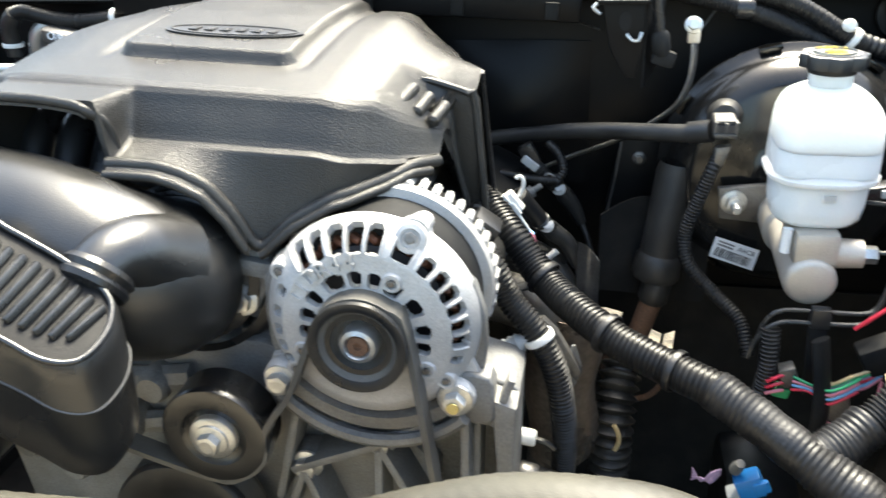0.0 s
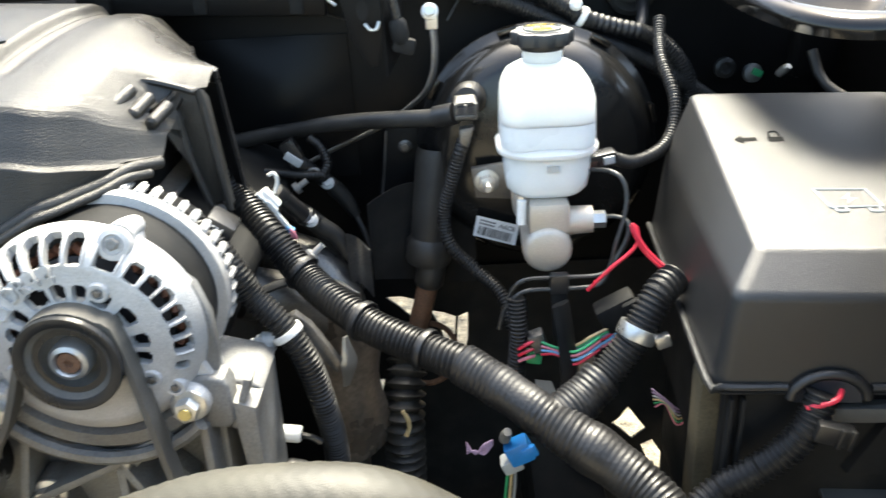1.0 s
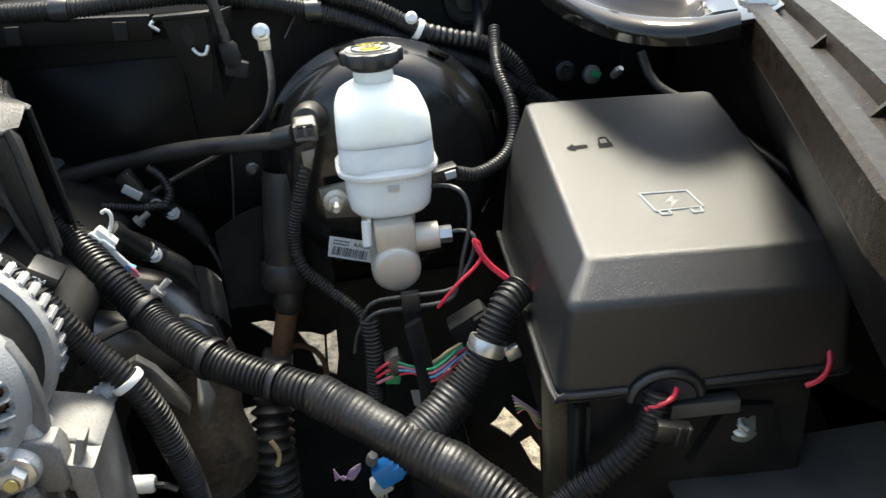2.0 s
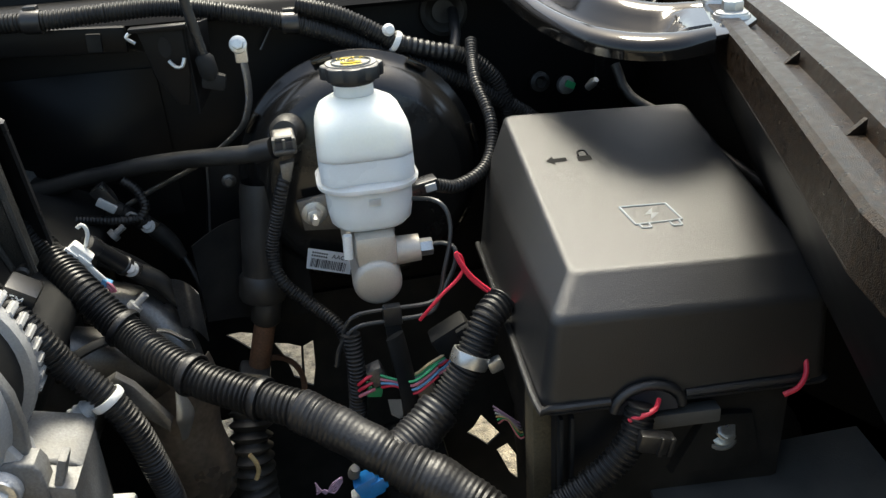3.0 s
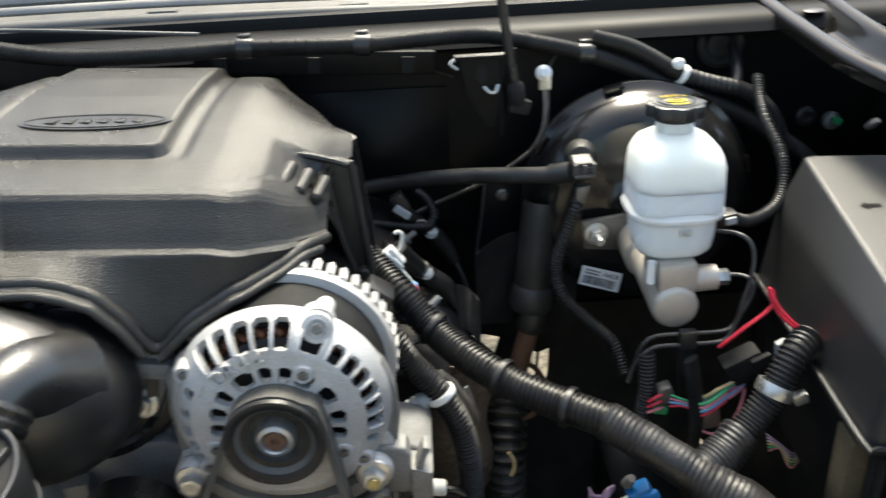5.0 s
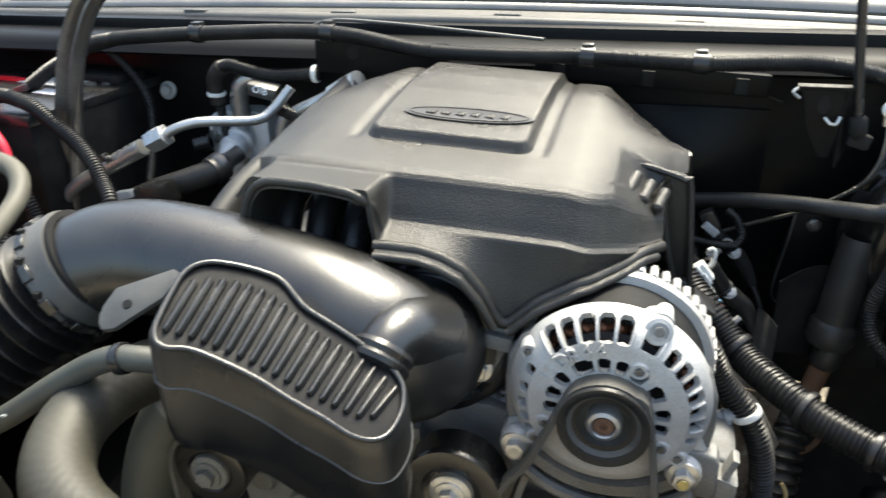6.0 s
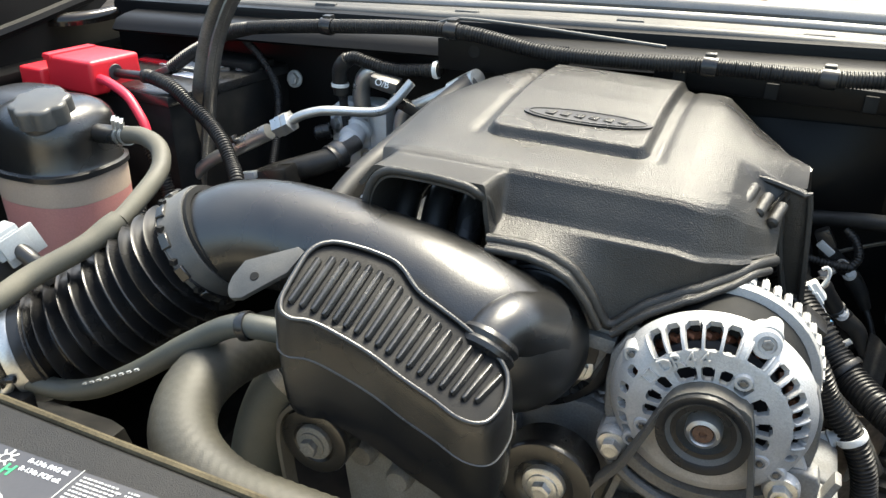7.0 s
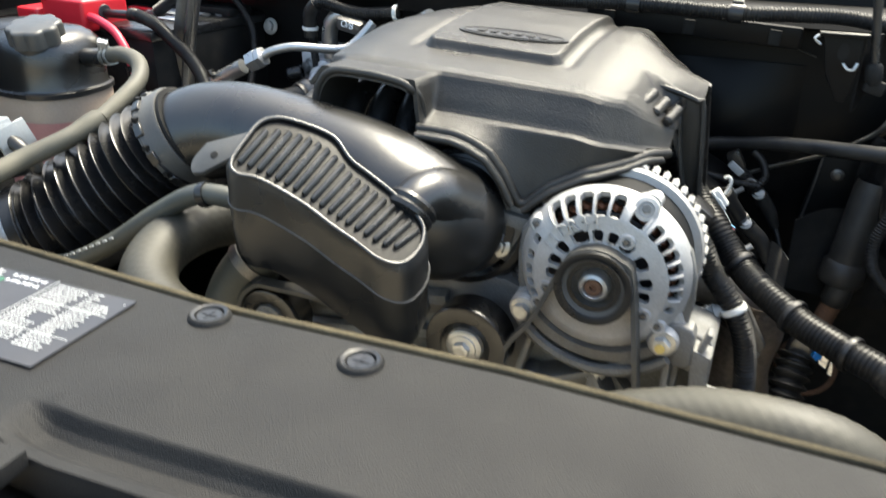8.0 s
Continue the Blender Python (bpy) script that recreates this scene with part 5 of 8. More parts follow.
def bracket():
    br = thing("alternator_bracket", (0.0, 0.05, 0.9), "ribbed cast aluminium alternator bracket", "bracket")
    part("back_web", plate([(-0.082, 0.99), (-0.06, 0.975), (0.0, 0.958), (0.05, 0.965), (0.09, 0.98), (0.095, 0.80), (-0.10, 0.80), (-0.095, 0.93)], front_at(0.092), 0.014, 0.003), BLOCK, br)
    arch = [(0.003 + 0.094 * math.cos(radians(a)), 0.040, 1.055 + 0.094 * math.sin(radians(a))) for a in range(218, 322, 8)]
    bm = sweep(bmesh.new(), arch, 0.0105, 8, 0.01, 2.0)
    part("arch_beam", bm, CAST_DIRTY, br)
    part("front_edge", tube([(x, 0.022, z - 0.006) for x, _, z in arch], 0.0055, 8, 0.008), CAST_DIRTY, br)
    for a, b in (((-0.058, 0.985), (-0.085, 0.885)), ((-0.03, 0.962), (0.001, 0.949)), ((0.001, 0.946), (-0.072, 0.914)), ((0.001, 0.946), (-0.005, 0.83)), ((0.001, 0.946), (0.06, 0.82)), ((0.045, 0.972), (0.001, 0.949)), ((0.068, 0.975), (0.066, 0.82)), ((-0.062, 0.914), (-0.03, 0.82)), ((-0.062, 0.914), (-0.09, 0.84))):
        bm = bmesh.new()
        p, q = Vector((a[0], 0.042, a[1])), Vector((b[0], 0.042, b[1]))
        mid, d = (p + q) / 2, q - p
        add_box(bm, mid, (0.0065, 0.036, d.length), (0, math.degrees(math.atan2(d.x, d.z)), 0), 0.0018)
        part("rib", bm, CAST_DIRTY, br)
    part("corner_block", plate([(0.050, 1.004), (0.054, 1.012), (0.074, 1.013), (0.086, 1.010), (0.089, 1.003), (0.089, 0.974), (0.084, 0.968), (0.054, 0.970), (0.050, 0.976)], front_at(0.050), 0.018, 0.003, 3), CAST_DIRTY, br)
    part("side_wall", plate([(0.086, 0.990), (0.105, 0.983), (0.1035, 0.93), (0.100, 0.80), (0.086, 0.80), (0.090, 0.93)], front_at(0.105), 0.070, 0.003, 2), CAST_DIRTY, br)
    part("top_shelf", plate([(0.058, 0.985), (0.060, 1.001), (0.098, 0.990), (0.105, 0.984), (0.098, 0.975), (0.074, 0.972)], front_at(0.112), 0.055, 0.004, 3), CAST_DIRTY, br)
    part("inner_wall", box((0.072, 0.066, 0.90), (0.006, 0.04, 0.15), (0, 2, 0), 0.002), CAST_DIRTY, br)
    part("shelf_rib", box((0.094, 0.045, 0.985), (0.006, 0.016, 0.045), (0, 20, 0), 0.002), CAST_DIRTY, br)
    for k in range(9):
        a = radians(242 + 7.5 * k)
        tooth = box((0.068 * math.cos(a), 0.038, 1.050 + 0.068 * math.sin(a)), (0.011, 0.020, 0.0055), (0, -math.degrees(a), 0), 0.0012)
        part("tooth", tooth, CAST_DIRTY, br)
    part("inner_arch", tube([(0.002 + 0.078 * math.cos(radians(a)), 0.044, 1.053 + 0.078 * math.sin(radians(a))) for a in range(222, 320, 8)], 0.0042, 8, 0.008, 1.8), CAST_DIRTY, br)
    for x, z in ((0.001, 0.946), (-0.062, 0.914)):
        part("boss", turned([(0.0135, 0.0), (0.013, 0.020), (0.0, 0.020)], (x, 0.055, z), (0, -1, 0), 20), CAST_DIRTY, br)
        bolt(br, (x, 0.035, z), (0, -1, 0), 0.0085, ZINC, 0.008)


bracket()


def pulley_thing(name, at, r, label, grooved, hub_mat):
    p = thing(name, at, label, "pulley")
    prof = [(0.016, 0.012), (r * 0.55, 0.013), (r * 0.62, 0.016), (r * 0.90, 0.0165), (r * 0.97, 0.0155), (r, 0.013), (r, 0.009)]
    prof += [(r - 0.0022 * (k % 2), 0.008 - 0.002 * k) for k in range(12)] if grooved else [(r * 0.985, 0.007), (r * 0.985, -0.012)]
    prof += [(r, -0.015), (r * 0.9, -0.018), (0.02, -0.018)]
    part("rim", turned(prof, at, (0, -1, 0), 48), DUCT if not grooved else RUBBER, p)
    part("hub", turned([(0.0195, 0.010), (0.0185, 0.0175), (0.016, 0.019), (0.0, 0.019)], at, (0, -1, 0), 28), hub_mat, p, "bright hub washer")
    bolt(p, (at[0], at[1] - 0.019, at[2]), (0, -1, 0), 0.0088, hub_mat, 0.007)
    return p


pulley_thing("idler_pulley", (-0.121, 0.018, 0.9585), 0.0425, "black smooth idler pulley with bright hub bolt", False, ZINC)
pulley_thing("tensioner_pulley", (-0.3505, 0.018, 0.9335), 0.0365, "dark tensioner pulley with grey hub bolt", False, CAST_DIRTY)
pulley_thing("water_pump_pulley", (-0.165, 0.025, 0.857), 0.062, "black grooved water pump pulley", True, STEEL)


def belt():
    def ribbon(pts, thick):
        path = smooth_path(pts, 0.006)
        bm = bmesh.new()
        rows = []
        for i, p in enumerate(path):
            t = (path[min(i + 1, len(path) - 1)] - path[max(i - 1, 0)]).normalized()
            n = Vector((t.z, 0, -t.x)) * thick
            prof = []
            for k in range(11):
                prof.append(p + Vector((0, -0.0095 + 0.0017 * k, 0)) + n * (0.3 if k % 2 else 0.0))
            prof += [p + Vector((0, 0.0075, 0)) + n, p + Vector((0, -0.0095, 0)) + n]
            rows.append([bm.verts.new(q) for q in prof])
        for a, b in zip(rows, rows[1:]):
            for k in range(13):
                bm.faces.new((a[k], a[(k + 1) % 13], b[(k + 1) % 13], b[k]))
        bm.faces.new(rows[0])
        bm.faces.new(rows[-1])
        return bm
    y = 0.012
    c = lambda cx, cz, r, a: (cx + r * math.cos(radians(a)), y, cz + r * math.sin(radians(a)))
    pts = [(0.060, y, 0.80), (0.047, y, 0.92), c(0, 1.05, 0.0312, 10), c(0, 1.05, 0.0312, 50), c(0, 1.05, 0.0312, 90), c(0, 1.05, 0.0312, 130), c(0, 1.05, 0.0312, 170)]
    pts += [(-0.055, y, 1.0), c(-0.121, 0.9585, 0.0445, 10), c(-0.121, 0.9585, 0.0445, -30), c(-0.121, 0.9585, 0.0445, -70), c(-0.121, 0.9585, 0.0445, -100), (-0.20, y, 0.937), (-0.27, y, 0.968), c(-0.3505, 0.9335, 0.039, 80), c(-0.3505, 0.9335, 0.039, 120), c(-0.3505, 0.9335, 0.039, 180), (-0.385, y, 0.84)]
    single("drive_belt", ribbon(pts, 0.0045), BELT, "worn ribbed rubber drive belt round the pulleys", "drive belt")


belt()


# ---- brake booster, master cylinder and fluid tank ----
def brake_booster():
    bo = thing("brake_booster", (0.345, 0.42, 0.93), "large gloss black brake booster drum on the firewall", "brake booster")
    at = (0.345, 0.40, 1.050)
    prof = [(0.0, 0.066), (0.030, 0.066), (0.034, 0.054), (0.050, 0.0505), (0.096, 0.0485), (0.101, 0.046), (0.110, 0.036), (0.1175, 0.022), (0.121, 0.006), (0.1275, 0.003), (0.129, 0.0), (0.1285, -0.006), (0.124, -0.010), (0.120, -0.014), (0.118, -0.045), (0.112, -0.07), (0.08, -0.085), (0, -0.085)]
    part("drum", turned(prof, at, (0, -1, 0.03), 72), ENAMEL, bo, sharp=60)
    for k in range(8):
        a = 2 * math.pi * (k + 0.3) / 8
        part("crimp", box((at[0] + 0.126 * math.cos(a), at[1] - 0.003, at[2] + 0.126 * math.sin(a)), (0.006, 0.012, 0.022), (0, -math.degrees(a), 0), 0.002), GLOSS, bo)
    m = front_at(0.352)
    lab = part("label", plate([(0.2765, 0.9945), (0.3205, 0.9808), (0.3157, 0.9578), (0.2717, 0.9720)], front_at(0.3400), 0.0006), PAPER, bo, "white barcode label, half worn")
    m0 = Matrix.Translation((0.2960, 0.3391, 0.9763)) @ Matrix.Rotation(radians(19.0), 4, "Y") @ FRONT.to_3x3().to_4x4() @ Matrix.Scale(1.15, 4)
    bm = bmesh.new()
    rnd = random.Random(8)
    x = -0.016
    while x < 0.016:
        w = rnd.choice((0.0005, 0.0008, 0.0012))
        bmesh.ops.create_cube(bm, size=1, matrix=m0 @ Matrix.Translation((x, -0.0035, 0)) @ Matrix.Diagonal((w, 0.0085, 0.0003, 1)))
        x += w + rnd.choice((0.0005, 0.0007, 0.0009))
    for r, (a, b) in enumerate(((-0.016, -0.003), (-0.016, -0.002))):
        x = a
        while x < b:
            bmesh.ops.create_cube(bm, size=1, matrix=m0 @ Matrix.Translation((x, 0.0065 - 0.003 * r, 0)) @ Matrix.Diagonal((0.0014, 0.0016, 0.0003, 1)))
            x += 0.0021
    part("barcode", bm, INK_SHADE, lab)
    lettering("AACB", 0.0058, m0 @ Matrix.Translation((0.009, 0.0052, 0.0)), INK_SHADE, lab, thick=0.0002)
    # mounting plate with stud and nut
    part("mount_flange", plate([(0.272, 1.050), (0.276, 1.018), (0.320, 1.014), (0.375, 1.02), (0.378, 1.05), (0.32, 1.056)], front_at(0.336), 0.006, 0.0015), STEEL, bo)
    bolt(bo, (0.2875, 0.330, 1.036), (0, -1, 0), 0.0082, ZINC, 0.009, True, "nut")
    part("stud", turned([(0.0046, 0.0), (0.0046, 0.022), (0.0035, 0.024), (0, 0.024)], (0.2875, 0.330, 1.036), (0, -1, 0), 14), ZINC, bo)
    # check valve with its connector
    part("valve_seat", turned([(0.017, -0.012), (0.016, 0.006), (0.012, 0.012), (0, 0.012)], (0.272, 0.344, 1.118), (-0.15, -1, 0.2), 24), RUBBER, bo)
    con = part("valve_connector", box((0.2685, 0.318, 1.1165), (0.022, 0.026, 0.017), (12, 0, 4), 0.004, 3), STEEL, bo, "dark grey valve connector")
    for dx, dz, w, h in ((0, 0.0062, 0.020, 0.003), (0, -0.0062, 0.020, 0.003), (-0.009, 0, 0.003, 0.014), (0.009, 0, 0.003, 0.014), (0, 0, 0.003, 0.012)):
        part("frame_bar", box((0.2685 + dx, 0.3045 + 0.2 * dz, 1.1180 + dz), (w, 0.004, h), (12, 0, 4), 0.0006), COWL, con)
    for dx in (-0.0045, 0.0045):
        part("slot", box((0.2685 + dx, 0.3045, 1.118), (0.006, 0.003, 0.007), (12, 0, 4)), INK_SHADE, con)
    part("connector_tail", plate([(0.262, 1.098), (0.276, 1.100), (0.270, 1.080), (0.262, 1.078)], front_at(0.318), 0.010, 0.002), STEEL, bo)


brake_booster()


def master_cylinder():
    mc = thing("master_cylinder", (0.335, 0.25, 0.99), "grey cast master cylinder in front of the booster", "master cylinder")
    part("bore", turned([(0.0, 0.0), (0.0165, 0.0004), (0.0195, 0.0018), (0.0212, 0.005), (0.0216, 0.010), (0.0216, 0.10), (0.026, 0.104), (0.026, 0.16)], (0.333, 0.190, 1.020), (0.03, 1, 0.04), 36), MC, mc)
    part("neck", box((0.335, 0.225, 1.048), (0.036, 0.060, 0.03), bevel=0.006), MC, mc)
    part("outlet_boss", turned([(0.013, 0), (0.012, 0.024), (0.0, 0.024)], (0.350, 0.212, 1.040), (1, -0.05, 0.05), 20), MC, mc)
    part("tank_pin", tube([(0.312, 0.205, 1.064), (0.311, 0.203, 1.043)], 0.0042, 10, 0.006), WHITE, mc)
    bm = plate(hexagon(0.0078, 0), Matrix.Translation((0.3745, 0.211, 1.0405)) @ axis_turn((1, -0.05, 0.02)), 0.011, 0.001)
    part("line_nut", bm, ZINC, mc)
    bm = plate(hexagon(0.0062, 0), Matrix.Translation((0.360, 0.222, 1.083)) @ axis_turn((1, -0.05, 0.02)), 0.011, 0.001)
    part("line_nut", bm, ZINC, mc)


master_cylinder()


def brake_fluid_tank():
    tk = thing("brake_fluid_tank", (0.337, 0.235, 1.06), "milky white brake fluid tank with a black screw cap", "fluid tank")
    cx, cy = 0.336, 0.236

    def shell(levels):
        bm = bmesh.new()
        rings = []
        for z, w, d, r, ox in levels:
            rings.append([bm.verts.new((cx + ox + x, cy + y, z)) for x, y in rounded(w, d, r, 7)])
        n = len(rings[0])
        for a, b in zip(rings, rings[1:]):
            for k in range(n):
                bm.faces.new((a[k], a[(k + 1) % n], b[(k + 1) % n], b[k]))
        bm.faces.new(rings[0])
        bm.faces.new(rings[-1])
        return bm
    part("lower_half", shell([(1.062, 0.050, 0.045, 0.02, 0.0), (1.064, 0.062, 0.056, 0.022, 0.0), (1.069, 0.070, 0.064, 0.024, 0.0), (1.080, 0.0735, 0.070, 0.026, 0.0), (1.100, 0.0755, 0.074, 0.028, 0.0), (1.1015, 0.0755, 0.074, 0.028, 0.0)]), FLUID, tk, "lower half, filled with fluid")
    part("weld_seam", shell([(1.1015, 0.078, 0.076, 0.028, 0.0), (1.103, 0.086, 0.086, 0.032, 0.0), (1.107, 0.087, 0.087, 0.032, 0.0), (1.109, 0.083, 0.083, 0.03, 0.0), (1.111, 0.080, 0.080, 0.028, 0.0)]), TANK, tk)
    part("filled_band", shell([(1.110, 0.0795, 0.079, 0.020, 0.0), (1.120, 0.0795, 0.079, 0.020, 0.0), (1.1300, 0.0790, 0.0785, 0.020, 0.0)]), FLUID, tk, "band up to the fluid level")
    part("upper_half", shell([(1.1302, 0.0790, 0.0785, 0.020, 0.0), (1.148, 0.0775, 0.077, 0.020, 0.0), (1.156, 0.0745, 0.074, 0.020, -0.0005), (1.163, 0.069, 0.069, 0.020, -0.001), (1.169, 0.061, 0.061, 0.020, -0.002), (1.1735, 0.051, 0.051, 0.024, -0.003), (1.1760, 0.042, 0.042, 0.020, -0.003), (1.177, 0.036, 0.036, 0.0175, -0.003)]), TANK, tk)
    ncx = cx - 0.003
    part("neck", turned([(0.0175, 0.0), (0.0165, 0.002), (0.0163, 0.022), (0.0163, 0.03)], (ncx, cy, 1.174), seg=32), TANK, tk)
    part("level_tab", box((cx + 0.002, cy - 0.0375, 1.093), (0.010, 0.002, 0.006), bevel=0.0005), TANK, tk)
    # cap with eight grips
    out = []
    for k in range(96):
        a = 2 * math.pi * k / 96
        lobe = 0.5 + 0.5 * math.cos(8 * a)
        out.append(((0.0232 + 0.0030 * lobe ** 0.6) * math.cos(a), (0.0232 + 0.0030 * lobe ** 0.6) * math.sin(a)))
    cap = part("screw_cap", plate(out, Matrix.Translation((ncx, cy, 1.1915)), 0.0105, 0.0022), BLACK, tk, "black fluted screw cap with yellow print")
    part("cap_skirt", turned([(0.0180, 0), (0.0185, 0.001), (0.0185, 0.006)], (ncx, cy, 1.1865), seg=32), BLACK, cap)
    part("cap_top", turned([(0.0, 0.0010), (0.0205, 0.0010), (0.0215, 0.0)], (ncx, cy, 1.2017), seg=40), BLACK, cap)
    oval = plate([(0.0088 * math.cos(2 * math.pi * k / 28), 0.0056 * math.sin(2 * math.pi * k / 28)) for k in range(28)], Matrix.Translation((ncx, cy - 0.001, 1.2033)), 0.0003)
    part("yellow_mark", oval, YELLOW, cap, "yellow oval print")
    bm = bmesh.new()
    lathe(bm, [(0.0052, 0.0), (0.0052, 0.0003), (0.0060, 0.0003), (0.0060, 0.0)], (ncx, cy - 0.001, 1.2037), seg=24, squash=(1, 0.6))
    lathe(bm, [(0.0028, 0.0), (0.0028, 0.0003), (0.0036, 0.0003), (0.0036, 0.0)], (ncx, cy - 0.001, 1.2037), seg=24, squash=(1, 0.6))
    part("mark_rings", bm, INK_SHADE, cap)
    lettering("DOT 3", 0.0078, Matrix.Translation((ncx, cy + 0.0118, 1.2035)), YELLOW, cap, thick=0.0002)
    bm = bmesh.new()
    for k in range(4):
        add_box(bm, (ncx - 0.006 + 0.004 * k, cy - 0.0125, 1.2035), (0.003, 0.003, 0.0003))
    part("print_bars", bm, YELLOW, cap)
    sens = part("level_sensor", box((0.383, 0.240, 1.086), (0.030, 0.016, 0.012), (0, -8, 6), 0.002), BLACK, tk, "black level sensor plug")
    part("sensor_lock", box((0.391, 0.2315, 1.087), (0.010, 0.003, 0.007), (0, -8, 6), 0.001), GREY_CONN, sens)


brake_fluid_tank()


# ---- fuse box ----
def fuse_box():
    YAW = -4.5
    M = pose(0.433, 0.014, 0, 0, 0, YAW)
    fb = thing("fuse_box", (0.52, 0.12, 0.9), "large black plastic fuse box with a grained lid", "fuse box")
    w, d = 0.191, 0.266

    def ring(bm, x0, x1, y0, y1, z, r, tilt):
        cx, cy = (x0 + x1) / 2, (y0 + y1) / 2
        return [bm.verts.new(M @ Vector((cx + x, cy + y, z + tilt * (cy + y) - 0.02 * (cx + x) * (1 if tilt else 0)))) for x, y in rounded(x1 - x0, y1 - y0, r, 5)]
    bm = bmesh.new()
    T = 0.178
    rings = [ring(bm, -0.012, w + 0.010, -0.006, d + 0.008, 0.996, 0.012, 0.0), ring(bm, -0.013, w + 0.011, -0.007, d + 0.009, 0.9985, 0.012, 0.0), ring(bm, -0.0105, w + 0.008, -0.004, d + 0.006, 1.000, 0.012, 0.0),
             ring(bm, -0.0025, w + 0.002, -0.0015, d, 1.0655, 0.009, 0.03), ring(bm, -0.0012, w + 0.001, -0.0003, d - 0.001, 1.0690, 0.009, 0.045), ring(bm, 0.0004, w, 0.0018, d - 0.002, 1.0712, 0.009, 0.06),
             ring(bm, 0.0145, w - 0.004, 0.0215, d - 0.006, 1.0845, 0.008, T), ring(bm, 0.0162, w - 0.0055, 0.0235, d - 0.008, 1.0862, 0.008, T), ring(bm, 0.0185, w - 0.0075, 0.0262, d - 0.0105, 1.0868, 0.008, T)]
    n = len(rings[0])
    loops = [rings[0]]
    for a, b in zip(rings, rings[1:]):
        if max((p.co - q.co).length for p, q in zip(a, b)) > 0.012:
            for s in (0.03, 0.97):
                loops.append([bm.verts.new(p.co.lerp(q.co, s)) for p, q in zip(a, b)])
        loops.append(b)
    mid = sum((v.co for v in loops[-1]), Vector()) / n
    loops.append([bm.verts.new(v.co.lerp(mid, 0.012)) for v in loops[-1]])
    for a, b in zip(loops, loops[1:]):
        for k in range(n):
            bm.faces.new((a[k], a[(k + 1) % n], b[(k + 1) % n], b[k]))
    bm.faces.new(loops[-1])
    lid = part("lid", bm, FUSE, fb, "grained black lid with moulded symbols", sharp=60)
    top = lambda x, y: M @ Vector((x, y, 1.0868 + T * y - 0.02 * x + 0.0004))
    rim = [M @ Vector((x, y, 1.0020)) for x, y in ((-0.0125, d), (-0.0125, 0.1), (-0.0125, 0.0), (-0.006, -0.0055), (0.03, -0.0055), (0.038, -0.0055))]
    part("lid_edge", tube(rim, 0.0028, 8, 0.01), FUSE, fb)
    rim = [M @ Vector((x, -0.0055, z)) for x, z in ((0.092, 1.0015), (0.14, 1.0025), (0.182, 1.0030))]
    part("lid_edge", tube(rim, 0.0028, 8, 0.01), FUSE, fb)
    arc = [M @ Vector((0.065 + 0.0245 * math.cos(radians(a)), -0.007, 0.994 + 0.019 * math.sin(radians(a)))) for a in range(0, 181, 15)]
    part("cable_arch", tube(arc, 0.0036, 10, 0.005), FUSE, fb)
    # no real opening: a black plate paints the shade under the arch
    part("arch_shade", plate([(0.065 + 0.0215 * math.cos(radians(a)), 0.991 + 0.018 * math.sin(radians(a))) for a in range(0, 181, 15)], M @ front_at(-0.0065), 0.0012), INK_SHADE, fb, "black plate painted as shade in the cable arch")
    # moulded symbols on the lid
    def line(pts, r=0.0007):
        return tube([top(x, y) for x, y in pts], r, 6, 0.002)
    q = [(0.073, 0.096), (0.109, 0.096), (0.114, 0.074), (0.078, 0.072), (0.073, 0.096)]
    bm = bmesh.new()
    for a, b in zip(q, q[1:]):
        sweep(bm, [top(*a), top(*b)], 0.0008, 6, 0.004)
    for x in (0.0845, 0.1075):
        for a, b in (((x - 0.004, 0.072), (x - 0.003, 0.067)), ((x - 0.003, 0.067), (x + 0.004, 0.0672)), ((x + 0.004, 0.0672), (x + 0.0035, 0.073))):
            sweep(bm, [top(*a), top(*b)], 0.0008, 6, 0.004)
    part("battery_symbol", bm, GREY_CONN, lid, "raised pale battery outline")
    flash = [(0.097, 0.092), (0.088, 0.0835), (0.0935, 0.0835), (0.0905, 0.076), (0.1005, 0.085), (0.095, 0.0855)]
    bm = bmesh.new()
    f = bm.faces.new([bm.verts.new(top(x, y)) for x, y in flash])
    bmesh.ops.solidify(bm, geom=[f], thickness=-0.0006)
    part("flash_symbol", bm, GREY_CONN, lid)
    bm = bmesh.new()
    for pts in ([(0.034, 0.171), (0.041, 0.178), (0.041, 0.174), (0.052, 0.175), (0.052, 0.169), (0.041, 0.168), (0.041, 0.164)], [(0.061, 0.167), (0.073, 0.168), (0.073, 0.176), (0.061, 0.175)]):
        f = bm.faces.new([bm.verts.new(top(x, y)) for x, y in pts])
        bmesh.ops.solidify(bm, geom=[f], thickness=-0.0005)
    sweep(bm, [top(0.063, 0.176), top(0.064, 0.183), top(0.070, 0.184), top(0.071, 0.177)], 0.0008, 6, 0.003)
    part("lock_symbol", bm, PIT, lid, "dark moulded arrow and lock")
    # base below the lid with ribs, ledge and feet
    base = part("base", box(M @ Vector((0.09, 0.13, 0.935)), (0.178, 0.245, 0.12), (0, 0, YAW), 0.006), MATTE, fb)
    for x in (0.004, 0.012):
        part("base_rib", box(M @ Vector((x, 0.0, 0.93)), (0.003, 0.008, 0.12), (0, 0, YAW), 0.001), MATTE, fb)
    part("ledge", box(M @ Vector((0.094, -0.002, 0.980)), (0.05, 0.012, 0.012), (0, 0, YAW), 0.002), COWL, fb)
    part("post", box(M @ Vector((-0.004, 0.03, 0.92)), (0.018, 0.03, 0.14), (0, 0, YAW), 0.004), DUST, fb, "dusty brown corner post")
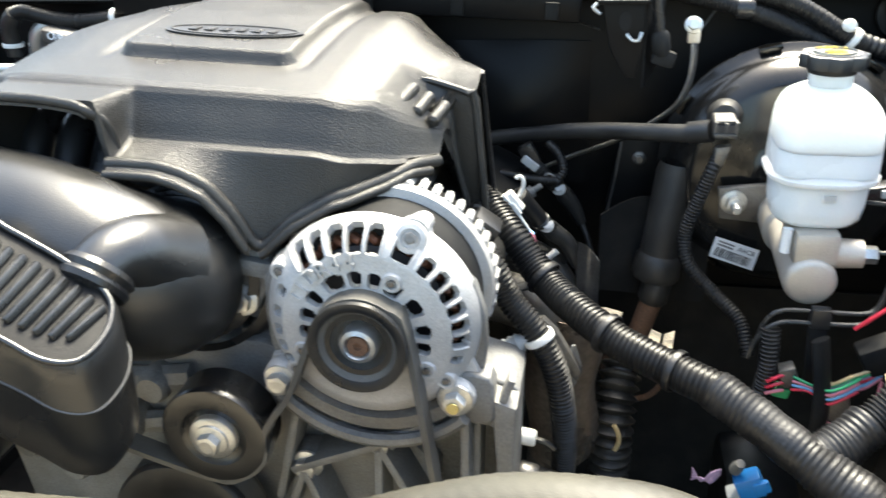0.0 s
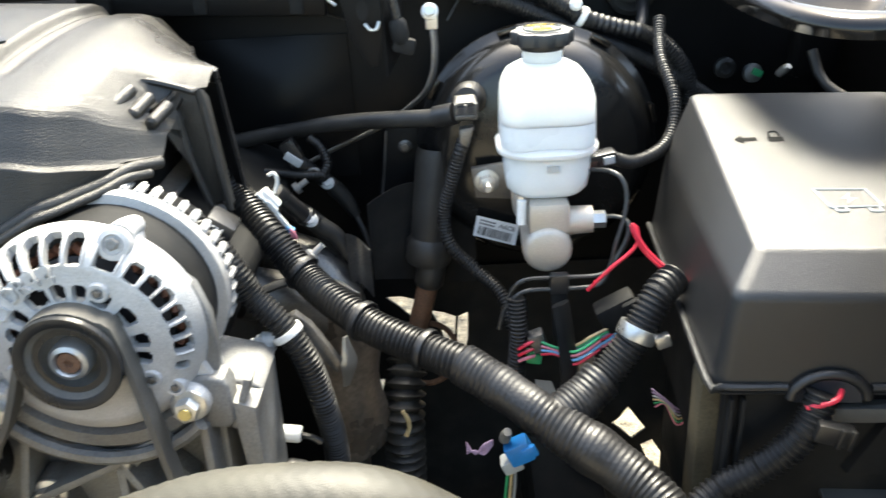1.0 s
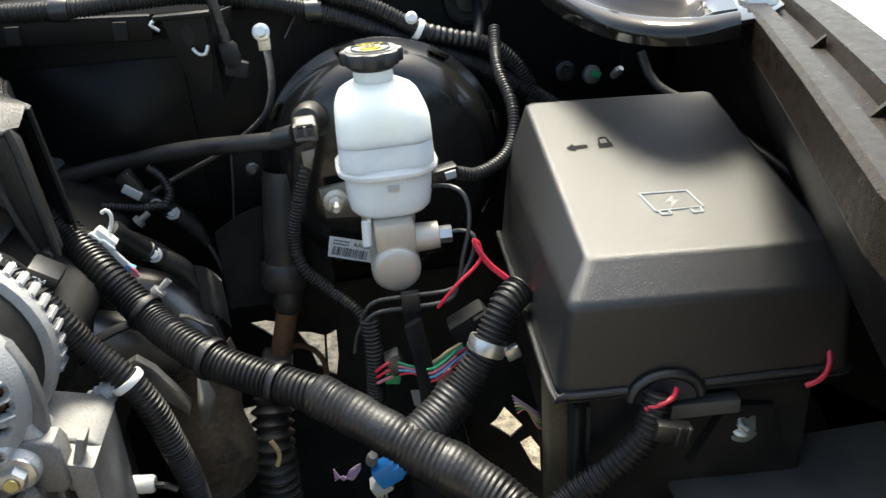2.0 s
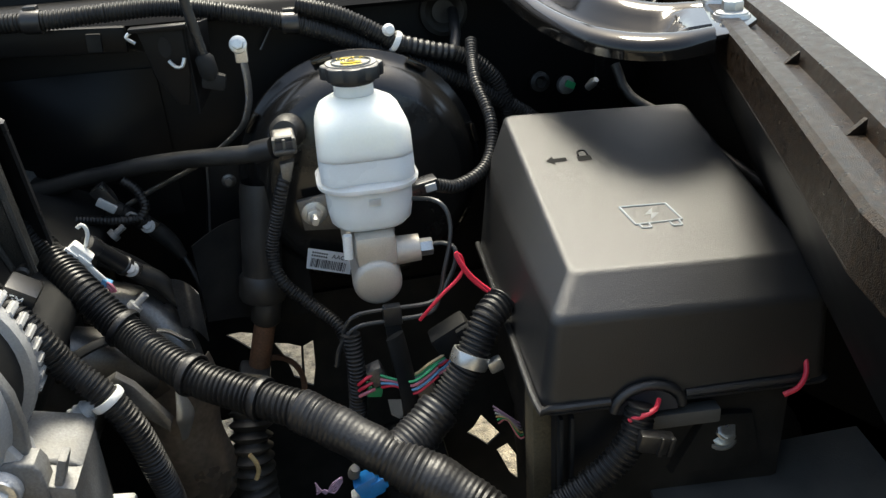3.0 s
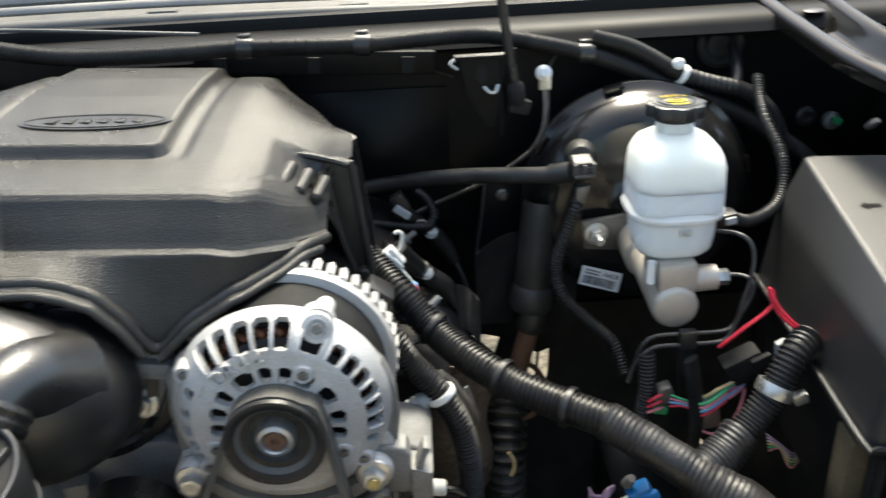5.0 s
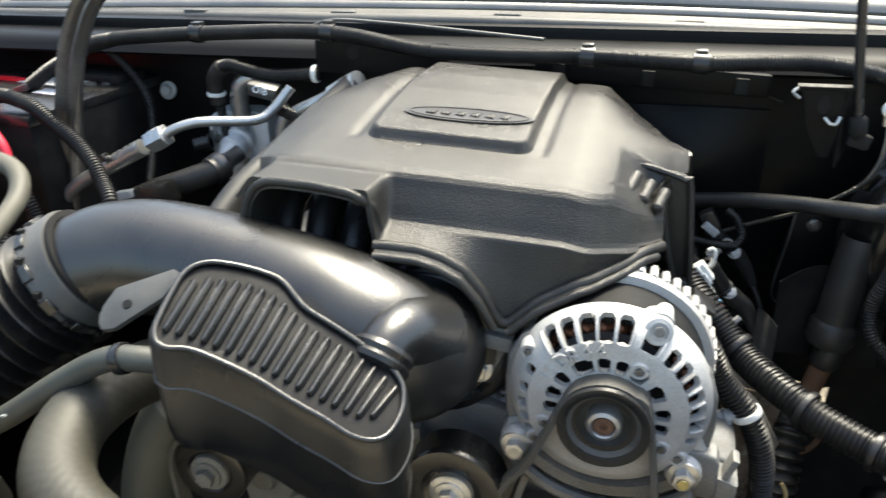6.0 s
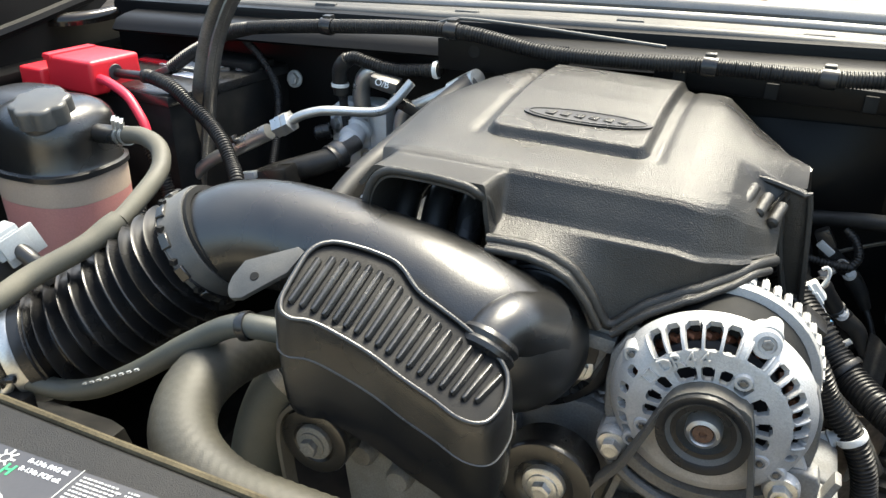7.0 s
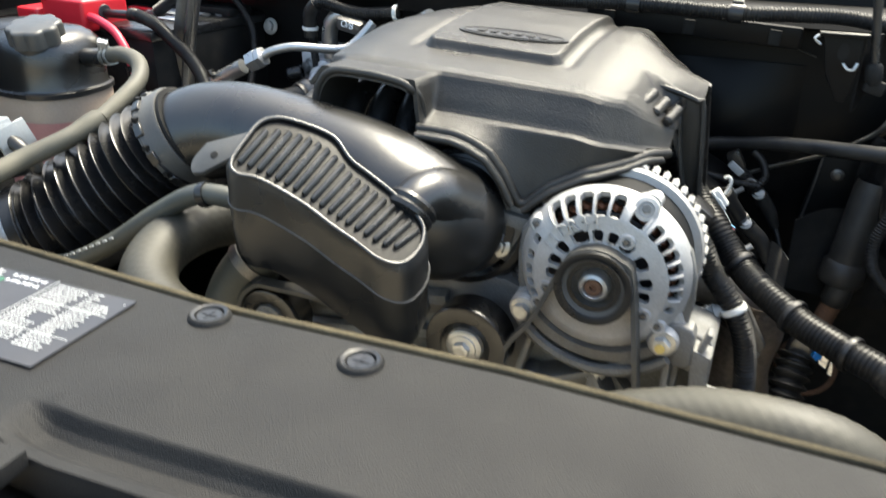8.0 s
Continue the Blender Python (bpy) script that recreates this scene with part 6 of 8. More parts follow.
    foot = part("foot", plate([(0.521, 0.925), (0.596, 0.918), (0.582, 0.970), (0.546, 0.975)], front_at(0.030), 0.025, 0.003), MATTE, fb)
    part("foot_washer", turned([(0, 0.002), (0.013, 0.002), (0.0145, 0.0), (0.0145, -0.001)], (0.561, 0.012, 0.9525), (0, -0.75, 0.65), 28), ZINC, fb)
    bolt(fb, (0.561, 0.0105, 0.9545), (0, -0.75, 0.65), 0.0075, ZINC)
    part("lower_shelf", box((0.625, -0.03, 0.893), (0.23, 0.14, 0.006), (10, 0, 0), 0.002), COWL, fb, "grey plastic shelf")


fuse_box()
# ---- looms, hoses and wires on the driver's side ----
def clip_band(parent, at, axis, r, w, mat, label="", name="band"):
    return part(name, turned([(r - 0.0006, -w / 2), (r + 0.0012, -w / 2), (r + 0.0016, -w * 0.3), (r + 0.0016, w * 0.3), (r + 0.0012, w / 2), (r - 0.0006, w / 2)], at, axis, 28), mat, parent, label)


def main_loom():
    th = thing("main_wiring_loom", (0.25, 0.12, 0.95), "thick black corrugated wiring loom with a taped fork", "wiring loom")
    trunk = [(0.005, 0.305, 1.105), (0.025, 0.297, 1.078), (0.045, 0.287, 1.052), (0.062, 0.270, 1.037), (0.080, 0.250, 1.0235), (0.100, 0.236, 1.002), (0.120, 0.216, 0.989), (0.140, 0.192, 0.984), (0.160, 0.172, 0.979),
             (0.180, 0.158, 0.972), (0.200, 0.146, 0.968), (0.220, 0.134, 0.965), (0.240, 0.120, 0.964), (0.260, 0.108, 0.961), (0.285, 0.090, 0.953)]
    part("trunk", loom(trunk, 0.0156, 0.0046, 0.11, 20), LOOM, th)
    rest = [(0.254, 0.112, 0.9622), (0.288, 0.087, 0.951), (0.326, 0.060, 0.9345), (0.362, 0.036, 0.919), (0.392, 0.010, 0.903), (0.415, -0.03, 0.880), (0.43, -0.07, 0.85)]

    def taped(s, m):
        return 0.0170 + 0.0007 * math.sin(m * 1366) * (0.6 + 0.4 * math.sin(m * 83)) + 0.0004 * math.sin(m * 210) + interp(s, (0, 0.3, 0.42, 0.55, 1), (0, 0, 0.0035, 0.001, 0.0))
    part("taped_trunk", tube(rest, taped, 22, 0.0012), TAPE, th, "trunk wrapped in glossy black tape")
    fork = [(0.318, 0.066, 0.933), (0.343, 0.080, 0.942), (0.364, 0.092, 0.956)]
    part("taped_fork", tube(fork, lambda s, m: 0.0165 + 0.0005 * math.sin(m * 1366) + 0.0005 * math.sin(m * 260) + 0.002 * (1 - s), 20, 0.0012), TAPE, th)
    arm = [(0.350, 0.084, 0.948), (0.372, 0.096, 0.963), (0.392, 0.104, 0.988), (0.402, 0.110, 1.004), (0.412, 0.117, 1.017), (0.426, 0.128, 1.023)]
    part("upper_arm", loom(arm, 0.0134, 0.0042, 0.14, 20), LOOM, th)
    clip_band(th, (0.3925, 0.1045, 0.989), (0.45, 0.25, 0.9), 0.0142, 0.011, ZINC, "bright metal band clamp", "band_clamp")
    part("clamp_ear", box((0.4115, 0.098, 0.984), (0.012, 0.008, 0.011), (0, -20, 0), 0.002), ZINC, th)
    for k, (p, d) in enumerate((((0.110, 0.2265, 0.995), (0.75, -0.5, -0.5)), ((0.225, 0.1305, 0.9648), (0.85, -0.55, -0.1)), ((0.170, 0.1645, 0.9758), (0.8, -0.6, -0.2)))):
        clip_band(th, p, d, 0.0170, 0.006, TAPE, "", "tape_band")
    part("cable_tie", tube([(0.070, 0.205, 0.985), (0.088, 0.212, 0.990), (0.106, 0.222, 0.990)], 0.0045, 8, 0.006, 0.5), MATTE, th)


main_loom()


def fuse_loom():
    th = thing("fuse_box_loom", (0.46, 0.0, 0.93), "black corrugated loom rising into the fuse box arch", "wiring loom")
    pts = [(0.385, -0.045, 0.893), (0.405, -0.022, 0.915), (0.424, -0.012, 0.930), (0.446, -0.011, 0.944), (0.466, -0.011, 0.960), (0.481, -0.010, 0.980), (0.490, -0.004, 1.003)]
    part("loom", loom(pts, 0.0108, 0.0042, 0.14, 20), LOOM, th)
    cl = part("clip", box((0.492, -0.022, 0.984), (0.024, 0.010, 0.014), (0, 12, -8), 0.002), BLACK, th, "black plastic loom clip")
    part("clip_rib", box((0.494, -0.028, 0.984), (0.003, 0.004, 0.015), (0, 12, -8), 0.0008), BLACK, cl)
    part("clip_rib", box((0.501, -0.028, 0.9825), (0.003, 0.004, 0.015), (0, 12, -8), 0.0008), BLACK, cl)
    part("red_lead", tube([(0.478, -0.010, 0.996), (0.486, -0.014, 1.001), (0.495, -0.013, 1.004), (0.502, -0.004, 1.004)], 0.0019, 8, 0.003), RED_WIRE, th, "red wire inside the arch")


fuse_loom()


def red_wires():
    th = thing("red_jumper_wire", (0.41, 0.14, 1.02), "bright red wire loop beside the fuse box", "wire")
    part("lead", tube([(0.4345, 0.130, 1.015), (0.420, 0.135, 1.0255), (0.404, 0.139, 1.041), (0.3955, 0.140, 1.056), (0.3925, 0.141, 1.064), (0.3965, 0.142, 1.062), (0.3985, 0.142, 1.050), (0.393, 0.143, 1.040), (0.380, 0.145, 1.027), (0.369, 0.150, 1.012), (0.362, 0.156, 1.0)], 0.0015, 8, 0.003), RED_WIRE, th)
    part("lead", tube([(0.4345, 0.127, 1.017), (0.421, 0.132, 1.0285), (0.405, 0.136, 1.044), (0.396, 0.139, 1.058), (0.393, 0.141, 1.066)], 0.0015, 8, 0.003), RED_WIRE, th)
    t2 = thing("red_lead", (0.61, 0.0, 1.0), "red wire leaving the fuse box corner", "wire")
    part("lead", tube([(0.592, -0.012, 0.996), (0.602, -0.013, 1.001), (0.610, -0.008, 1.008), (0.613, 0.0, 1.018)], 0.0019, 8, 0.003), RED_WIRE, t2)


red_wires()


def small_loom():
    th = thing("alternator_loom", (0.11, 0.12, 0.9), "black corrugated loom hanging behind the alternator bracket", "wiring loom")
    pts = [(0.040, 0.150, 1.085), (0.062, 0.135, 1.070), (0.077, 0.128, 1.050), (0.0905, 0.126, 1.024), (0.111, 0.121, 1.000), (0.1275, 0.117, 0.969), (0.1355, 0.120, 0.927), (0.1378, 0.137, 0.868), (0.134, 0.155, 0.79), (0.125, 0.17, 0.70)]
    part("loom", loom(pts, 0.0112, 0.0038, 0.14, 18), LOOM, th)
    clip_band(th, (0.1145, 0.120, 0.994), (0.5, -0.1, -0.85), 0.0116, 0.006, WHITE, "white cable tie", "cable_tie")
    conn = part("connector", turned([(0, 0), (0.008, 0), (0.008, 0.016), (0.0065, 0.018), (0.0065, 0.026), (0.0045, 0.028), (0, 0.028)], (0.086, 0.118, 0.980), (0.8, 0.1, 0.5), 16), GREY_CONN, th, "grey fir-tree connector")
    for k in range(3):
        part("ring", turned([(0.008, -0.001), (0.0095, 0), (0.008, 0.001)], (0.089 + 0.005 * k, 0.1185, 0.982 + 0.003 * k), (0.8, 0.1, 0.5), 16), GREY_CONN, conn)


small_loom()


def cowl_loom():
    th = thing("cowl_loom", (0.0, 0.41, 1.22), "long black corrugated loom clipped along the cowl", "wiring loom")
    pts = [(-0.78, 0.415, 1.190), (-0.7255, 0.41, 1.224), (-0.6748, 0.41, 1.238), (-0.5325, 0.41, 1.249), (-0.3736, 0.41, 1.2533), (-0.2578, 0.41, 1.2364), (-0.1637, 0.41, 1.233), (-0.0667, 0.41, 1.2343), (0.0542, 0.41, 1.231), (0.118, 0.415, 1.2325), (0.175, 0.42, 1.232), (0.23, 0.42, 1.222), (0.3115, 0.42, 1.199), (0.4026, 0.42, 1.1576), (0.4755, 0.42, 1.122), (0.5299, 0.42, 1.087), (0.56, 0.42, 1.06)]
    part("loom", loom(pts, 0.0092, 0.0036, 0.14, 16), LOOM, th)
    for p in ((-0.3736, 0.41, 1.2533), (-0.0667, 0.41, 1.2343), (0.0542, 0.41, 1.231), (0.290, 0.42, 1.2065), (-0.55, 0.41, 1.248)):
        c = clip_band(th, p, (1, 0, -0.05), 0.0096, 0.016, BLACK, "", "clip")
        part("clip_lug", box((p[0], p[1] + 0.004, p[2] + 0.011), (0.012, 0.012, 0.006), bevel=0.001), BLACK, c)
    t2 = thing("upper_loom", (0.40, 0.42, 1.17), "short corrugated loom over the brake booster", "wiring loom")
    part("loom", loom([(0.297, 0.425, 1.222), (0.3414, 0.42, 1.2085), (0.389, 0.415, 1.181), (0.405, 0.415, 1.174)], 0.0092, 0.0036, 0.14, 16), LOOM, t2)
    part("taped_end", tube([(0.398, 0.415, 1.177), (0.4276, 0.418, 1.167), (0.455, 0.42, 1.160)], lambda s, m: 0.0086 + 0.0008 * math.sin(m * 900), 14, 0.0015), TAPE, t2)
    part("loom", loom([(0.455, 0.42, 1.160), (0.4764, 0.42, 1.150), (0.497, 0.42, 1.130), (0.5105, 0.42, 1.105), (0.515, 0.42, 1.08)], 0.0088, 0.0036, 0.14, 16), LOOM, t2)
    clip_band(t2, (0.3935, 0.415, 1.1785), (0.85, 0, -0.5), 0.0098, 0.006, WHITE, "white plastic clip", "clip")
    part("clip_head", turned([(0, 0), (0.006, 0), (0.0065, 0.004), (0.004, 0.007), (0, 0.007)], (0.386, 0.410, 1.192), (0.2, -1, 0.2), 14), WHITE, t2)
    part("pigtail", loom([(0.470, 0.40, 1.175), (0.466, 0.38, 1.160), (0.462, 0.35, 1.145), (0.4655, 0.31, 1.120), (0.460, 0.285, 1.098), (0.445, 0.265, 1.084), (0.418, 0.250, 1.078), (0.398, 0.243, 1.084)], 0.0062, 0.0034, 0.13, 14), LOOM, t2)
    part("grommet_lead", tube([(0.455, 0.42, 1.160), (0.462, 0.44, 1.175), (0.466, 0.47, 1.195)], 0.006, 10, 0.006), TAPE, t2)


cowl_loom()


def vacuum_hose():
    th = thing("vacuum_hose", (0.17, 0.36, 1.09), "ribbed black rubber vacuum hose to the booster", "hose")
    run = [(0.0, 0.435, 1.056), (0.052, 0.43, 1.066), (0.086, 0.42, 1.0725), (0.125, 0.40, 1.083), (0.169, 0.375, 1.092), (0.21, 0.35, 1.099), (0.237, 0.335, 1.1035), (0.253, 0.325, 1.109)]
    part("hose", tube(run, 0.0088, 18, 0.006), RUBBER, th)
    part("end_sleeve", tube([(0.240, 0.333, 1.1045), (0.259, 0.322, 1.1105)], 0.0108, 18, 0.004), BLACK, th)
    bm = bmesh.new()
    for k in range(7):
        t = k / 6
        add_box(bm, (0.150 + 0.060 * t, 0.3766 - 0.0350 * t, 1.0905 + 0.0100 * t), (0.004, 0.0006, 0.0014), (0, -10, -30))
    part("print", bm, STEEL, th)


vacuum_hose()


def booster_loom():
    th = thing("booster_loom", (0.26, 0.3, 0.95), "thin corrugated loom hanging from the booster valve", "wiring loom")
    part("loom", loom([(0.266, 0.316, 1.085), (0.260, 0.310, 1.072), (0.2512, 0.31, 1.0437), (0.2425, 0.31, 1.010), (0.2475, 0.30, 0.981), (0.2723, 0.29, 0.956), (0.2965, 0.27, 0.937), (0.305, 0.25, 0.91)], 0.0068, 0.0034, 0.14, 14), LOOM, th)


booster_loom()


def ground_strap():
    th = thing("ground_strap", (0.2, 0.38, 1.12), "braided grey ground strap bolted to the firewall", "ground strap")
    part("braid", tube([(0.2402, 0.38, 1.192), (0.2410, 0.378, 1.180), (0.2415, 0.378, 1.160), (0.238, 0.380, 1.136), (0.2239, 0.385, 1.1112), (0.1797, 0.39, 1.0807), (0.1244, 0.40, 1.0544), (0.08, 0.41, 1.03)], lambda s, m: 0.0045 + 0.0004 * math.sin(m * 2400), 12, 0.0012, 0.45), STEEL, th)
    part("lug", box((0.2398, 0.377, 1.192), (0.012, 0.006, 0.022), bevel=0.002), ZINC, th)
    bolt(th, (0.2385, 0.376, 1.1985), (0, -1, 0.3), 0.0055, ZINC)


ground_strap()


def brake_lines():
    th = thing("brake_lines", (0.37, 0.2, 1.0), "dark steel brake lines below the master cylinder", "brake pipe")
    part("pipe", tube([(0.374, 0.2115, 1.0405), (0.392, 0.205, 1.045), (0.402, 0.195, 1.043), (0.4005, 0.19, 1.030), (0.392, 0.187, 1.014), (0.384, 0.183, 1.0045), (0.373, 0.18, 1.001), (0.34, 0.18, 1.001), (0.312, 0.18, 1.000), (0.300, 0.18, 0.990), (0.295, 0.18, 0.972)], 0.0020, 8, 0.004), PIPE_DARK, th)
    part("pipe", tube([(0.370, 0.222, 1.083), (0.386, 0.205, 1.087), (0.395, 0.195, 1.083), (0.3985, 0.19, 1.070), (0.396, 0.185, 1.052), (0.389, 0.18, 1.030), (0.384, 0.178, 1.010), (0.374, 0.176, 0.994), (0.34, 0.175, 0.9925), (0.310, 0.175, 0.991), (0.294, 0.175, 0.975), (0.288, 0.175, 0.955)], 0.0020, 8, 0.004), PIPE_DARK, th)
    part("pipe_clip", box((0.341, 0.177, 0.997), (0.016, 0.010, 0.018), bevel=0.002), BLACK, th)
    part("clip_tail", box((0.343, 0.18, 0.955), (0.014, 0.008, 0.07), (0, -4, 0), 0.002), MATTE, th)


brake_lines()


def harness_plugs():
    """Small plugs and coloured leads under the booster."""
    th = thing("plug_cluster", (0.34, 0.17, 0.92), "black and grey plugs with coloured wires under the booster", "connector")
    part("grey_plug", box((0.3215, 0.168, 0.9455), (0.014, 0.014, 0.018), (0, -20, 0), 0.002), STEEL, th, "small grey plug")
    part("green_plug", box((0.318, 0.172, 0.927), (0.014, 0.012, 0.010), (0, 10, 0), 0.002), GREEN, th, "small green plug")
    part("dark_plug", box((0.3605, 0.168, 0.920), (0.024, 0.02, 0.024), (0, -10, 0), 0.003), STEEL, th)
    pl = part("black_plug", box((0.391, 0.168, 0.972), (0.036, 0.022, 0.026), (0, -28, 0), 0.004), MATTE, th)
    part("plug_lock", box((0.401, 0.150, 0.985), (0.018, 0.006, 0.014), (0, -28, 0), 0.002), MATTE, pl)
    part("white_tab", plate([(0.418, 0.972), (0.427, 0.985), (0.424, 1.000), (0.416, 0.996)], front_at(0.165), 0.006, 0.001), GREY_CONN, th, "pale connector tab")
    part("strap", tube([(0.340, 0.162, 0.985), (0.345, 0.155, 0.95), (0.347, 0.150, 0.915), (0.344, 0.150, 0.88)], 0.011, 10, 0.01, 0.4), MATTE, th)
    part("loom_stub", loom([(0.304, 0.175, 0.985), (0.3045, 0.17, 0.955), (0.303, 0.17, 0.925), (0.30, 0.17, 0.88)], 0.0082, 0.0036, 0.14, 14), LOOM, th)
    for k, (m, dz) in enumerate(((RED_WIRE, 0.0), (SKYBLUE, -0.0035), (PINK, -0.006), (GREEN, 0.004), (TAN, 0.0065), (PURPLE, 0.002))):
        part("lead", tube([(0.345, 0.166 - 0.001 * k, 0.936 + dz * 0.6), (0.357, 0.158, 0.940 + dz), (0.366, 0.156, 0.948 + dz), (0.378, 0.158, 0.951 + dz * 1.3), (0.391, 0.160, 0.960 + dz)], 0.0014, 6, 0.004), m, th)
    part("lead", tube([(0.356, 0.160, 0.906), (0.366, 0.156, 0.904), (0.380, 0.156, 0.914), (0.389, 0.158, 0.931), (0.392, 0.16, 0.95)], 0.0013, 6, 0.004), PINK, th)
    for k, m in enumerate((RED_WIRE, SKYBLUE, PINK, GREEN)):
        z = 0.936 + 0.0042 * k
        part("lead", tube([(0.324, 0.160, z), (0.336, 0.153, z + 0.004 - 0.002 * k), (0.350, 0.150, z - 0.005), (0.362, 0.152, z - 0.001), (0.374, 0.155, z + 0.006)], 0.0013, 6, 0.004), m, th)
    for k, m in enumerate((RED_WIRE, RED_WIRE, PINK)):
        part("lead", tube([(0.318, 0.163, 0.949 - 0.008 * k), (0.311, 0.160, 0.947 - 0.007 * k), (0.304, 0.162, 0.941 - 0.006 * k)], 0.0016, 6, 0.004), m, th)
    t2 = thing("purple_plug", (0.44, 0.17, 0.86), "bundle of purple and grey wires behind the loom", "wire")
    for k, m in enumerate((PURPLE, PURPLE, GREY_CONN, TAN, GREEN, PINK)):
        part("lead", tube([(0.426 + 0.001 * k, 0.175, 0.884 - 0.0042 * k), (0.438, 0.168, 0.876 - 0.0010 * k), (0.450, 0.166, 0.866 - 0.0036 * k), (0.460 + 0.001 * k, 0.175, 0.864 - 0.0020 * k)], 0.0009, 6, 0.004), m, t2)
    t3 = thing("blue_plug", (0.302, 0.17, 0.82), "blue connector on a grey sensor below the loom", "connector")
    part("shell", box((0.303, 0.160, 0.832), (0.024, 0.018, 0.022), (0, -25, 0), 0.003), BLUE, t3)
    part("lock", box((0.312, 0.152, 0.836), (0.014, 0.006, 0.012), (0, -25, 0), 0.002), BLUE, t3)
    part("socket", box((0.2965, 0.165, 0.814), (0.020, 0.018, 0.014), (0, -25, 0), 0.003), GREY_CONN, t3)
    for k in range(3):
        part("lead", tube([(0.293 + 0.003 * k, 0.165, 0.810), (0.291 + 0.004 * k, 0.165, 0.79), (0.288 + 0.004 * k, 0.17, 0.75)], 0.0013, 6, 0.008), (GREEN, TAN, GREY_CONN)[k], t3)
    part("sensor", turned([(0.0055, 0), (0.0055, 0.010), (0.004, 0.012), (0.004, 0.018), (0, 0.018)], (0.290, 0.165, 0.842), (0.1, -0.5, 0.8), 16), CAST_DIRTY, t3)
    t4 = thing("purple_lead", (0.266, 0.17, 0.82), "frayed purple wires by the frame rail", "wire")
    for k in range(5):
        part("lead", tube([(0.254, 0.17, 0.822 + 0.0034 * k), (0.262, 0.166, 0.829 - 0.0012 * k), (0.270, 0.165, 0.824 + 0.0030 * k), (0.279, 0.17, 0.832 + 0.0012 * k)], 0.0008, 6, 0.004), PURPLE, t4)


harness_plugs()


def steering_shaft():
    th = thing("steering_shaft", (0.215, 0.36, 0.8), "rusty steering shaft with a black rubber sleeve", "steering shaft")
    part("sleeve", turned([(0.019, 0), (0.021, 0.01), (0.021, 0.10), (0.025, 0.105), (0.0255, 0.125), (0.023, 0.13), (0.014, 0.132)], (0.237, 0.375, 1.060), (-0.12, -0.08, -1), 28), RUBBER, th)
    part("joint", turned([(0.012, 0), (0.016, 0.006), (0.016, 0.03), (0.013, 0.034), (0, 0.034)], (0.2265, 0.362, 0.937), (-0.2, -0.08, -1), 22), RUBBER, th)
    part("shaft", turned([(0.0118, 0), (0.0118, 0.085), (0.0, 0.086)], (0.2225, 0.360, 0.915), (-0.28, -0.08, -1), 18), RUST, th)
    part("seal_ring", turned([(0.034, 0.0), (0.040, 0.002), (0.041, 0.005), (0.039, 0.007), (0.034, 0.006)], (0.212, 0.43, 0.770), (-0.2, -0.75, 0.6), 36), RUST, th, "brown floor seal ring")
    part("yoke", box((0.198, 0.350, 0.842), (0.034, 0.030, 0.030), (0, 15, 0), 0.006), STEEL, th)
    bolt(th, (0.212, 0.332, 0.846), (0.3, -1, 0.2), 0.006, BLUE, washer=False)
    bm = tube([(0.193, 0.345, 0.832), (0.188, 0.32, 0.80), (0.185, 0.305, 0.76), (0.183, 0.30, 0.70), (0.18, 0.29, 0.60)], lambda s, m: 0.0205 + 0.0035 * math.sin(m * 2 * math.pi / 0.012), 22, 0.002)
    part("boot", bm, RUBBER, th, "ribbed black rubber boot")
    part("boot_mark", tube([(0.186, 0.282, 0.792), (0.191, 0.281, 0.782), (0.192, 0.281, 0.770), (0.188, 0.280, 0.760)], 0.0026, 8, 0.004), TAN, th, "yellow paint mark")


steering_shaft()


